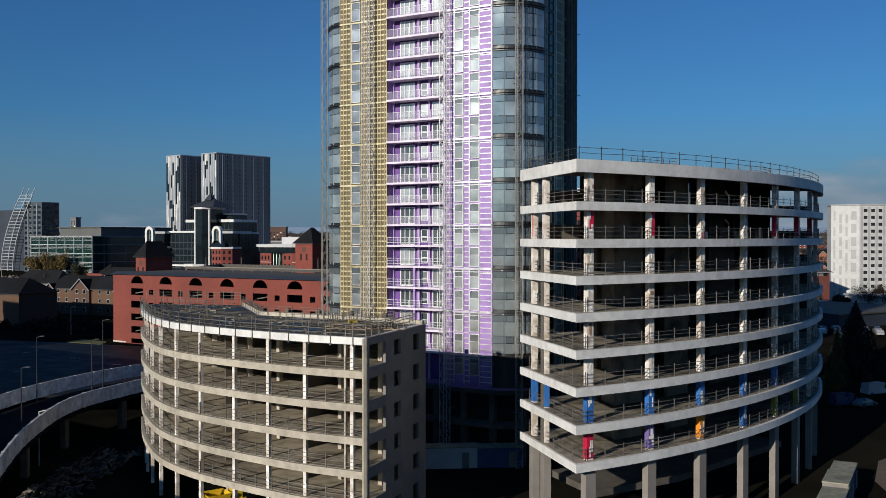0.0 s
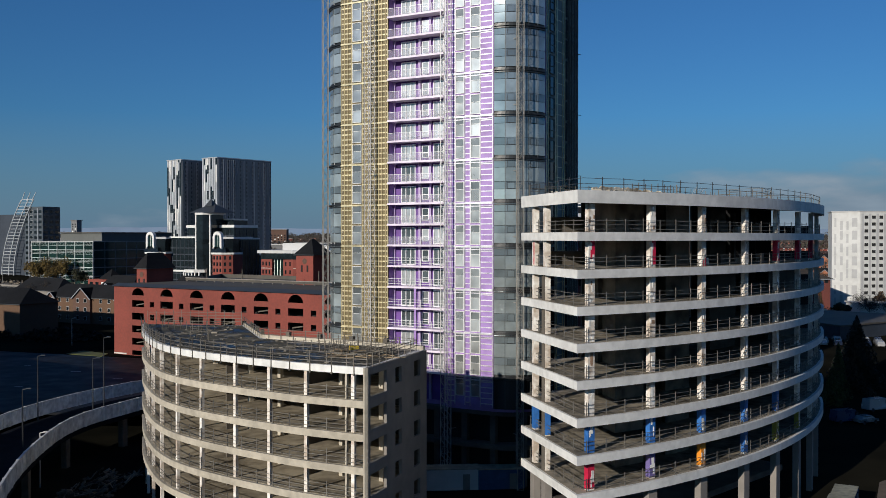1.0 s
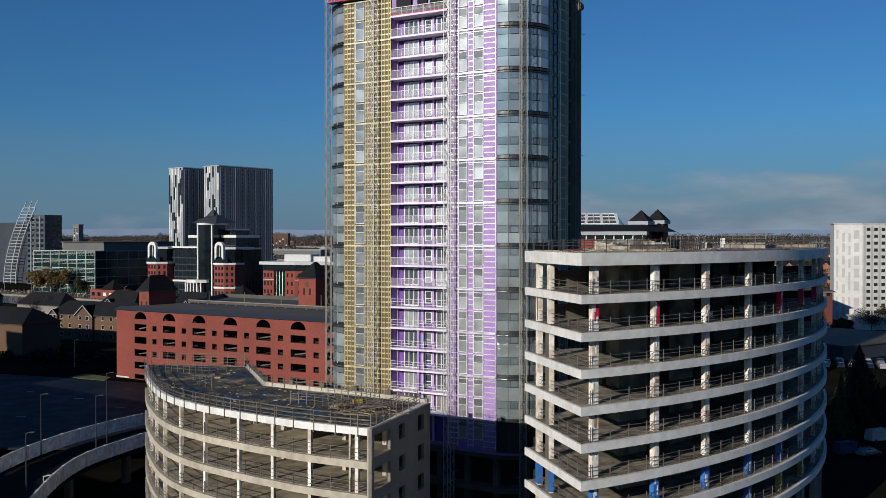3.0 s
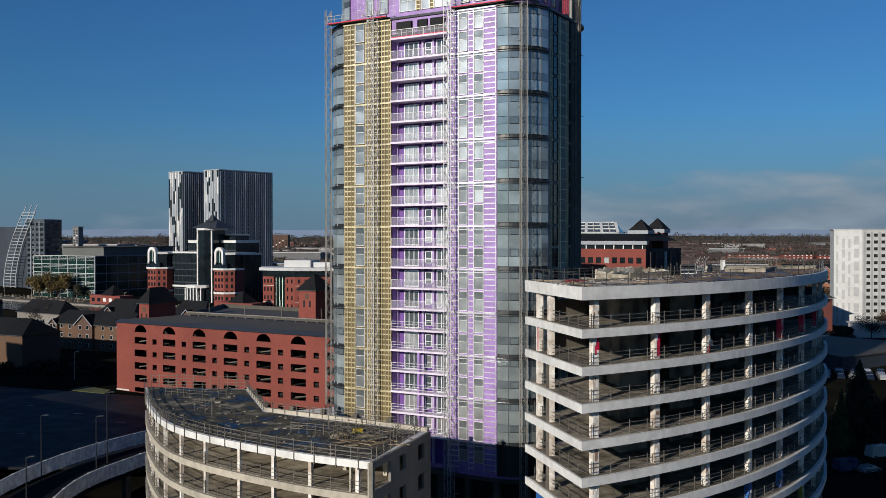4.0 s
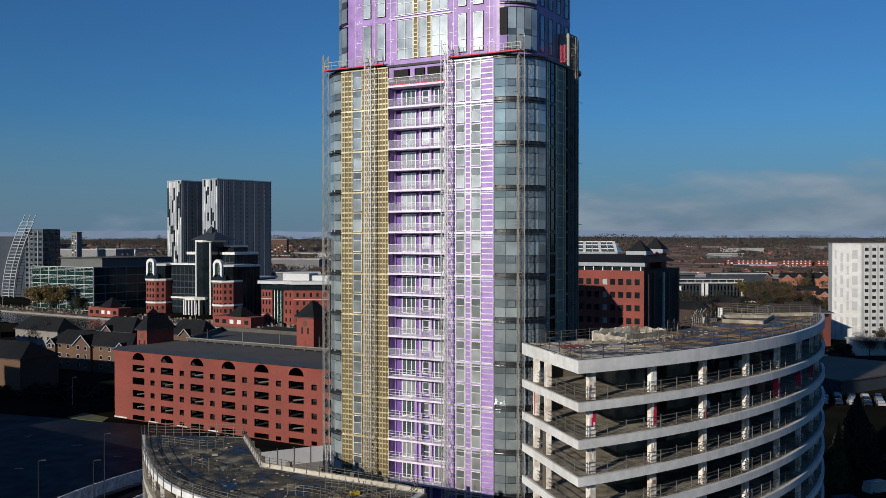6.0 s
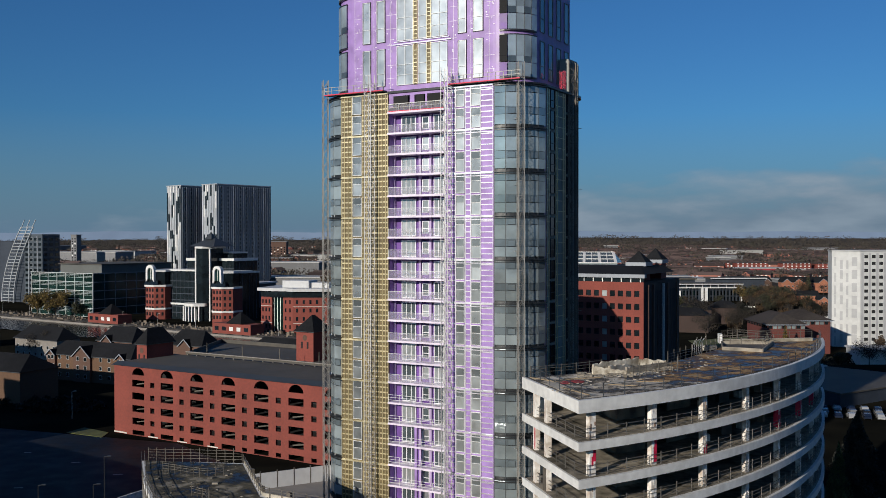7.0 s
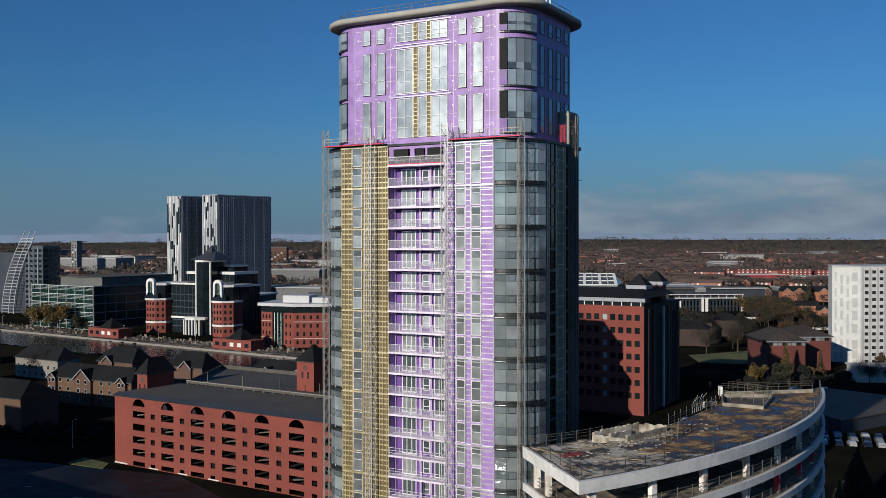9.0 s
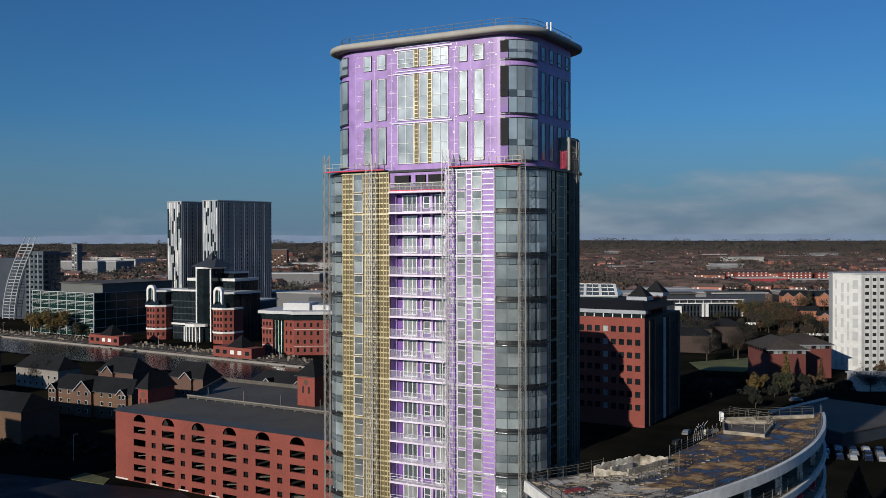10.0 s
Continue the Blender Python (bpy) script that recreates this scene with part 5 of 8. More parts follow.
for i in range(24):
    piece("parapet_post", carpark, GREYWALL, (0.25, 0.24, 0.5), (3.5 + i * 3.2, PD - 0.05, PE + 0.25))
bm = bmesh.new()
add_box(bm, 3, PL, PD - 0.28, PD + 0.18, PE + 1.3, PE + 1.48)
part("coping", bm, GREYWALL, carpark)
bm = bmesh.new()
add_prism(bm, [(3.2, PD + 0.3), (PL - 0.2, PD + 0.3), (PL - 0.2, PD + 27.8), (-12.8, PD + 27.8)], 0, PE - 0.2)
part("rear_wall", bm, BRICKDARK, carpark)
for x in (10, 22, 34, 46, 58):
    piece("deck_lamp_post", carpark, DULLSTEEL, (0.16, 0.16, 2.6), (x, PD + 0.35, PE + 1.3))


def turret(x, y, w, d, eave, apex, label):
    t = thing("stair_turret", label, "turret", RP @ pose(x, y, 0))
    bm = bmesh.new()
    add_box(bm, -w / 2, w / 2, -d / 2, d / 2, 0, eave)
    part("wall", bm, BRICK, t, "red brick wall")
    bm = bmesh.new()
    add_hip(bm, -w / 2, w / 2, -d / 2, d / 2, eave, apex, 1.0, 0.5)
    part("roof", bm, SLATE, t, "dark pyramid roof")
    bm = bmesh.new()
    add_box(bm, -w / 2 - 0.55, w / 2 + 0.55, -d / 2 - 0.55, d / 2 + 0.55, eave - 0.15, eave)
    part("eaves", bm, ZINC, t)
    for dx in (-0.9, 0.9):
        piece("window", t, DARKROOM, (0.5, 0.1, 1.6), (dx, -d / 2 - 0.02, eave - 4.2))
    bm = bmesh.new()
    bmesh.ops.create_circle(bm, cap_ends=True, radius=0.7, segments=20, matrix=pose(0, -d / 2 - 0.03, eave - 1.6, 90, 0, 0))
    part("roundel", bm, BRICKDARK, t)
    return t


turret(34.6, 31.0, 5.4, 6.5, 23.6, 27.4, "red brick stair turret with dark pyramid roof beside a car park")
turret(-1.6, 13.0, 3.6, 8.5, 20.2, 24.0, "shaded brick stair turret with dark pyramid roof")

# ---- ramp with panelled barriers ----
NEAR = smooth_line([(-38, 78), (-42.2, 88), (-45.3, 97.6), (-48.7, 110.7), (-51.1, 125.7), (-50.9, 134.9), (-48.7, 142.6), (-46.5, 149), (-42, 158)])
FAR = smooth_line([(-52, 92), (-57.0, 106), (-60.2, 120), (-60.6, 130.8), (-59.6, 139.4), (-57.7, 147.3), (-54.0, 156.8), (-50, 164), (-46, 170)])
BARRIER = mat("streaked_white_barrier", (0.70, 0.69, 0.66), 0.8, vary=0.35, grain=1.2, stain=0.3)
ramp = thing("road_ramp", "curved elevated road ramp with pale panelled barriers", "ramp", Matrix(), kind="structure")
bm = bmesh.new()
add_prism(bm, NEAR + FAR[::-1], 4.5, 5.25)
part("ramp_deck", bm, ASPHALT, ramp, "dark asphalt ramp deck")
for line, z in ((NEAR, 5.2), (FAR, 5.7)):
    tot = length(line)
    n = int(tot / 4.0)
    for i in range(n):
        a, b4 = along(line, tot * i / n), along(line, tot * (i + 1) / n)
        bm = bmesh.new()
        add_bar(bm, (a[0], a[1], z + 1.0), (b4[0], b4[1], z + 1.0), 0.16, 1.9)
        part("barrier_panel", bm, BARRIER, ramp)
        for q in range(1, 6):
            r = along(line, tot * (i + q / 6) / n)
            piece("barrier_rib", ramp, BARRIER, (0.12, 0.3, 1.85), (r[0], r[1], z + 0.06), r[2])
        piece("barrier_post", ramp, PAINTED, (0.24, 0.36, 2.1), (a[0], a[1], z), a[2])
    bm = bmesh.new()
    pts = [along(line, tot * i / n) for i in range(n + 1)]
    for a, b4 in zip(pts, pts[1:]):
        add_bar(bm, (a[0], a[1], z + 2.02), (b4[0], b4[1], z + 2.02), 0.24, 0.12)
    part("barrier_coping", bm, PALEGREY, ramp)
# piers darkened to carry the shade under the ramp
for d in (8, 24, 40, 56, 70):
    x, y, h = along(NEAR, d)
    piece("pier", ramp, INNER, (1.2, 0.8, 4.5), (x - 1.5, y, 0), h)


def street_lamp(x, y, z, h, label, arm=0.0, material=None):
    s = thing("street_lamp", label, "street lamp", pose(x, y, z), "lamps along the ramp")
    bm = bmesh.new()
    add_cone(bm, 0, 0, 0, h, 0.10, 0.06, 8)
    part("pole", bm, material or DARKFRAME, s)
    bm = bmesh.new()
    add_bar(bm, (0, 0, h), (0.8 + arm, 0, h + 0.15), 0.08)
    part("arm", bm, material or DARKFRAME, s)
    bm = bmesh.new()
    add_box(bm, 0.5 + arm, 1.1 + arm, -0.14, 0.14, h + 0.08, h + 0.22)
    part("lamp_head", bm, material or DARKFRAME, s)
    return s


street_lamp(-51.8, 121.5, 0, 7.0, "grey steel street lamp beside the ramp", 0, STEEL)
street_lamp(-58.9, 137.5, 5.25, 9.6, "dark street lamp standing on the ramp")
street_lamp(-53.6, 149.5, 5.25, 11.0, "dark street lamp standing on the ramp")
street_lamp(-52.2, 141.0, 5.25, 8.8, "dark street lamp standing on the ramp")
street_lamp(-53.8, 121.0, 5.25, 7.4, "dark street lamp standing on the ramp")
street_lamp(-95.5, 243.6, 4.3, 7.0, "grey steel street lamp on a dark forecourt", 0, STEEL)
# white bay marks
for i, (x, y, l) in enumerate(((-76, 196, 2.0), (-64, 186, 1.8), (-79, 176, 1.6), (-90, 205, 1.4))):
    tagged(piece("bay_mark", None, PALEGREY, (l, 0.2, 0.02), (x, y, 4.362), 6), "worn white paint mark on asphalt", "road marking", "bay marks", "structure")


# ---- vehicles and site clutter ----
def car(x, y, z, turn, material, label, van=False):
    c = thing("van" if van else "car", label, "van" if van else "car", pose(x, y, z, 0, 0, turn), "parked vehicles")
    L, W = (5.4, 2.0) if van else (4.3, 1.78)
    prof = [(-L / 2, 0.35), (-L / 2, 0.9), (-L / 2 + 0.2, 2.25), (L / 2 - 1.5, 2.3), (L / 2 - 0.7, 1.25), (L / 2, 1.0), (L / 2, 0.35)] if van else [(-L / 2, 0.35), (-L / 2, 0.85), (-L / 2 + 0.35, 0.95), (-L / 2 + 0.8, 1.42), (0.55, 1.45), (1.15, 0.98), (L / 2 - 0.1, 0.82), (L / 2, 0.6), (L / 2, 0.35)]
    bm = bmesh.new()
    lo = [bm.verts.new((px, -W / 2 + (0.12 if pz > 1.1 else 0), pz)) for px, pz in prof]
    hi = [bm.verts.new((px, W / 2 - (0.12 if pz > 1.1 else 0), pz)) for px, pz in prof]
    for i in range(len(prof)):
        j = (i + 1) % len(prof)
        bm.faces.new((lo[i], lo[j], hi[j], hi[i]))
    bm.faces.new(lo[::-1])
    bm.faces.new(hi)
    part("body", bm, material, c)
    bm = bmesh.new()
    if van:
        add_box(bm, L / 2 - 1.55, L / 2 - 0.95, -W / 2 - 0.005, W / 2 + 0.005, 1.3, 1.95)
    else:
        add_box(bm, -L / 2 + 0.85, 0.6, -W / 2 + 0.08, W / 2 - 0.08, 0.98, 1.38)
    part("side_window", bm, GLASSDARK, c)
    for wx in (-L / 2 + 0.85, L / 2 - 0.85):
        for wy in (-W / 2 + 0.05, W / 2 - 0.05):
            bm = bmesh.new()
            bmesh.ops.create_cone(bm, cap_ends=True, segments=14, radius1=0.33, radius2=0.33, depth=0.22, matrix=pose(wx, wy, 0.33, 90, 0, 0))
            part("wheel", bm, TYRE, c)
    return c


CARPAINT = [mat("car_paint_%s" % n, c, 0.25, metal=0.3, vary=0.05, bump=0) for n, c in (("white", (0.4, 0.4, 0.4)), ("silver", (0.2, 0.205, 0.21)), ("blue", (0.014, 0.022, 0.045)), ("black", (0.02, 0.02, 0.022)), ("red", (0.3, 0.02, 0.02)))]
VANBLUE = mat("van_blue_paint", (0.018, 0.035, 0.085), 0.3, metal=0.2, vary=0.05, bump=0)
car(79, 173, 0.6, 20, CARPAINT[0], "white panel van parked behind the site", True)
car(70, 165, 0.0, 15, VANBLUE, "blue panel van parked behind the site", True)
car(73, 164, 0.0, 25, CARPAINT[1], "silver car parked behind the site")
car(75, 158, 0, 80, CARPAINT[3], "black car parked behind the site")
rnd = random.Random(21)
for r in range(3):
    for i in range(7):
        car(98 + i * 3.3 + r * 2 + rnd.uniform(-0.3, 0.3), 245 + r * 4.9 - i * 0.8, 4.32, 75 + rnd.uniform(-4, 4), CARPAINT[(i * 2 + r) % 4], ("white", "silver", "dark blue", "black")[(i * 2 + r) % 4] + " car standing in a car park row")
for x, y, turn, k in ((122, 330, 10, 1), (118, 316, 80, 0), (52, 240, 20, 0), (64, 262, 60, 3), (70, 275, 60, 1)):
    car(x, y, ground_height(x, y) + 0.02, turn, CARPAINT[k], ("white", "silver", "dark blue", "black")[k] + " car parked beside the road")


def site_hut(x, y, z, turn, material, label, l=6.0, w=2.5, h=2.6):
    s = thing("site_hut", label, "site hut", pose(x, y, z, 0, 0, turn), "site huts")
    bm = bmesh.new()
    add_box(bm, -l / 2, l / 2, -w / 2, w / 2, 0.1, h)
    part("hut_body", bm, material, s)
    bm = bmesh.new()
    add_box(bm, -l / 2 - 0.06, l / 2 + 0.06, -w / 2 - 0.06, w / 2 + 0.06, h, h + 0.12)
    part("hut_roof", bm, HUTROOF, s)
    for i in range(8):
        xx = -l / 2 + 0.3 + i * (l - 0.6) / 7
        piece("rib", s, material, (0.12, 0.06, h - 0.2), (xx, -w / 2 - 0.03, 0.1))
    piece("hut_door", s, GREYWALL, (0.9, 0.06, 2.0), (l / 4, -w / 2 - 0.07, 0.12))
    return s


HUTROOF = mat("stained_cream_hut_roof", (0.27, 0.26, 0.19), 0.7, vary=0.4, grain=1.5, stain=0.4)
HUTBLUE = mat("dark_blue_steel_sheet", (0.03, 0.07, 0.16), 0.5, vary=0.3)
site_hut(43.4, 104.0, 0, 62, GREYWALL, "pale flat-roofed site hut beside the office block", 6, 2.6, 3.0)
site_hut(40.4, 98.2, 0, 62, HUTBLUE, "blue steel container beside the office block", 6, 2.5, 2.6)
site_hut(46.4, 109.8, 0, 62, HUTBLUE, "blue steel container behind the pale hut", 6, 2.5, 2.6)
site_hut(1.0, 121.0, 0, 5, PALEGREY, "white site hut in deep shade below the tower", 7, 2.5, 2.7)
site_hut(7.2, 121.5, 0, 5, HUTBLUE, "blue site container in deep shade below the tower", 6, 2.5, 2.6)
bm = bmesh.new()
rnd = random.Random(5)
for i in range(260):
    x, y = rnd.uniform(-47, -40.5), rnd.uniform(104, 128)
    s = rnd.uniform(0.08, 0.4)
    add_bar(bm, (x - s * 2, y, rnd.uniform(0, 0.8)), (x + s * rnd.uniform(0.3, 2), y + s * rnd.uniform(-2, 2), rnd.uniform(0.1, 1.3)), s, s * rnd.uniform(0.2, 1))
SCRAP = mat("mixed_site_scrap", (0.12, 0.105, 0.085), 0.8, vary=0.7, grain=1.5, island=1.0)
tagged(part("site_scrap", bm, SCRAP), "heap of grey building scrap on dark ground", "rubble", kind="stuff")
digger = thing("yellow_dumper", "yellow site dumper beneath the low block", "site dumper", pose(-24.0, 100.5, 0, 0, 0, 35))
YELLOW = mat("yellow_machine_paint", (0.65, 0.42, 0.02), 0.45, vary=0.25)
bm = bmesh.new()
v = [bm.verts.new(c) for c in ((-0.9, -0.9, 1.0), (0.9, -0.9, 1.0), (0.9, 0.9, 1.0), (-0.9, 0.9, 1.0), (-1.4, -1.2, 2.3), (1.2, -1.2, 2.3), (1.2, 1.2, 2.3), (-1.4, 1.2, 2.3))]
for f in ((3, 2, 1, 0), (0, 1, 5, 4), (1, 2, 6, 5), (2, 3, 7, 6), (3, 0, 4, 7)):
    bm.faces.new([v[i] for i in f])
part("skip", bm, YELLOW, digger)
bm = bmesh.new()
add_box(bm, 0.9, 3.0, -0.8, 0.8, 0.7, 1.5)
add_box(bm, 1.6, 2.6, -0.7, 0.7, 1.5, 2.9)
part("chassis", bm, YELLOW, digger)
for wx in (-0.3, 2.3):
    for wy in (-1.1, 1.1):
        bm = bmesh.new()
        bmesh.ops.create_cone(bm, cap_ends=True, segments=16, radius1=0.7, radius2=0.7, depth=0.5, matrix=pose(wx, wy, 0.7, 90, 0, 0))
        part("wheel", bm, TYRE, digger)
# bare earth beside the huts: its sunlit patch is painted as a paler sheet
bm = bmesh.new()
BROWN = mat("bare_brown_earth", (0.13, 0.095, 0.065), 0.95, vary=0.3, grain=0.8)
add_prism(bm, [(49, 96), (60, 96), (75, 128), (66, 132), (57, 124), (52, 114)], 0.0, 0.06)
tagged(part("earth_patch", bm, BROWN), "bare brown earth at the edge of a building site, cut to its sunlit patch", "ground", kind="structure")
# terrace at the tower's foot, with a board hoarding along its far edge
terrace = thing("podium_terrace", "low concrete terrace at the foot of the tower", "terrace", Matrix())
bm = bmesh.new()
add_prism(bm, [(-34, 158), (-24, 139), (-17, 137), (-11, 152), (-18, 167)], 0, 8.4)
part("terrace_block", bm, GREYWALL, terrace)
hoard = thing("site_hoarding", "pale board hoarding with posts on a terrace", "hoarding", Matrix())
line = [(-33.6, 158.2), (-18.4, 166.4), (-14, 158)]
tot = length(line)
for i in range(9):
    a, b4 = along(line, tot * i / 9), along(line, tot * (i + 1) / 9)
    bm = bmesh.new()
    add_bar(bm, (a[0], a[1], 9.75), (b4[0], b4[1], 9.75), 0.1, 2.7)
    part("hoarding_panel", bm, PALEGREY, hoard)
    piece("hoarding_post", hoard, DULLSTEEL, (0.16, 0.16, 3.0), (a[0], a[1], 8.4), a[2])


# ---- houses and far buildings ----
def simple_window(parent, x, y, z, w, h, turn=0.0, pane=None, edge=FRAME):
    win = piece("window", parent, edge, (w, 0.12, h), (x, y, z), turn)
    piece("pane", win, pane or GLASSDARK, (w - 0.16, 0.06, h - 0.16), (0, -0.05, 0.08))
    return win


def house(x, y, z, turn, l, d, eave, ridge, wall, label, gables=(), rows=2, hip=0.6, cols=None, gable_wall=None):
    hs = thing("house", label, "house", pose(x, y, z, 0, 0, turn), "brick houses near the dock")
    bm = bmesh.new()
    add_box(bm, 0, l, 0, d, -1, eave)
    part("wall", bm, wall, hs)
    bm = bmesh.new()
    add_hip(bm, 0, l, 0, d, eave, ridge, hip, 0.5)
    part("roof", bm, SLATE, hs, "dark slate roof")
    bm = bmesh.new()
    add_box(bm, -0.5, l + 0.5, -0.56, -0.46, eave - 0.12, eave + 0.08)
    part("gutter", bm, ZINC, hs)
    for gx, gw in gables:
        bm = bmesh.new()
        top = eave + gw * 0.42
        v = [bm.verts.new(c) for c in ((gx - gw / 2, -0.9, 0), (gx + gw / 2, -0.9, 0), (gx + gw / 2, -0.9, eave), (gx, -0.9, top), (gx - gw / 2, -0.9, eave), (gx - gw / 2, 2, 0), (gx + gw / 2, 2, 0), (gx + gw / 2, 2, eave), (gx, 2, top), (gx - gw / 2, 2, eave))]
        for f in ((0, 1, 2, 3, 4), (9, 8, 7, 6, 5), (0, 4, 9, 5), (1, 6, 7, 2)):
            bm.faces.new([v[i] for i in f])
        part("gable_wall", bm, gable_wall or BRICKDARK, hs, "orange brick gable" if gable_wall else "brown brick gable")
        bm = bmesh.new()
        for s in (-1, 1):
            v = [bm.verts.new(c) for c in ((gx + s * (gw / 2 + 0.5), -1.4, eave - 0.4), (gx, -1.4, top + 0.08), (gx, 4.5, top + 0.08), (gx + s * (gw / 2 + 0.5), 4.5, eave - 0.4))]
            bm.faces.new(v if s > 0 else v[::-1])
        bmesh.ops.solidify(bm, geom=bm.faces[:], thickness=0.15)
        part("gable_roof", bm, SLATE, hs)
        bm = bmesh.new()
        for s in (-1, 1):
            add_bar(bm, (gx + s * (gw / 2 + 0.5), -1.45, eave - 0.4), (gx, -1.45, top + 0.1), 0.1, 0.28)
        part("bargeboard", bm, EAVE, hs, "pale bargeboard")
        for r in range(rows):
            for dx in (-gw * 0.22, gw * 0.22):
                simple_window(hs, gx + dx, -0.93, 1.2 + r * 2.8, 1.2, 1.3, 0, None, PALEGREY)
    n = cols or int(l / 3.4)
    for r in range(rows):
        for i in range(n):
            xx = (i + 0.5) * l / n
            if not any(abs(xx - gx) < gw / 2 + 0.6 for gx, gw in gables):
                simple_window(hs, xx, -0.03, 1.2 + r * 2.8, 1.15, 1.3, 0, None, PALEGREY)
    return hs


house(-131, 314, 4.3, -27, 37, 10.5, 8.3, 12.4, BUFF, "buff brick houses with dark slate roofs and a front gable", ((16.5, 7.5), (33.5, 3.6), (2.5, 3.6)), 3)
house(-156.5, 282.5, 4.3, -27, 44, 13, 9.2, 13.4, BUFF, "buff brick block of flats with a hipped slate roof", (), 0)
house(-168, 372, 4.3, -32, 26, 10, 7.5, 12.2, GREYWALL, "pale rendered house with a wide slate roof", (), 2)
house(-190, 345, 4.3, -30, 22, 10, 8, 13.0, BRICKDARK, "brown brick house with a steep dark roof", ((8, 6),), 2)
house(-127, 348, 4.3, -30, 18, 10, 9, 14.0, BRICKDARK, "brown brick house with a steep slate roof", ((6, 5),), 2)
house(-96, 330, 4.3, -30, 16, 9, 9.5, 14.5, BRICKDARK, "brown brick house with a steep slate roof", ((9, 5),), 2)
house(-66, 318, 4.3, -30, 40, 11, 9.0, 13.0, BRICKDARK, "long brown brick house with slate roof", ((9, 5), (22, 5)), 2)
house(-214, 408, 4.3, -20, 20, 10, 8, 13.5, BRICKDARK, "brown brick house with a steep slate roof", (), 2)


# darker copy of the pale band, with the side's shade in its colour
SIDEBAND = mat("shaded_grey_band", (0.22, 0.23, 0.24), 0.5, vary=0.2)


def banded_block(name, label, m, l, d, floors, fh, wall, glass, band, base=0.0, bays=8, category="office block", side=True, fin=0.12):
    """An office block of glazed storeys with a band and mullions at each floor."""
    o = thing(name, label, category, m)
    h = floors * fh
    bm = bmesh.new()
    add_box(bm, 0.2, l - 0.2, 0.2, d, -1 + base, h)
    part("wall", bm, glass, o)
    for f in range(floors + 1):
        bm = bmesh.new()
        add_box(bm, 0, l, -0.25, 0.2, base + f * fh - 0.2, base + f * fh + 0.15)
        part("floor_band", bm, band, o)
        if side:
            bm = bmesh.new()
            add_box(bm, l - 0.2, l + 0.12, 0.2, d, base + f * fh - 0.25, base + f * fh + 0.2)
            part("side_band", bm, SIDEBAND, o)
            for i in range(9):
                piece("side_mullion", o, SIDEBAND, (0.2, 0.25, fh), (l - 0.05, 0.4 + (d - 0.8) * i / 8, base + (f - 1) * fh if f else base))
    for i in range(bays + 1):
        piece("mullion", o, band, (0.3, 0.3, h - base), (0.15 + (l - 0.3) * i / bays, -0.05, base))
    for f in range(floors):
        for i in range(bays):
            w = (l - 0.3) / bays
            piece("pane", o, glass, (w - 0.4, 0.06, fh - 0.7), (0.15 + w * (i + 0.5), 0.12, base + f * fh + 0.3))
            for q in range(3):
                piece("sun_louvre", o, band, (w - 0.2, 0.25, fin), (0.15 + w * (i + 0.5), -0.22, base + f * fh + fh * (0.5 + 0.16 * q)))
    return o


gm = pose(-256, 590, 4.3, 0, 0, -33.7)
gb = banded_block("glass_office", "glass office with white sunshade louvres beside the dock", gm, 61, 62, 5, 5.1, CHARCOAL, GLASSTEAL, PALEGREY, 0, 7)
bm = bmesh.new()
add_box(bm, 21, 61, 6, 58, 25.5, 30.5)
part("roof_plant", bm, mat("matt_grey_plant_screen", (0.10, 0.105, 0.10), 0.7, vary=0.15), gb, "grey rooftop storey")
bm = bmesh.new()
add_box(bm, 20, 62, 5, 59, 30.5, 31.0)
part("roof_plate", bm, ROOFGREY, gb)
shed = thing("long_shed", "low white-roofed shed behind the glass office", "shed", pose(-190, 640, 4.3, 0, 0, -20))
bm = bmesh.new()
add_box(bm, 0, 70, 0, 30, 0, 16)
part("wall", bm, CHARCOAL, shed)
bm = bmesh.new()
add_box(bm, -1, 71, -1, 31, 16, 17)
part("roof", bm, PALEGREY, shed, "pale flat roof")

# dark apartment slab with a curved lattice screen
APT = mat("blue_grey_panel", (0.055, 0.068, 0.082), 0.5, vary=0.2, random_tint=0.3)
apt = thing("dockside_apartments", "dark dockside apartment tower with white curved lattice screen", "apartment block", pose(-298, 664, 4.3, 0, 0, -30))
bm = bmesh.new()
add_box(bm, 8, 27, 0, 14, 0, 49)
part("wall", bm, APT, apt)
bm = bmesh.new()
add_box(bm, -45, 8, 4, 18, 0, 44)
part("wing_wall", bm, CHARCOAL, apt)
for f in range(13):
    for i in range(4):
        simple_window(apt, 10.5 + i * 4.6, -0.05, 2 + f * 3.55, 3.0, 2.0, 0, GLASSDARK, PALEGREY if i == 1 else CHARCOAL)
    for i in range(3):
        simple_window(apt, 27.05, 2.5 + i * 4.5, 2 + f * 3.55, 3.0, 2.0, 90, GLASSDARK, CHARCOAL)
for i in (1, 3):
    piece("pale_pier", apt, EAVE, (0.9, 0.5, 47), (8.2 + i * 4.6, -0.2, 1))
bm = bmesh.new()
n = 24
for side in (0.0, 5.5, 11.0):
    prev = None
    for i in range(n + 1):
        t = i / n
        q = (-16 + side + 22 * t ** 1.9 + (2 if side else 0), -1.0, 54 * t)
        if prev:
            add_bar(bm, prev, q, 0.55)
        prev = q
for i in range(n + 1):
    t = i / n
    xx = -16 + 22 * t ** 1.9
    add_bar(bm, (xx, -1, 54 * t), (xx + 13, -1, 54 * t), 0.35)
for i in range(3):
    add_bar(bm, (6 + 5.5 * i, -1, 53), (9.5 + 6 * i, -1, 59), 0.4)
part("curved_lattice", bm, SILVER, apt, "white curved steel lattice")

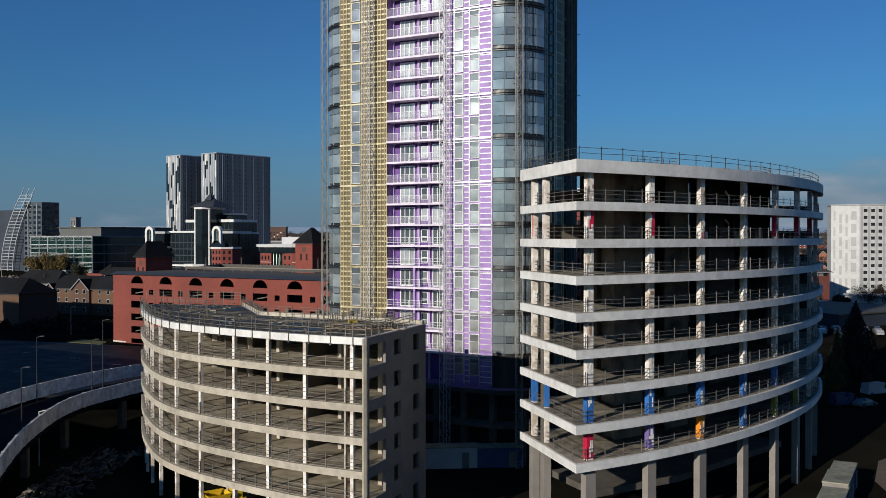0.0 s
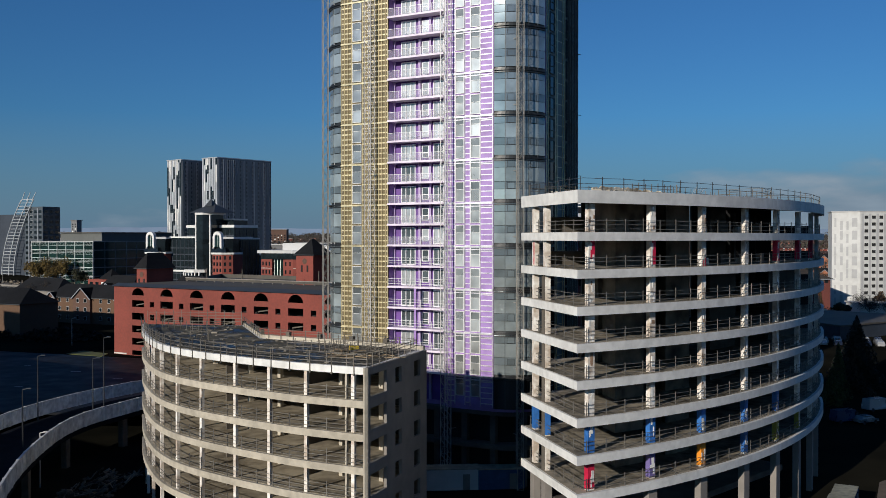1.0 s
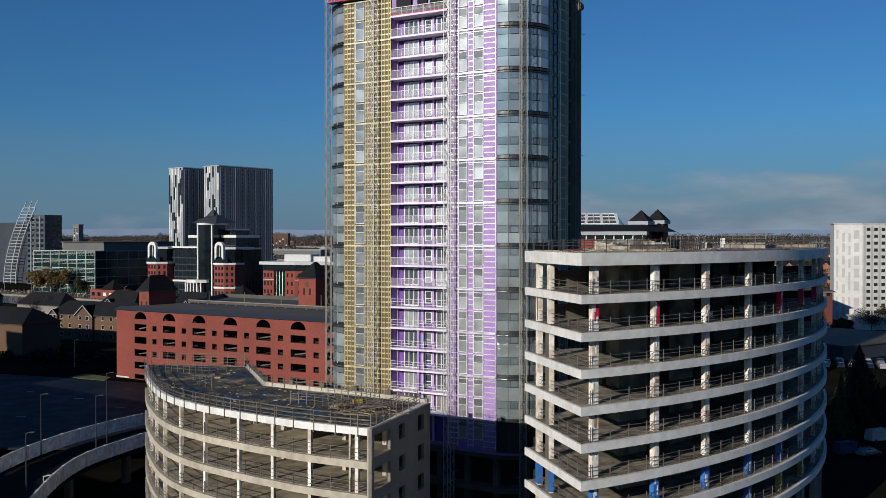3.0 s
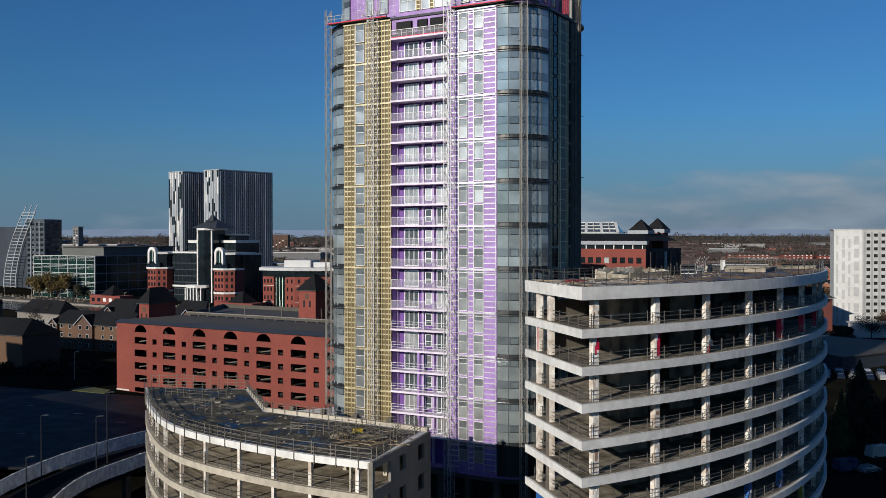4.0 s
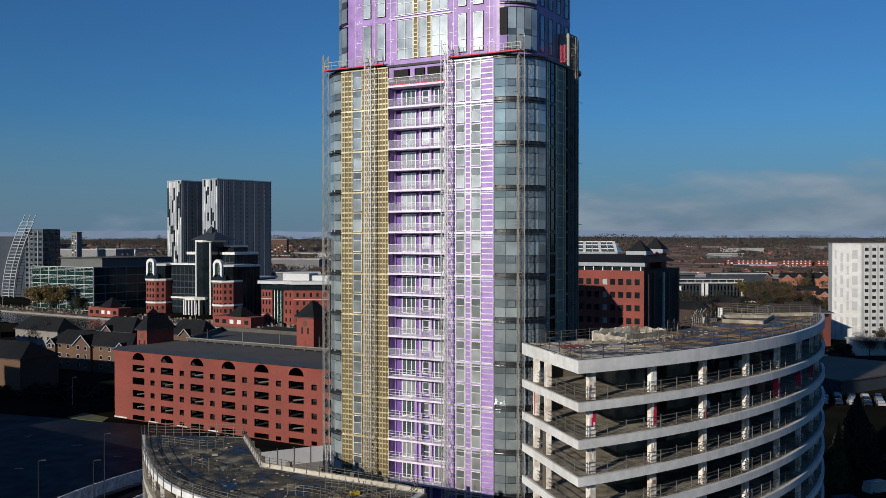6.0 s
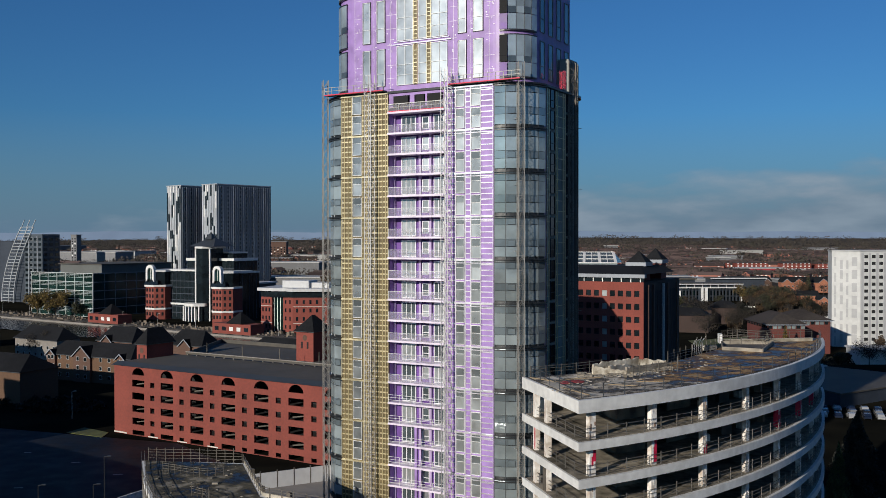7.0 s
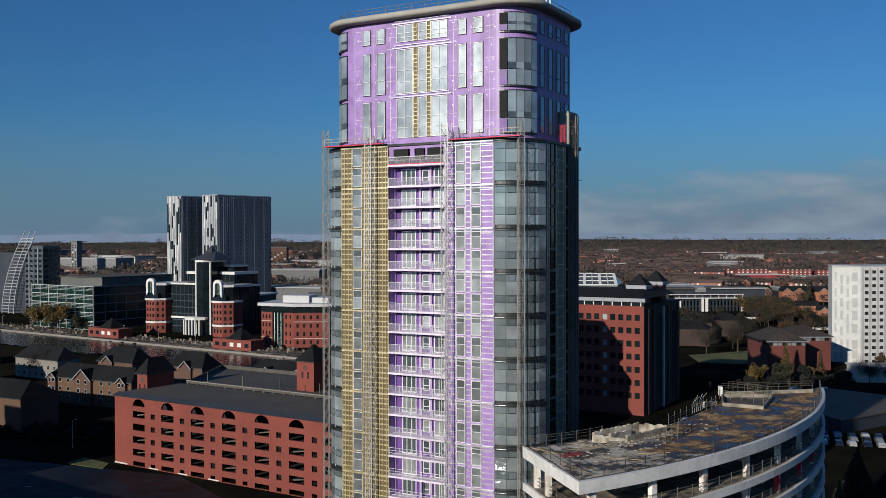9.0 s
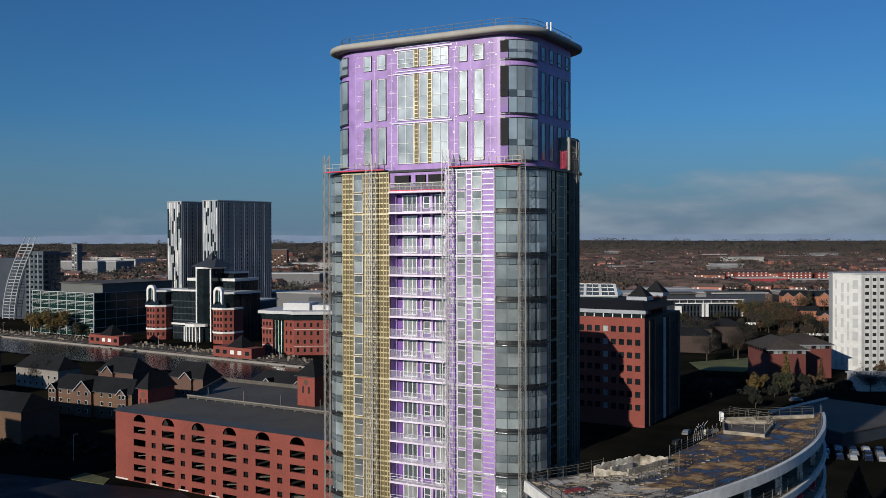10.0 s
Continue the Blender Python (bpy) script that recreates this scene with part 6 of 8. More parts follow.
TWIN = mat("blue_grey_slab_cladding", (0.155, 0.175, 0.2), 0.4, vary=0.15, random_tint=0.35)
# twin slab towers far behind
for cx, cy, ln, label in ((-159.8, 671.0, 49.0, "tall dark residential slab with a silver striped end wall"), (-190.6, 690.5, 46.0, "tall dark slab tower with a silver striped end wall")):
    t = thing("slab_tower", label, "tower block", pose(cx, cy, 4.3, 0, 0, 50.7), "twin slab towers")
    H = 84.2
    bm = bmesh.new()
    add_box(bm, 0, ln, 0, 17.4, -1, H)
    part("wall", bm, TWIN, t)
    for i in range(26):
        xx = 0.5 + (ln - 1) * (i + 0.5) / 26
        piece("dark_fin", t, SILVER if i % 5 == 2 else TWIN, (0.35, 0.4, H - 2), (xx, -0.15, 1))
        if i % 3 == 1:
            for f in range(27):
                piece("window", t, GLASSDARK, (0.8, 0.06, 1.7), (xx + 0.7, -0.03, 2 + f * 3.05))
    rnd = random.Random(int(ln))
    for i in range(9):
        y0 = 0.1 + 17.2 * i / 9
        z = 0.0
        while z < H:
            hh = rnd.choice((6.1, 9.2, 12.2))
            piece("end_panel", t, (SILVER, WHITE, GLASSDARK, SILVER)[rnd.randrange(4)], (0.3, 17.2 / 9 - 0.5, min(hh, H - z) - 0.1), (-0.1, y0 + 17.2 / 18, z))
            z += hh
    bm = bmesh.new()
    add_box(bm, -0.3, ln + 0.2, -0.3, 17.6, H, H + 0.6)
    part("roof_edge", bm, SILVER, t)

# brick, glass and white stepped office by the dock
vm = pose(-141, 537, 4.3, 0, 0, -28.5)
vg = thing("stepped_office", "stepped dockside office of red brick, dark glass and white cornices", "office block", vm)


def octa(cx, cy, w, d):
    c = w * 0.28
    return [(cx - w / 2, cy + d), (cx - w / 2, cy + c), (cx - w / 2 + c, cy), (cx + w / 2 - c, cy), (cx + w / 2, cy + c), (cx + w / 2, cy + d)]


for cx in (-25, 25):
    bm = bmesh.new()
    add_prism(bm, octa(cx, -9, 15, 12), -1, 18.6)
    bay = part("brick_bay", bm, BRICK, vg, "red brick bay")
    for z, o in ((5.6, 0.3), (18.6, 0.7)):
        bm = bmesh.new()
        add_prism(bm, octa(cx, -9 - o, 15 + 2 * o, 12), z, z + 1.0)
        part("cornice", bm, WHITE, vg, "white cornice")
    bm = bmesh.new()
    add_prism(bm, octa(cx, -7.5, 13, 20), 19.6, 27.0)
    part("glazed_storey", bm, GLASSDARK, vg)
    bm = bmesh.new()
    add_prism(bm, octa(cx, -8.0, 14.4, 20), 27.0, 28.2)
    part("cornice", bm, WHITE, vg)
    # white arched window frame
    bm = bmesh.new()
    n = 12
    outer = [(cx - 3.1, 21.4)] + [(cx - 3.1 * math.cos(math.pi * i / n), 28.0 + 3.1 * math.sin(math.pi * i / n)) for i in range(n + 1)] + [(cx + 3.1, 21.4)]
    inner = [(cx - 1.75, 22.8)] + [(cx - 1.75 * math.cos(math.pi * i / n), 27.7 + 1.75 * math.sin(math.pi * i / n)) for i in range(n + 1)] + [(cx + 1.75, 22.8)]
    for (a, b4), (c, d) in zip(zip(outer, outer[1:]), zip(inner, inner[1:])):
        v = [bm.verts.new((q[0], yy, q[1])) for yy in (-9.2, -7.2) for q in (a, b4, d, c)]
        for f in ((0, 1, 2, 3), (7, 6, 5, 4), (0, 4, 5, 1), (3, 2, 6, 7)):
            bm.faces.new([v[i] for i in f])
    part("arched_frame", bm, WHITE, vg, "white arched frame")
    bm = bmesh.new()
    add_prism(bm, [(cx - 1.7, -8.4), (cx + 1.7, -8.4), (cx + 1.7, -8.2), (cx - 1.7, -8.2)], 22.8, 28.9)
    part("arched_pane", bm, GLASSTEAL, vg)
    piece("glazing_bar", vg, WHITE, (0.2, 0.25, 6.4), (cx, -8.45, 22.8))
    # sloping dark glass below the arch
    bm = bmesh.new()
    v = [bm.verts.new(c) for c in ((cx - 5.6, -8.6, 19.62), (cx + 5.6, -8.6, 19.62), (cx + 4.4, -7.45, 22.6), (cx - 4.4, -7.45, 22.6))]
    bm.faces.new(v)
    part("sloping_glass", bm, GLASSDARK, vg)
    for i in range(5):
        piece("soldier_course", vg, BRICKDARK, (0.8, 0.12, 0.9), (cx - 2.4 + i * 1.2, -9.03, 4.3))
    for f in range(5):
        z = 2.2 + f * 3.4
        for i in range(3):
            piece("window", vg, GLASSDARK, (1.1, 0.14, 1.9), (cx - 2.2 + i * 2.2, -9.03, z))
        for i in range(2):
            a = (cx + 7.5 - 4.2 + 1.1 + i * 2.0, -9 + 1.1 + i * 2.0)
            piece("window", vg, GLASSDARK, (1.1, 0.14, 1.9), (a[0] + 0.03, a[1] - 0.03, z), 45)
        for i in range(2):
            a = (cx - 7.5 + 1.1 + i * 2.0, -9 + 4.2 - 1.1 - i * 2.0)
            piece("window", vg, GLASSDARK, (1.95, 0.14, 3.36), (a[0] - 0.03, a[1] - 0.03, z - 0.7), -45)
for x0, x1, y0, y1, z1 in ((-18, 18, 0, 20, 27.5), (18, 32, 2, 18, 26.8), (4, 24, 6, 26, 33.4), (-9, 2, 4, 20, 33.4), (9, 20, 10, 22, 37.6), (-32, -18, 2, 18, 27.2)):
    bm = bmesh.new()
    add_box(bm, x0, x1, y0, y1, -1, z1)
    part("dark_glass_wing", bm, GLASSDARK, vg)
    bm = bmesh.new()
    add_box(bm, x0 - 0.4, x1 + 0.4, y0 - 0.4, y1, z1, z1 + (1.5 if z1 == 33.4 else 0.9))
    part("cornice", bm, WHITE, vg)
    for k in range(int((x1 - x0) / 3)):
        piece("mullion", vg, CHARCOAL, (0.2, 0.2, z1 - 2), (x0 + 1.5 + 3 * k, y0 - 0.02, 1))
    for k in range(int((y1 - y0) / 3)):
        piece("mullion", vg, CHARCOAL, (0.2, 0.2, z1 - 2), (x1 + 0.02, y0 + 1.5 + 3 * k, 1))
    for f in range(1, int(z1 / 3.6)):
        piece("floor_band", vg, CHARCOAL, (x1 - x0, 0.16, 0.5), ((x0 + x1) / 2, y0 - 0.03, 3.6 * f))
bm = bmesh.new()
add_prism(bm, octa(8.6, -5, 10, 14), -1, 40.5)
part("glass_tower", bm, GLASSDARK, vg, "glazed centre tower")
bm = bmesh.new()
add_prism(bm, octa(8.8, -5.8, 12.6, 15), 40.5, 41.6)
part("cornice", bm, WHITE, vg)
for dx, dy in ((3.4, -2.2), (13.8, -2.2)):
    piece("white_column", vg, WHITE, (0.8, 0.8, 41.4), (dx, dy, -1))
bm = bmesh.new()
add_hip(bm, 1.5, 19.0, -5, 12, 41.6, 46.4, 0.75, 0.4)
part("pyramid_roof", bm, ZINC, vg, "dark pyramid roof")
bm = bmesh.new()
add_hip(bm, 7, 12, 1, 6, 45.6, 49.6, 0.9, 0.1)
part("roof_lantern", bm, ZINC, vg)
bm = bmesh.new()
add_prism(bm, octa(5.0, -9.5, 15, 8), 8.4, 10.0)
part("entrance_canopy", bm, WHITE, vg, "white entrance canopy")
for i in range(6):
    piece("canopy_column", vg, WHITE, (0.7, 0.7, 9.4), (-0.6 + i * 2.25, -8.5 + (0.8 if i in (0, 5) else 0), -1))
bm = bmesh.new()
add_box(bm, -18, 18, -1.0, 0, 8.4, 9.4)
part("cornice", bm, WHITE, vg)

# smaller brick office with a white roof
so = thing("brick_office", "red brick dockside office with blue glass centre and white roof", "office block", pose(-92, 473, 4.3, 0, 0, -14))
bm = bmesh.new()
add_prism(bm, [(0, 2.5), (7, 0), (7, 30), (0, 30)], -1, 17.0)
add_prism(bm, [(13.2, -0.5), (19.5, -3.0), (36, 2.0), (36, 30), (13.2, 30)], -1, 17.0)
part("brick_wall", bm, BRICK, so)
bm = bmesh.new()
add_box(bm, 6.8, 13.4, 1.5, 29, -1, 18)
part("glass_centre", bm, GLASSTEAL, so, "blue-green glazed centre")
for i in range(4):
    piece("mullion", so, FRAME, (0.18, 0.2, 18), (7.6 + i * 1.7, 1.4, 0))
bm = bmesh.new()
add_prism(bm, [(-0.3, 2.8), (7, 0.2), (19.5, -2.6), (36.2, 2.4), (36.2, 30), (-0.3, 30)], 17.0, 20.0)
part("attic_glazing", bm, GLASSDARK, so)
bm = bmesh.new()
add_prism(bm, [(-1.8, 1.8), (7, -1.2), (13, -0.6), (19.5, -4.2), (38, 1.2), (38, 31), (-1.8, 31)], 20.0, 21.5)
part("roof_edge", bm, PALEGREY, so, "pale roof edge")
bm = bmesh.new()
add_box(bm, 10, 24, 6, 18, 21.5, 25.0)
add_box(bm, 24, 34, 8, 18, 21.5, 24.0)
part("roof_plant", bm, PALEGREY, so, "pale grey roof plant housing")
for f in range(4):
    z = 1.6 + f * 4.1
    for i in range(3):
        t = (i + 0.6) / 3.4
        piece("window", so, GLASSDARK, (0.9, 0.14, 1.9), (7 * t, 2.5 - 2.5 * t - 0.04, z), -19.6)
    for i in range(2):
        t = (i + 0.6) / 2.3
        piece("window", so, GLASSDARK, (0.9, 0.14, 1.9), (13.2 + 6.3 * t, -0.5 - 2.5 * t - 0.04, z), -21.6)
    for i in range(5):
        t = (i + 0.6) / 5.3
        piece("window", so, GLASSDARK, (1.0, 0.14, 1.9), (19.5 + 16.5 * t, -3 + 5 * t - 0.04, z), 16.8)
for z in (4.4, 12.6):
    for a, b4 in (((19.5, -3.06, z), (36, 1.94, z)), ((0, 2.44, z), (7, -0.06, z))):
        bm = bmesh.new()
        add_bar(bm, a, b4, 0.1, 0.22)
        part("string_course", bm, CONCRETE, so)

# low waterside pavilions
for x, y, l in ((-196, 523, 26), (-113, 464, 26)):
    p = thing("quayside_pavilion", "low red brick quayside pavilion with a dark pyramid roof", "pavilion", pose(x, y, 4.3, 0, 0, -34), "quayside pavilions")
    bm = bmesh.new()
    add_box(bm, 0, l, 0, 9, -1, 5.0)
    part("wall", bm, BRICK, p)
    bm = bmesh.new()
    add_hip(bm, l * 0.4, l * 0.75, 0, 9, 5.2, 10.5, 0.95, 0.6)
    part("roof", bm, SLATE, p, "dark pyramid roof")
    for i in range(5):
        piece("window", p, WHITE if i in (2, 3) else GLASSDARK, (2.6, 0.12, 1.9), (3 + i * (l - 6) / 4, -0.04, 1.6))

# paved quay with planters, seats and bollards
bm = bmesh.new()
add_prism(bm, [(-300, 594.2), (-300, 612), (-60, 446), (-60, 427.2)], 4.0, 4.42)
PAVING = mat("pale_quay_paving", (0.075, 0.064, 0.052), 0.85, vary=0.6, grain=0.4, stain=0.05)
tagged(part("pavement", bm, PAVING), "pale brick paving along the quay", "pavement", kind="structure")
bm = bmesh.new()
rnd = random.Random(12)
for i in range(700):
    t = rnd.random()
    x = -290 + 228 * t
    y = 590 - 165 * (x + 290) / 240 + rnd.uniform(0, 15)
    s = rnd.uniform(0.12, 0.7)
    add_box(bm, x - s, x + s, y - s * 0.5, y + s * 0.5, 4.4, 4.42 + rnd.choice((0.3, 0.5, 0.8, 1.6)))
CLUTTER = mat("mixed_quay_furniture", (0.13, 0.105, 0.08), 0.8, vary=0.9, grain=0.6, island=1.6)
tagged(part("quay_furniture", bm, CLUTTER), "seats, planters and low walls strewn along the quay", "street furniture", kind="stuff")
for i in range(9):
    x = -270 + i * 24
    y = 594.5 - 165 * (x + 290) / 240
    street_lamp(x, y, 4.4, 6.5, "slim grey lamp post on the quay", 0, STEEL)

# ---- brick office, shaded by the unseen block behind the tower ----
rm = pose(43.5, 294.2, 4.3, 0, 0, -30.2)
rr = thing("tall_brick_office", "red brick office with square windows and slate roofs, partly shaded", "office block", rm)
RX0, RX1, RH = -12.0, 18.9, 32.9
bm = bmesh.new()
gaps = []
for f in range(7):
    for i in range(11):
        c = RX1 - 2.1 - i * 2.57
        gaps.append((c - 0.8, c + 0.8, 4.98 + f * 3.92, 6.78 + f * 3.92))
wall_with_holes(bm, RX0, RX1, -1, RH, gaps, 0, 0.5)
part("front_wall", bm, BRICK, rr, "red brick front wall with square windows")
# body darker than the front wall: its flank's shade is in the colour
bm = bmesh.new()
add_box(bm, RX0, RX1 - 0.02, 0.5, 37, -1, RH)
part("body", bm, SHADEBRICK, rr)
for i, g in enumerate(gaps):
    piece("window_pane", rr, GLASSPALE if i % 11 == 4 else GLASSDARK, (1.56, 0.08, 1.76), ((g[0] + g[1]) / 2, 0.32, g[2] + 0.02))
bm = bmesh.new()
add_box(bm, RX0, RX1, 0.1, 0.45, RH, RH + 1.3)
part("attic_glazing", bm, GLASSDARK, rr)
for i in range(10):
    piece("attic_mullion", rr, FRAME, (0.25, 0.12, 1.3), (RX1 - 1.0 - i * 3.0, 0.06, RH))
bm = bmesh.new()
add_box(bm, RX0, RX1 + 0.6, -0.9, 1.0, RH + 1.3, RH + 2.4)
part("roof_edge", bm, EAVE, rr, "pale metal roof edge")
bm = bmesh.new()
v = [bm.verts.new(c) for c in ((RX0, -0.9, RH + 2.4), (RX1 + 0.6, -0.9, RH + 2.4), (RX1 - 4, 9, RH + 4.6), (RX0, 9, RH + 4.6), (RX0, 30, RH + 4.6), (RX1 - 4, 30, RH + 4.6), (RX1 + 0.6, 30, RH + 2.4), (RX0, 30, RH + 2.4))]
for f in ((0, 1, 2, 3), (3, 2, 5, 4), (1, 6, 5, 2)):
    bm.faces.new([v[i] for i in f])
part("roof", bm, SLATE, rr, "dark slate roof")
for bx, by, w, e, a in ((12.4, 15.2, 5.4, 37.4, 40.6), (12.4, 32.0, 5.4, 37.9, 41.3)):
    bm = bmesh.new()
    add_box(bm, bx - w / 2, bx + w / 2, by - w / 2, by + w / 2, -1, e)
    part("stair_block", bm, BRICK, rr)
    bm = bmesh.new()
    add_box(bm, bx - w / 2 - 0.6, bx + w / 2 + 0.6, by - w / 2 - 0.6, by + w / 2 + 0.6, e, e + 1.2)
    part("roof_edge", bm, EAVE, rr)
    bm = bmesh.new()
    add_hip(bm, bx - w / 2, bx + w / 2, by - w / 2, by + w / 2, e + 1.2, a + 1.6, 1.0, 0.5)
    part("pyramid_roof", bm, SLATE, rr, "dark pyramid roof")
# dark strips added to deepen the shade on the flank
for k, yy in enumerate((2.0, 6.5, 11.5, 14.5, 16.8, 21.5, 26.5, 29.5, 31.8)):
    piece("flank_window", rr, DARKROOM, (0.12, 1.7, RH - 5), (RX1 + 0.02, yy, 2.0))
for yy in (4, 9, 19, 24, 34):
    piece("side_pier", rr, CONCRETE if yy == 19 else BRICKDARK, (0.5, 1.2, RH), (RX1 + 0.2, yy, -1))
# rooftop glasshouse
gh = thing("rooftop_glasshouse", "white framed glasshouse roof behind the brick office", "glasshouse", pose(34, 319, 0, 0, 0, -16))
bm = bmesh.new()
add_box(bm, 0, 24, 0, 16, 3, 39.5)
part("wall", bm, CHARCOAL, gh)
bm = bmesh.new()
add_box(bm, 2, 23, -0.3, 0, 37.0, 40.6)
part("white_panel", bm, WHITE, gh)
bm = bmesh.new()
v = [bm.verts.new(c) for c in ((0, 0, 42.3), (24, 0, 42.3), (22, 8, 45.7), (0, 8, 45.7), (0, 16, 42.3), (24, 16, 42.3))]
for f in ((0, 1, 2, 3), (3, 2, 5, 4), (1, 5, 2), (0, 3, 4)):
    bm.faces.new([v[i] for i in f])
part("glazed_roof", bm, GLASS, gh)
bm = bmesh.new()
add_box(bm, 0.1, 23.9, 0.1, 15.9, 39.5, 42.3)
part("clerestory", bm, GLASSCOOL, gh)
for i in range(10):
    bm = bmesh.new()
    add_bar(bm, (23.5 * i / 9, -0.1, 42.4), (21.8 * i / 9, 8, 45.8), 0.9 if i % 2 == 1 else 0.2, 0.25)
    part("roof_rib", bm, WHITE, gh)
for q in (0.0, 0.35, 0.7, 1.0):
    bm = bmesh.new()
    add_bar(bm, (0, 8 * q, 42.4 + 3.4 * q), (23.5 - 1.6 * q, 8 * q, 42.4 + 3.4 * q), 0.22, 0.2)
    part("roof_purlin", bm, WHITE, gh)
# unseen neighbouring block added and shaped to cast the brick office's shade
nb = thing("neighbour_block", "unseen stepped brick block behind the tower, shaped to shade the brick office", "building", pose(0, 0, 0, 0, 0, -36))
for outline in ([(-153.95, 3), (-153.95, 48.9), (-131.65, 48.9), (-125.45, 41.4), (-126.45, 40.8), (-126.45, 3)], [(-126.45, 3), (-126.45, 36.1), (-123.15, 32.2), (-123.75, 31.7), (-123.75, 3)], [(-123.75, 3), (-123.75, 23.0), (-120.45, 18.6), (-121.05, 18.2), (-121.05, 3)]):
    bm = bmesh.new()
    near, away = [[bm.verts.new((x, y, z)) for x, z in outline] for y in (192.6, 206.6)]
    for i in range(len(outline)):
        j = (i + 1) % len(outline)
        bm.faces.new((near[i], near[j], away[j], away[i]))
    bm.faces.new(near[::-1])
    bm.faces.new(away)
    part("wall", bm, BRICKDARK, nb)

# unseen slab added off to the left, to shade the parking area
slab = thing("neighbour_block", "unseen brown brick slab added to shade the parking area", "building", pose(0, 0, 0, 0, 0, -36))
bm = bmesh.new()
add_box(bm, -255.4, -204.4, 64, 76, 0, 30)
part("wall", bm, BRICKDARK, slab)
bm = bmesh.new()
add_box(bm, -255.7, -204.1, 63.7, 76.3, 30, 30.5)
part("coping", bm, CONCRETE, slab)
bm = bmesh.new()
add_box(bm, -204.1, -144.4, 64, 75, 0, 16.6)
part("wing_wall", bm, BRICKDARK, slab)
bm = bmesh.new()
add_box(bm, -204.1, -144.2, 63.8, 75.2, 16.6, 17.0)
part("wing_coping", bm, CONCRETE, slab)

# unseen rear wing added to shade the ground under the ramp
bm = bmesh.new()
add_box(bm, -140, -101, 36, 44, 0, 12)
part("rear_wing_wall", bm, BRICKDARK, slab)
bm = bmesh.new()
add_box(bm, -140.2, -100.8, 35.8, 44.2, 12, 12.4)
part("rear_wing_coping", bm, CONCRETE, slab)

# ---- white tower block ----
WX, WY = 193.3, 441.0
RENDERWHITE = mat("white_render", (0.50, 0.50, 0.485), 0.7, vary=0.12, grain=0.4, stain=0.08)
RENDERGREY = mat("grey_render_panel", (0.36, 0.36, 0.36), 0.7, vary=0.12, grain=0.4)
wtb = thing("white_tower_block", "white rendered tower block with rows of small dark windows", "tower block", pose(WX, WY, -0.9, 0, 0, 6))
WH = 45.0
wp = [(0, 0), (40, 0), (40, 22), (-4, 22), (-9, 9)]
bm = bmesh.new()
add_prism(bm, wp, -2, WH)
part("wall", bm, RENDERWHITE, wtb, "white rendered wall")
bm = bmesh.new()
add_prism(bm, [(-0.3, -0.3), (40.3, -0.3), (40.3, 22.3), (-4.2, 22.3), (-9.4, 9)], WH, WH + 0.5)
part("roof_edge", bm, RENDERGREY, wtb)
for f in range(14):
    for i in range(10):
        piece("window", wtb, DARKROOM, (1.75, 0.14, 1.45), (2.9 + i * 3.65, -0.06, 0.25 + f * 3.2))
for i in range(9):
    piece("grey_strip", wtb, RENDERGREY, (1.15, 0.06, WH - 1.4), (1.1 + i * 3.65, -0.02, 0.6))
rnd = random.Random(3)
for c, w in ((0.12, 0.9), (0.34, 1.3), (0.55, 1.0), (0.8, 2.4)):
    for f in range(7):
        t = c
        x, y = -9 * (1 - t), 9 * (1 - t)
        piece("grey_panel", wtb, RENDERGREY, (w, 0.06, 4.2), (x - 0.02, y - 0.02, 0.6 + f * 6.0 + rnd.choice((0, 1.5))), -45)

# ---- right-hand middle distance ----
pav = thing("hipped_brick_building", "red brick building with broad brown hipped roofs", "building", pose(138, 405, -1.0))
for x0, x1, y0, y1, e, a in ((0, 16, 0, 27, 14.5, 19.2), (12, 33, 15, 34, 14.9, 19.2)):
    bm = bmesh.new()
    add_box(bm, x0, x1, y0, y1, -1, e)
    part("wall", bm, BRICKSHADE, pav)
    for k in range(int((x1 - x0) / 2)):
        piece("window", pav, GLASSCOOL if k % 3 else GLASSDARK, (1.6, 0.1, 1.5), (x0 + 1.2 + k * 2, y0 - 0.03, e - 1.8))
    for k in range(int((y1 - y0) / 2.2)):
        piece("window", pav, GLASSDARK, (0.1, 1.6, 1.3), (x0 - 0.03, y0 + 1.4 + k * 2.2, e - 1.6))
    bm = bmesh.new()
    add_hip(bm, x0, x1, y0, y1, e, a, 0.9, 1.3)
    part("roof", bm, BROWNROOF, pav, "broad brown-grey hipped roof")
    bm = bmesh.new()
    add_box(bm, x0 - 1.35, x1 + 1.35, y0 - 1.42, y0 - 1.3, e - 0.25, e + 0.1)
    part("gutter", bm, EAVE, pav)

# dark-framed car deck with white end walls
via = thing("framed_deck_building", "dark framed building with white end walls under flat decks", "building", pose(162, 668, 4.3, 0, 0, 1))
bm = bmesh.new()
add_box(bm, 0.5, 48, 2.5, 18, -1, 12.0)
part("dark_body", bm, CHARCOAL, via)
bm = bmesh.new()
add_box(bm, -6, 49, -0.6, 20, 13.2, 14.0)
part("deck", bm, ROOFGREY, via, "flat grey deck roof")
bm = bmesh.new()
add_box(bm, -6, 49, -0.75, -0.6, 13.2, 13.7)
part("edge_beam", bm, PALEGREY, via)
bm = bmesh.new()
add_box(bm, 0.5, 49, 0.0, 0.5, 10.6, 11.2)
part("lower_beam", bm, WHITE, via, "white beam below the deck")
for x, w in ((2.6, 4.6), (20.2, 1.5), (23.0, 1.9), (48.2, 1.5)):
    piece("white_wall", via, WHITE, (w, 1.2, 11.8 if w < 4 else 9.8), (x, 0.6, -1))
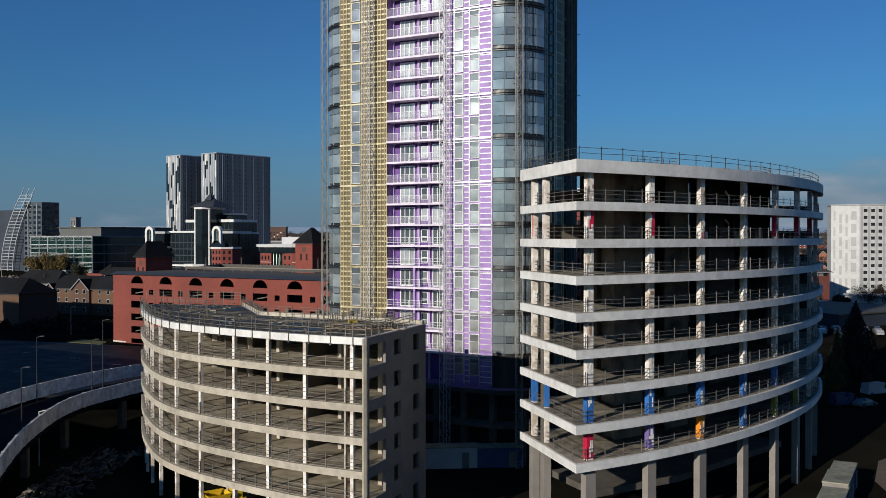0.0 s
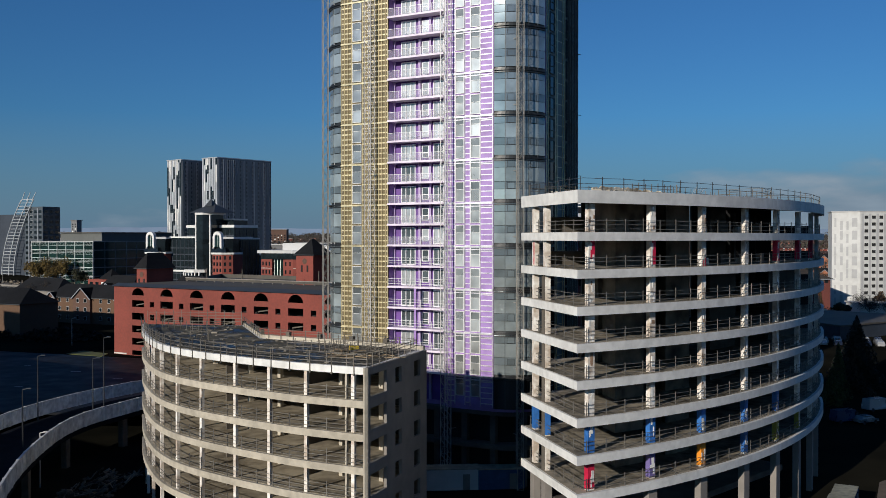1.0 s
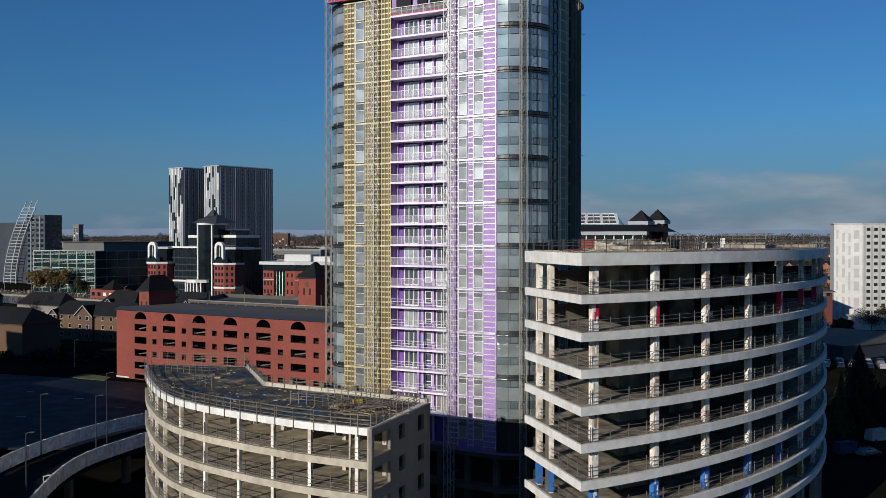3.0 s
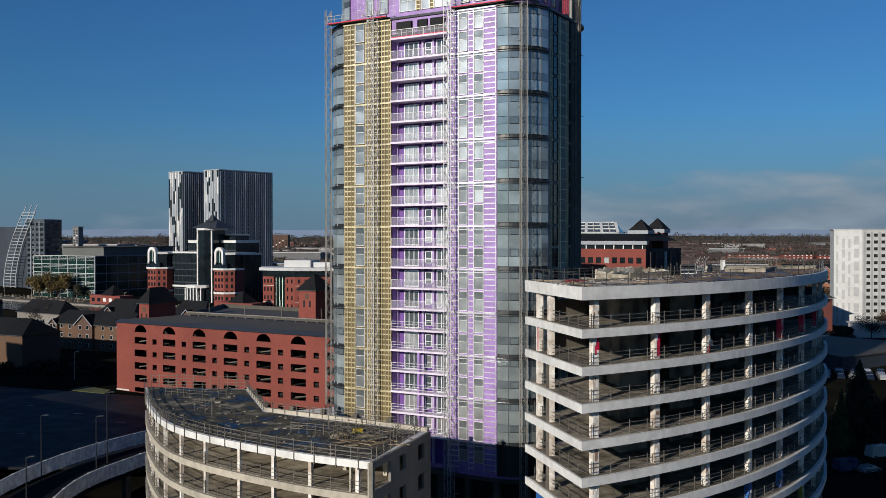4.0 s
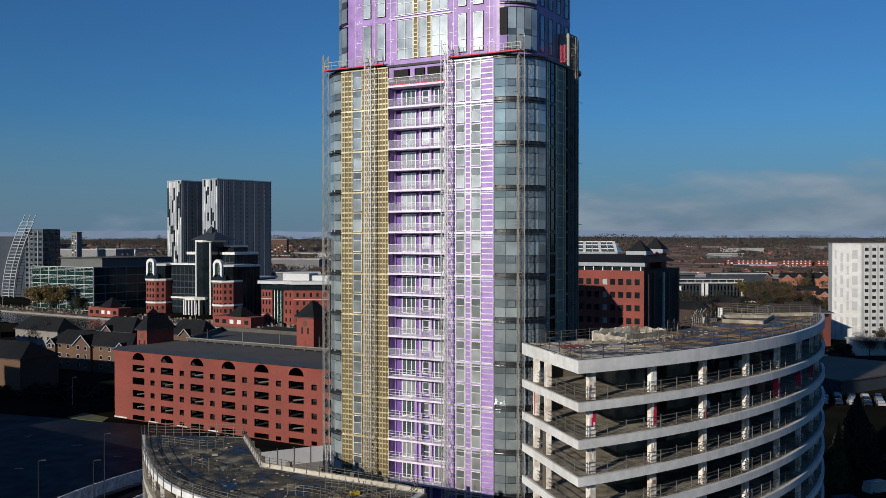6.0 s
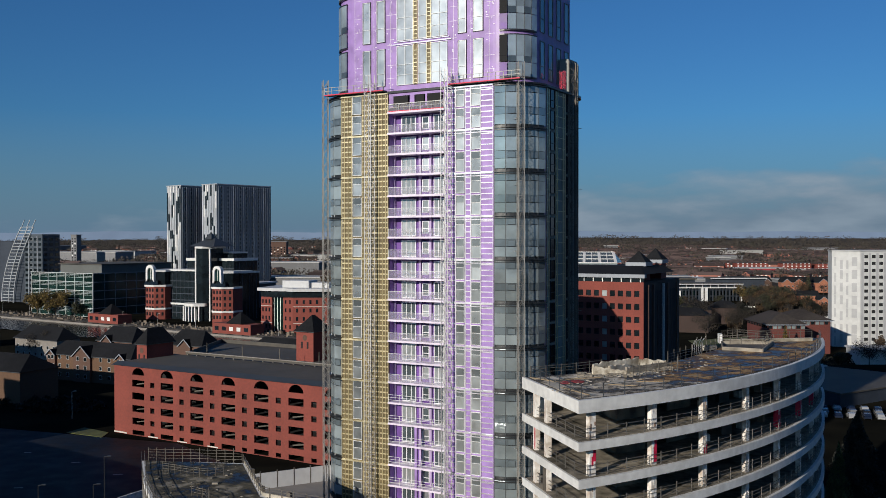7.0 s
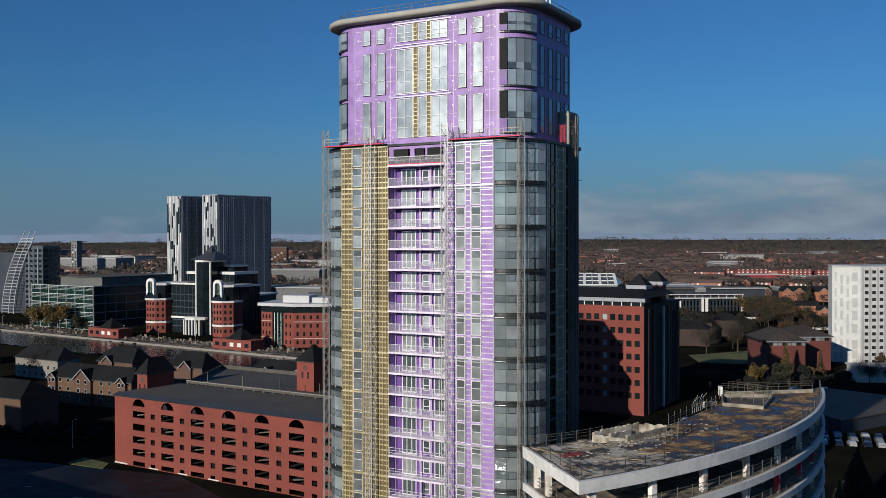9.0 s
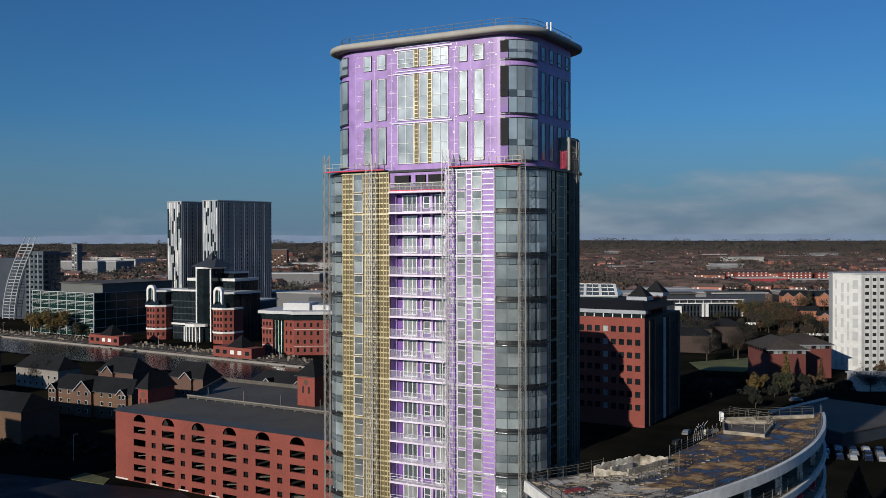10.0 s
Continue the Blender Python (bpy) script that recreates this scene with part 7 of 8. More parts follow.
for i in range(18):
    x = 6.3 + i * 2.4
    if 18 < x < 25:
        continue
    piece("upright", via, DARKFRAME, (0.45, 0.5, 11.4), (x, 0.4, -1))
    piece("dark_window", via, GLASSDARK if i % 3 else GLASSTEAL, (1.5, 0.2, 3.2), (x + 1.2, 2.42, 5.6))
    piece("dark_window", via, GLASSDARK, (1.5, 0.2, 3.0), (x + 1.2, 2.42, 1.2))
for i in range(9):
    piece("deck_post", via, WHITE, (0.35, 0.35, 2.2), (3.4 + i * 5.6, 0.0, 11.1))
bm = bmesh.new()
add_box(bm, 36, 78, 34, 52, 15.6, 16.6)
part("rear_deck", bm, ROOFGREY, via, "flat grey rear deck")
bm = bmesh.new()
add_box(bm, 36, 78, 33.8, 34, 15.7, 16.3)
part("edge_beam", bm, PALEGREY, via)
bm = bmesh.new()
add_box(bm, 37, 77, 36, 50, -1, 15.6)
part("rear_body", bm, CHARCOAL, via)
bm = bmesh.new()
add_box(bm, -14, 26, 34, 54, 15.2, 16.2)
part("rear_deck", bm, ROOFGREY, via)
bm = bmesh.new()
add_box(bm, -13, 25, 36, 52, -1, 15.2)
part("rear_body", bm, CHARCOAL, via)

for x, y, z, l, d, h, turn, m2, lab in (
        (165, 376, -0.9, 22, 16, 6.5, -4, WHITE, "low white shed behind bare bushes"),
        (136, 556, -0.9, 20, 15, 9.4, -14, BRICKDARK, "dark hip-roofed brick block behind the lawn"),
        (146, 574, -0.9, 12, 14, 10.5, -14, BRICK, "small red brick block with a slate roof"),
        (158, 566, -0.9, 18, 16, 9.6, -14, BRICKDARK, "dark hip-roofed brick block behind the lawn"),
        (118, 520, -0.9, 26, 14, 9.2, -20, BRICKDARK, "dark hip-roofed brick block behind the lawn")):
    s = thing("low_building", lab, "building", pose(x, y, z, 0, 0, turn), "low buildings")
    bm = bmesh.new()
    add_box(bm, 0, l, 0, d, -2, h)
    # brown blocks take the shade-darkened brick
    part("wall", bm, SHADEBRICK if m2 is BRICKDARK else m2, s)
    bm = bmesh.new()
    if h > 9:
        add_hip(bm, 0, l, 0, d, h, h + 4, 0.8, 0.6)
    else:
        add_box(bm, -0.6, l + 0.6, -0.6, d + 0.6, h, h + 0.5)
    part("roof", bm, SLATE if m2 is not WHITE else PALEGREY, s)

# low flat-roofed shed beyond the parked cars, with a pale coping on its back edge
low = thing("flat_roofed_shed", "low grey flat-roofed shed beyond parked cars", "shed")
shed_plan = [(98.8, 288), (125.6, 312), (149, 286), (107.7, 257.9)]
bm = bmesh.new()
add_prism(bm, shed_plan, 3, 7.9)
part("wall", bm, CHARCOAL, low)
bm = bmesh.new()
add_prism(bm, [(98.4, 288), (125.6, 312.5), (149.6, 286), (107.7, 257.3)], 7.9, 8.3)
part("roof", bm, ROOFGREY, low, "grey felt roof")
bm = bmesh.new()
add_bar(bm, (98.6, 288, 8.5), (125.6, 312.2, 8.5), 1.1, 0.4)
part("coping", bm, CONCRETE, low, "pale coping")

# orange brick houses beyond the trees
for x, y, l, gs in ((266, 748, 21, ((4, 6), (13, 6.5))), (287, 744, 16, ((10, 7),)), (303, 752, 18, ())):
    house(x, y, ground_height(x, y), -6, l, 10, 7.8, 12.0, ORANGEBRICK, "orange brick houses with slate roofs beyond trees", gs, 2, 0.2, gable_wall=ORANGEBRICK)
house(246, 668, 4.3, -12, 17, 9, 5.5, 8.8, ORANGEBRICK, "low orange brick houses beside bare trees", (), 1, 0.1)
house(252, 640, 2.0, -12, 17, 9, 6.5, 9.8, ORANGEBRICK, "low orange brick houses beside bare trees", ((4, 5),), 2, 0.1, gable_wall=ORANGEBRICK)
house(232, 770, ground_height(232, 770), 4, 14, 10, 7.5, 11.5, BRICKDARK, "brown brick houses with dark roofs beyond trees", ((7, 6),), 2, 0.2)
house(248, 764, ground_height(248, 764), 2, 16, 10, 7.5, 11.5, BRICKDARK, "brown brick houses with dark roofs beyond trees", ((5, 6), (12, 5)), 2, 0.2)
for x, y, l in ((205, 628, 13), (232, 592, 22), (258, 580, 14)):
    tagged(piece("low_wall", None, WHITE, (l, 0.5, 1.6), (x, y, ground_height(x, y)), -6), "low white wall beside a road", "wall", "low white walls", "structure")
bm = bmesh.new()
add_prism(bm, [(120, 446), (138, 440), (160, 455), (166, 496), (122, 474)], -1.2, -0.8)
tagged(part("lawn", bm, GRASS), "strip of autumn lawn beside dark trees", "lawn", kind="structure")
bm = bmesh.new()
add_prism(bm, [(-90, 226), (-79.5, 220.5), (-80, 226), (-88, 232)], 4.0, 4.42)
tagged(part("lawn", bm, GRASS), "small lawn at the foot of the car park", "lawn", kind="structure")


# ---- trees ----
def leaf_material(name, c, v=0.6):
    return mat(name, c, 0.85, vary=v, grain=0.8, stain=0.2, bump=0, island=0.9)


CONIFER = leaf_material("yellow_green_conifer", (0.036, 0.052, 0.010))
AUTUMN = leaf_material("yellow_autumn_leaves", (0.105, 0.07, 0.015))
RUST = leaf_material("rust_autumn_leaves", (0.07, 0.04, 0.017))
OLIVELEAF = leaf_material("olive_leaves", (0.030, 0.031, 0.013))
TWIG = leaf_material("bare_twigs", (0.03, 0.0235, 0.017))
FARWOOD = leaf_material("distant_brown_woods", (0.05, 0.041, 0.033), 0.3)
FARGREEN = leaf_material("distant_dull_green_woods", (0.048, 0.045, 0.03), 0.35)
# leaves darkened to put the shade on trees and shrubs into colour
SHADELEAF = leaf_material("shade_dark_leaves", (0.007, 0.0085, 0.004))
BARK = mat("bark", (0.07, 0.055, 0.04), 0.9, vary=0.4, grain=3)


def tree(x, y, z, h, r, leaves, label, seed, shape="round", count=700, size=0.34):
    rnd = random.Random(seed)
    if leaves is TWIG:
        count, size = int(count * 1.7), size * 0.5
    if y > 300:
        z = ground_height(x, y)
    t = thing("tree", label, "tree", pose(x, y, z), "trees")
    bm = bmesh.new()
    add_cone(bm, 0, 0, -0.3, h * 0.75, 0.03 * h, 0.008 * h, 7)
    limbs = []
    for i in range(3 if shape == "cone" else 9):
        a, e = rnd.uniform(0, 6.283), rnd.uniform(0.3, 0.8)
        zz = h * rnd.uniform(0.25, 0.65)
        reach = r * (0.25 if shape == "cone" else 0.75)
        tip = Vector((math.cos(a) * reach, math.sin(a) * reach, zz + r * e))
        add_bar(bm, (0, 0, zz), tip, 0.012 * h)
        limbs.append(tip)
    part("trunk", bm, BARK, t)
    bm = bmesh.new()
    centres = [(tip, r * rnd.uniform(0.3, 0.5)) for tip in limbs] + [(Vector((rnd.uniform(-0.4, 0.4) * r, rnd.uniform(-0.4, 0.4) * r, h * rnd.uniform(0.5, 0.92))), r * rnd.uniform(0.3, 0.5)) for _ in range(8)]
    for i in range(count if shape == "cone" else int(count * 2.2)):
        if shape == "cone":
            k = rnd.random() ** 0.6
            zz = h * (1 - 0.92 * k)
            a = rnd.uniform(0, 6.283)
            rad = r * k * (0.75 + 0.35 * math.sin(5 * a + zz)) * math.sqrt(rnd.uniform(0.3, 1))
            p = Vector((rad * math.cos(a), rad * math.sin(a), zz - 0.15 * rad))
        else:
            c, cr = rnd.choice(centres)
            d = Vector((rnd.gauss(0, 1), rnd.gauss(0, 1), rnd.gauss(0, 0.8)))
            p = c + d.normalized() * cr * rnd.random() ** 0.4
        n = Vector((rnd.gauss(0, 1), rnd.gauss(0, 1), rnd.gauss(0, 1) + 0.4)).normalized()
        s = n.orthogonal().normalized() * size * rnd.uniform(0.6, 1.3)
        q = n.cross(s)
        bm.faces.new([bm.verts.new(p + e) for e in (-s, q * 0.6, s, -q * 0.6)])
    me = bpy.data.meshes.new("mesh")
    bm.to_mesh(me)
    bm.free()
    me.materials.append(leaves)
    ob = new("crown", me)
    ob.parent = t
    return t


# one tree: dark crown for its shade, two small conifers for its lit rim
tree(80, 184, 0.8, 16.2, 7.0, SHADELEAF, "broad evergreen beside the car park, shade put into its leaves", 1, "cone", 9000, 0.28)
tree(74.0, 178, 0.5, 12.0, 2.8, CONIFER, "small yellow-green conifer standing for a broad evergreen's lit rim", 2, "cone", 5000, 0.18)
tree(72.0, 176, 0.5, 7.5, 2.6, CONIFER, "low yellow-green conifer standing for a broad evergreen's lit rim", 3, "cone", 5000, 0.2)
tree(122, 345, 4.3, 7, 4.0, OLIVELEAF, "olive-leaved tree behind the shed", 4, count=1500)
tree(116, 352, 4.3, 6, 3.6, AUTUMN, "yellow autumn tree behind the shed", 5, count=1200)
tree(141, 392, 4.3, 15.5, 3.4, AUTUMN, "slender yellow autumn tree beside a brick building", 6, "cone", 1900, 0.36)
tree(158.5, 400, 4.3, 11.5, 2.5, RUST, "slender rust-coloured autumn tree", 7, "cone", 1200, 0.36)
tree(68, 214, 4.3, 12, 5, AUTUMN, "yellow autumn tree in a dark street", 8, count=1200)
tree(62, 222, 4.3, 9, 4, RUST, "rust-coloured shrubby tree in a dark street", 9, count=900)
tree(149, 482, 4.3, 15.5, 9, TWIG, "broad bare-branched tree by the lawn", 10, count=2600, size=0.3)
tree(132, 478, 4.3, 12, 7, TWIG, "bare-branched tree by the lawn", 11, count=1800, size=0.3)
tree(164, 366, 4.3, 7, 6, TWIG, "bare bush in front of a white shed", 12, count=1800, size=0.28)
tree(174, 368, 4.3, 6.5, 6, TWIG, "bare bush in front of a white shed", 13, count=1500, size=0.28)
tree(184, 400, 4.3, 11, 2.6, RUST, "slim rust-coloured tree before the white tower block", 14, count=700)
tree(193, 402, 4.3, 11, 2.6, RUST, "slim rust-coloured tree before the white tower block", 15, count=700)
tree(-243, 568, 4.3, 13, 8, AUTUMN, "yellow autumn tree on the quay", 16, count=1400, size=0.5)
tree(-228, 558, 4.3, 14, 7, AUTUMN, "yellow autumn tree on the quay", 17, count=1400, size=0.5)
tree(-207, 541, 4.3, 8, 5, OLIVELEAF, "olive-leaved tree on the quay", 18, count=800, size=0.5)
tree(-73, 640, 6, 22, 9, RUST, "orange autumn tree among far roofs", 19, count=1400, size=0.7)
tree(-60, 660, 6, 18, 8, AUTUMN, "yellow autumn tree among far roofs", 20, count=1200, size=0.7)
tree(-156, 366, 4.3, 10, 5, TWIG, "bare tree beside pale roofs", 23, count=1000)
tree(150, 560, 5, 14, 9, TWIG, "bare tree behind the lawn", 26, count=1400, size=0.5)

rnd = random.Random(8)
for i, (x, y) in enumerate(((108, 336), (125, 345), (132, 350), (146, 386), (150, 390), (122, 388), (112, 372), (168, 396), (118, 340), (98, 352), (156, 368), (146, 350), (92, 330), (104, 318), (152, 500), (176, 505), (140, 540), (190, 520), (176, 560), (205, 570), (230, 590), (150, 610), (128, 600))):
    kind = (SHADELEAF, OLIVELEAF, TWIG, SHADELEAF, RUST)[i % 5]
    word = ("shade-dark evergreen", "olive-leaved", "bare-branched", "shade-dark evergreen", "rust-coloured")[i % 5]
    h = rnd.uniform(8, 13) if y > 400 else rnd.uniform(3.5, 6.5)
    tree(x, y, 4.3, h, h * rnd.uniform(0.32, 0.45), kind, word + " tree among dark shrubs beside a road", 100 + i, count=900, size=0.42)
# belts of brown and olive trees between the flats and the houses
for i in range(150):
    if i < 60:
        x, y = rnd.uniform(206, 236), rnd.uniform(610, 680)
        kind, word = rnd.choice(((AUTUMN, "yellow autumn"), (OLIVELEAF, "olive-leaved"), (RUST, "rust-coloured"), (RUST, "rust-coloured"), (OLIVELEAF, "olive-leaved")))
        h = rnd.uniform(7, 12)
    elif i < 120:
        x, y = rnd.uniform(195, 290), rnd.uniform(520, 735)
        kind, word = rnd.choice(((TWIG, "bare-branched"), (TWIG, "bare-branched"), (TWIG, "bare-branched"), (OLIVELEAF, "olive-leaved"), (RUST, "rust-coloured")))
        h = rnd.uniform(6, 11)
    else:
        x, y = rnd.uniform(125, 215), rnd.uniform(585, 655)
        kind, word = rnd.choice(((TWIG, "bare-branched"), (OLIVELEAF, "olive-leaved"), (RUST, "rust-coloured")))
        h = rnd.uniform(3.5, 7)
    if 240 < x < 275 and 630 < y < 690:
        continue
    tree(x, y, 4.3, h, h * rnd.uniform(0.4, 0.55), kind, word + " tree in a belt of autumn trees", 300 + i, count=300, size=0.4)
tree(282, 735, 4.3, 15, 4.5, OLIVELEAF, "dark green pine before orange houses", 27, "cone", 500, 0.8)
# dense shrubs, their shade put into the dark leaf colour
bm = bmesh.new()
for cx, cy, rx, ry, hh, cnt in ((-104, 258, 12, 7, 4.0, 2600), (-120, 268, 9, 5, 3.5, 1400), (128, 354, 22, 11, 5, 2800), (112, 398, 14, 8, 4, 1500), (64, 218, 8, 6, 6, 1200), (162, 386, 14, 6, 4, 1400)):
    for i in range(cnt):
        a, r = rnd.uniform(0, 6.283), math.sqrt(rnd.random())
        lump = 0.6 + 0.4 * math.sin(cx + 5 * a + 7 * r)
        p = Vector((cx + rx * r * math.cos(a), cy + ry * r * math.sin(a), ground_height(cx, cy) + hh * lump * (1 - 0.6 * r) * rnd.random() ** 0.5))
        n = Vector((rnd.gauss(0, 1), rnd.gauss(0, 1), rnd.gauss(0, 1) + 0.4)).normalized()
        s = n.orthogonal().normalized() * rnd.uniform(0.3, 0.6)
        q = n.cross(s)
        bm.faces.new([bm.verts.new(p + e) for e in (-s, q * 0.7, s, -q * 0.7)])
me = bpy.data.meshes.new("mesh")
bm.to_mesh(me)
bm.free()
me.materials.append(SHADELEAF)
tagged(new("shrubs", me), "dense green shrubs between roads and houses, shade put into their leaves", "shrubs", kind="stuff")

# ---- far woods, terraces and sheds ----
rnd = random.Random(77)


def far_spot(lo, hi):
    """A place in the middle or far distance within the wide sector ahead."""
    y = lo * (hi / lo) ** rnd.random()
    x = y * rnd.uniform(-0.52, 0.52)
    return x, y


for name, material, count, lo, hi, label in (
        ("far_woods", FARWOOD, 3400, 2000, 3900, "brown bare-branched woods in the distance"),
        ("far_street_trees", FARWOOD, 2300, 800, 2300, "brown bare trees among distant terraces"),
        ("far_green_trees", FARGREEN, 700, 760, 3800, "dull green trees in the distance"),
        ("far_autumn_trees", RUST, 110, 800, 1700, "rust-coloured trees in the distance")):
    bm = bmesh.new()
    for i in range(count):
        x, y = far_spot(lo, hi)
        if y < 720 and -330 < x < -20:
            continue
        if y < 860 and 150 < x < 340:
            continue
        g = ground_height(x, y)
        if 960 < y < 1150 and 0.26 < x / y < 0.46:
            continue
        h = rnd.uniform(6, 12.5) * (1 + y / 6000) * (0.8 + 0.5 * max(0, math.sin(x / 83) * math.sin(x / 37 + y / 240)))
        for k in range(44):
            p = Vector((x + rnd.gauss(0, h * 0.32), y + rnd.gauss(0, h * 0.32), g + h * rnd.uniform(0.15, 1)))
            n = Vector((rnd.gauss(0, 1), rnd.gauss(0, 1) - 0.5, rnd.gauss(0, 1))).normalized()
            s = n.orthogonal().normalized() * h * rnd.uniform(0.05, 0.12)
            q = n.cross(s)
            bm.faces.new([bm.verts.new(p + e) for e in (-s, q * 0.8, s, -q * 0.8)])
    me = bpy.data.meshes.new("mesh")
    bm.to_mesh(me)
    bm.free()
    me.materials.append(material)
    tagged(new(name, me), label, "trees", kind="stuff")

walls, roofs, fronts = bmesh.new(), bmesh.new(), bmesh.new()


def add_turned_box(bm, m, l, d, z0, z1):
    v = [bm.verts.new(m @ Vector(c)) for c in ((0, 0, z0), (l, 0, z0), (l, d, z0), (0, d, z0), (0, 0, z1), (l, 0, z1), (l, d, z1), (0, d, z1))]
    for f in ((4, 5, 6, 7), (0, 1, 5, 4), (1, 2, 6, 5), (2, 3, 7, 6), (3, 0, 4, 7)):
        bm.faces.new([v[i] for i in f])


for i in range(3600):
    x, y = far_spot(760, 2400)
    if x < -60 and rnd.random() < 0.8:
        continue
    if y < 880 and 150 < x < 350 or 960 < y < 1150 and 0.26 < x / y < 0.46:
        continue
    g = ground_height(x, y)
    turn = rnd.choice((-32, -28, 58, 10, 2)) + rnd.uniform(-4, 4)
    l = rnd.choice((9, 14, 24, 40))
    m = pose(x, y, g, 0, 0, turn)
    add_turned_box(walls, m, l, 8, -4, 5.5)
    v = [roofs.verts.new(m @ Vector(c)) for c in ((-0.4, -0.4, 5.5), (l + 0.4, -0.4, 5.5), (l + 0.4, 4, 8.6), (-0.4, 4, 8.6), (-0.4, 8.4, 5.5), (l + 0.4, 8.4, 5.5))]
    for f in ((0, 1, 2, 3), (3, 2, 5, 4)):
        roofs.faces.new([v[k] for k in f])
    v = [walls.verts.new(m @ Vector(c)) for c in ((0, 0, 5.5), (0, 8, 5.5), (0, 4, 8.5), (l, 0, 5.5), (l, 8, 5.5), (l, 4, 8.5))]
    walls.faces.new((v[0], v[1], v[2]))
    walls.faces.new((v[3], v[4], v[5]))
    if rnd.random() < 0.75:
        for k in range(int(l / 4)):
            add_turned_box(fronts, m @ pose(1 + k * 4, -0.15, 0), 1.8, 0.1, 1 + rnd.choice((0, 2.4)), 2.6 + rnd.choice((0, 2.4)))
FARBRICK = mat("far_terrace_brick", (0.25, 0.10, 0.072), 0.9, vary=0.45, grain=0.2, stain=0.01, bump=0, island=1.0)
FARROOF = mat("far_slate_roofs", (0.075, 0.049, 0.042), 0.8, vary=0.5, grain=0.2, stain=0.01, bump=0, island=1.0)
for bm, nm, m2, lab in ((walls, "far_terraces", FARBRICK, "red brick terraces in the distance"), (roofs, "far_roofs", FARROOF, "brown and grey terrace roofs in the distance"), (fronts, "far_windows", WHITE, "pale windows of distant terraces")):
    me = bpy.data.meshes.new("mesh")
    bm.to_mesh(me)
    bm.free()
    me.materials.append(m2)
    tagged(new(nm, me), lab, "houses", kind="stuff")

# flat-roofed sheds and blocks far off
FARWHITE = mat("far_white_sheet", (0.40, 0.39, 0.37), 0.7, vary=0.2, random_tint=0.6)
FARGREY = mat("far_grey_sheet", (0.16, 0.16, 0.165), 0.7, vary=0.3, random_tint=0.8)


def far_block(x, y, l, d, h, turn, wall, roof, label, windows=0):
    o = thing("distant_building", label, "building", pose(x, y, ground_height(x, y) - 1, 0, 0, turn), "distant buildings")
    bm = bmesh.new()
    add_box(bm, 0, l, 0, d, 0, h)
    part("wall", bm, wall, o)
    bm = bmesh.new()
    add_box(bm, -0.8, l + 0.8, -0.8, d + 0.8, h, h + 0.8)
    part("roof", bm, roof, o)
    for f in range(windows):
        n = max(2, int(l / 5))
        for i in range(n):
            piece("window", o, FRAME if windows == 3 or (i * 3 + f) % 4 == 0 else GLASSDARK, (1.9, 0.2, 1.5), ((i + 0.5) * l / n, -0.1, 2.2 + f * 3.1))
    return o


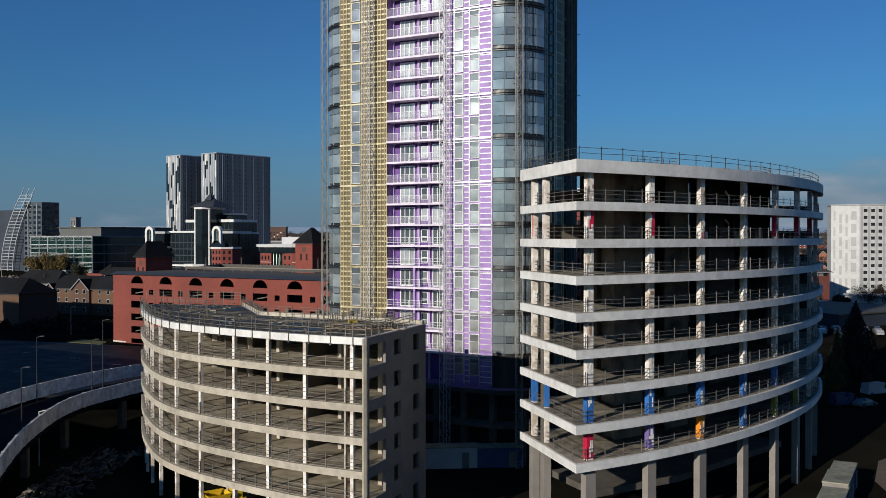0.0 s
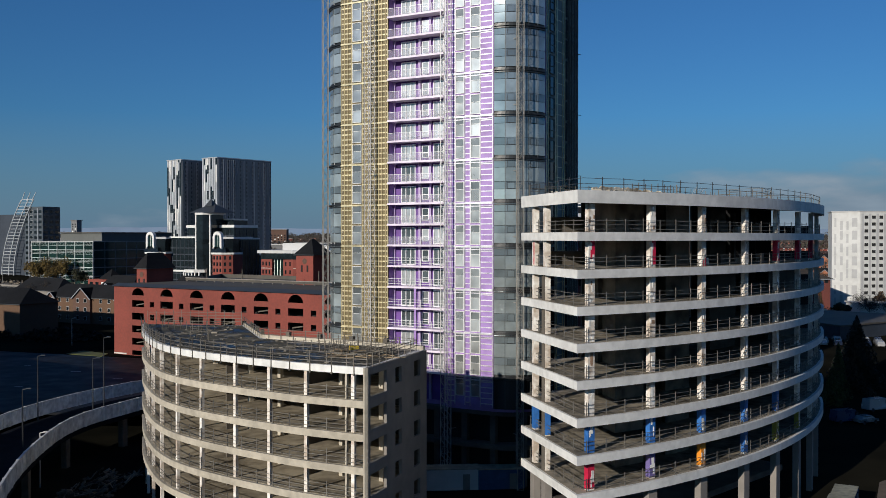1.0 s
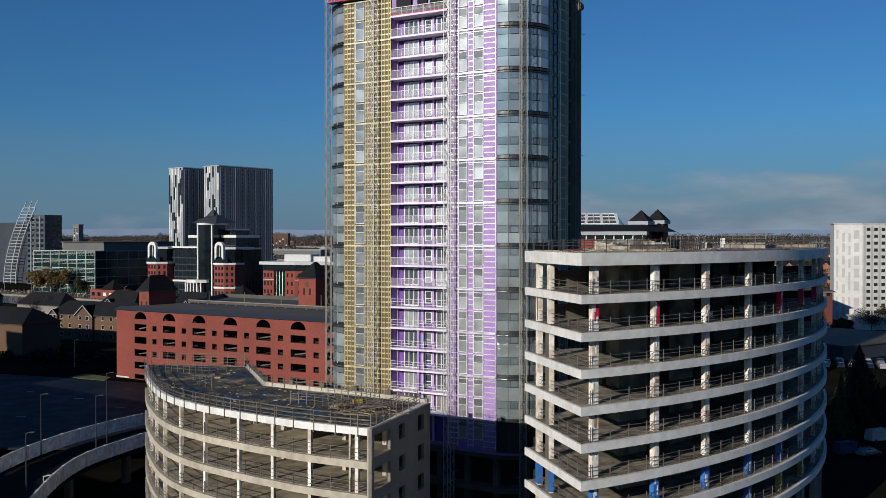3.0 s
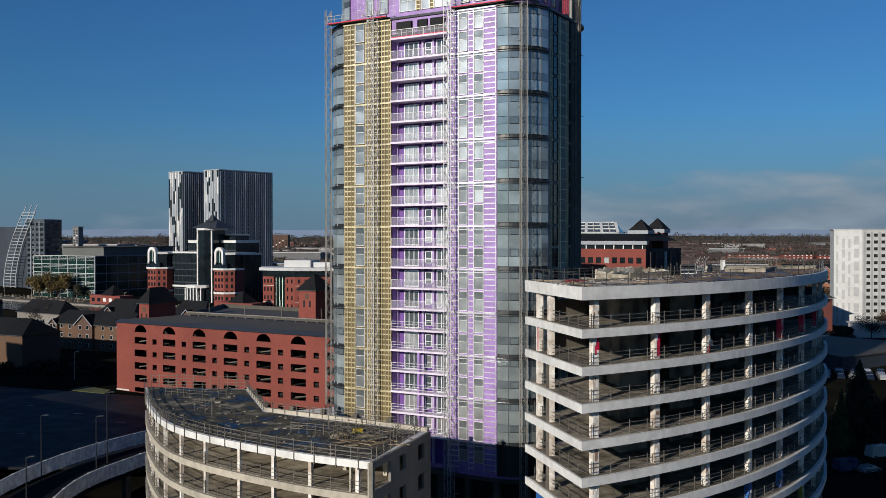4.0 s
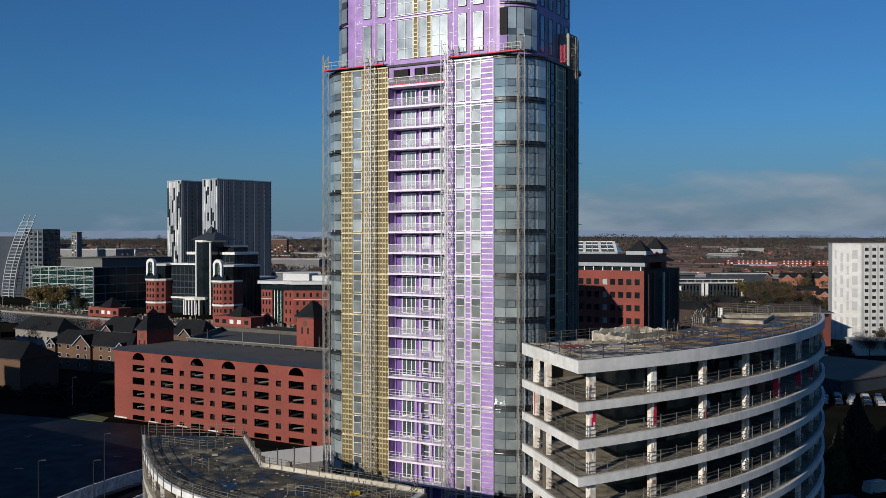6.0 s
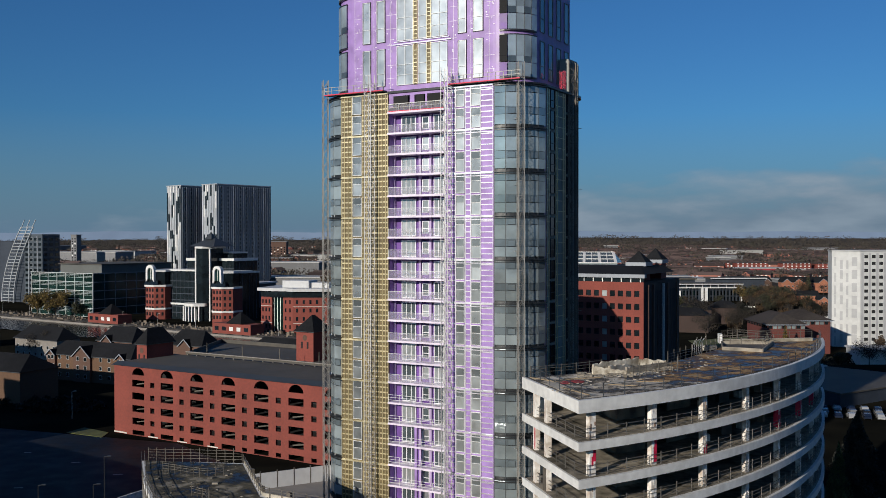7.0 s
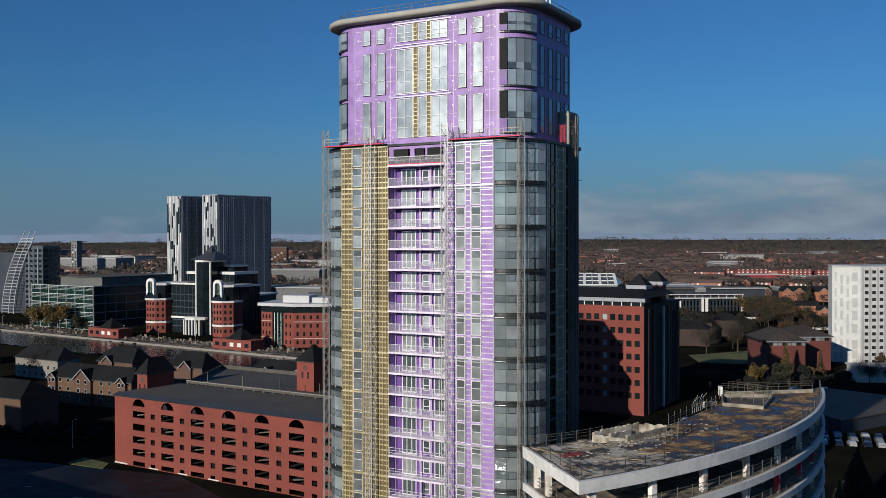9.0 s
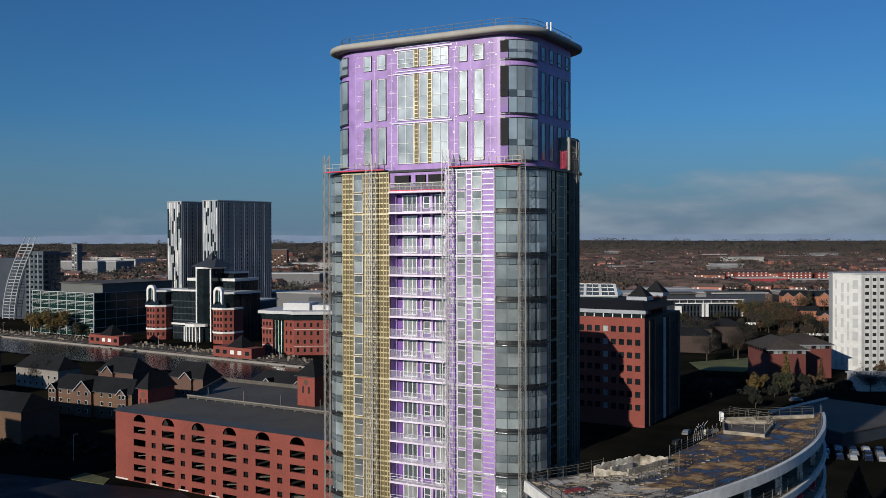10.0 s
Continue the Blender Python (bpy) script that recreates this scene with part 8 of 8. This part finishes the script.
for x, y, l, d, h, turn, a, b4, lab, w in (
        (60, 560, 50, 40, 10, -15, FARGREY, FARWHITE, "pale flat-roofed depot beyond the brick office", 0),
        (95, 760, 120, 40, 10, 3, FARGREY, FARWHITE, "wide white-roofed shed among trees", 0),
        (303, 850, 62, 30, 4, 2, FARGREY, FARWHITE, "wide pale-roofed shed among trees", 0),
        (175, 800, 60, 30, 8, 2, FARGREY, FARWHITE, "wide pale-roofed shed among trees", 0),
        (150, 850, 70, 30, 7, -6, FARGREY, FARWHITE, "wide pale-roofed shed among trees", 0),
        (311, 1130, 30, 12, 9.5, 2, BRICK, FARROOF, "red brick flats with white windows", 3),
        (348, 1130, 38, 12, 9.5, 2, BRICK, FARROOF, "red brick flats with white windows", 3),
        (402, 1130, 36, 12, 9.5, 2, BRICK, FARROOF, "red brick flats with white windows", 3),
        (445, 1134, 38, 12, 9.0, 2, BRICK, FARROOF, "red brick flats with white windows", 3),
        (326, 1050, 52, 24, 6, 1, SIGNRED, FARWHITE, "bright red shop shed among terraces", 0),
        (388, 1040, 80, 24, 5, 2, FARGREY, FARWHITE, "long pale-roofed shed among terraces", 0),
        (-490, 1250, 9, 9, 42, -20, FARGREY, FARGREY, "grey tower block on the skyline", 12),
        (-330, 1500, 30, 24, 44, 10, BRICKDARK, FARGREY, "brown tower block on the skyline", 9),
        (-372, 1480, 22, 22, 36, 0, FARWHITE, FARGREY, "pale tower block on the skyline", 8),
        (-280, 1450, 40, 20, 30, 0, BRICKDARK, FARGREY, "brown block on the skyline", 7),
        (-560, 1300, 120, 50, 18, -10, FARGREY, FARWHITE, "pale roofed hall on the skyline", 0),
        (-160, 720, 90, 30, 15, -12, FARGREY, FARWHITE, "long white-roofed shed behind the docks", 0),
        (-100, 700, 60, 30, 13, -10, CHARCOAL, FARGREY, "dark shed behind the docks", 0),
        (-78, 600, 44, 26, 16, -16, BRICKDARK, FARGREY, "dark brick block behind the small office", 4),
        (-60, 900, 60, 30, 12, 0, FARGREY, FARWHITE, "pale shed among trees", 0),
        (-110, 1100, 80, 30, 12, 5, FARGREY, FARWHITE, "pale shed among trees", 0),
        (-200, 1000, 70, 40, 14, -6, FARGREY, FARWHITE, "pale shed among trees", 0)):
    far_block(x, y, l, d, h, turn, a, b4, lab, w)
rnd = random.Random(31)
for i in range(46):
    x, y = far_spot(800, 2600)
    if y < 1250 and 0.1 < x / y < 0.46:
        continue
    far_block(x, y, rnd.uniform(20, 90), rnd.uniform(14, 40), rnd.uniform(7, 14), rnd.choice((-30, 0, 8, 60)), rnd.choice((FARGREY, BRICK, FARWHITE)), rnd.choice((FARWHITE, FARGREY, FARWHITE)), "flat-roofed shed among distant terraces", 0)
# hills at the skyline; distance haze painted as pale blue and a faint glow
HILL = mat("haze_blue_hills", (0.10, 0.13, 0.17), 1.0, vary=0.2, grain=0.01, stain=0.002, bump=0)
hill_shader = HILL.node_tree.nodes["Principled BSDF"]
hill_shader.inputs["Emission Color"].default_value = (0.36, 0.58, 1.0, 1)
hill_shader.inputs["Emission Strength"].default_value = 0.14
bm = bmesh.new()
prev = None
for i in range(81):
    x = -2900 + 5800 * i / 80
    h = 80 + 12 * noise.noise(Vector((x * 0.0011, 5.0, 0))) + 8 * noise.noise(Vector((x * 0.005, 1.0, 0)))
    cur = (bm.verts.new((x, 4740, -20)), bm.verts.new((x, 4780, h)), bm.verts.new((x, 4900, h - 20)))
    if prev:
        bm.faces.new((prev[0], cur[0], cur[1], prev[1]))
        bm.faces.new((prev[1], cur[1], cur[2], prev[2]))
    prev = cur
tagged(part("backdrop", bm, HILL), "hills on the horizon, haze put into their pale blue colour", "hills", kind="structure")
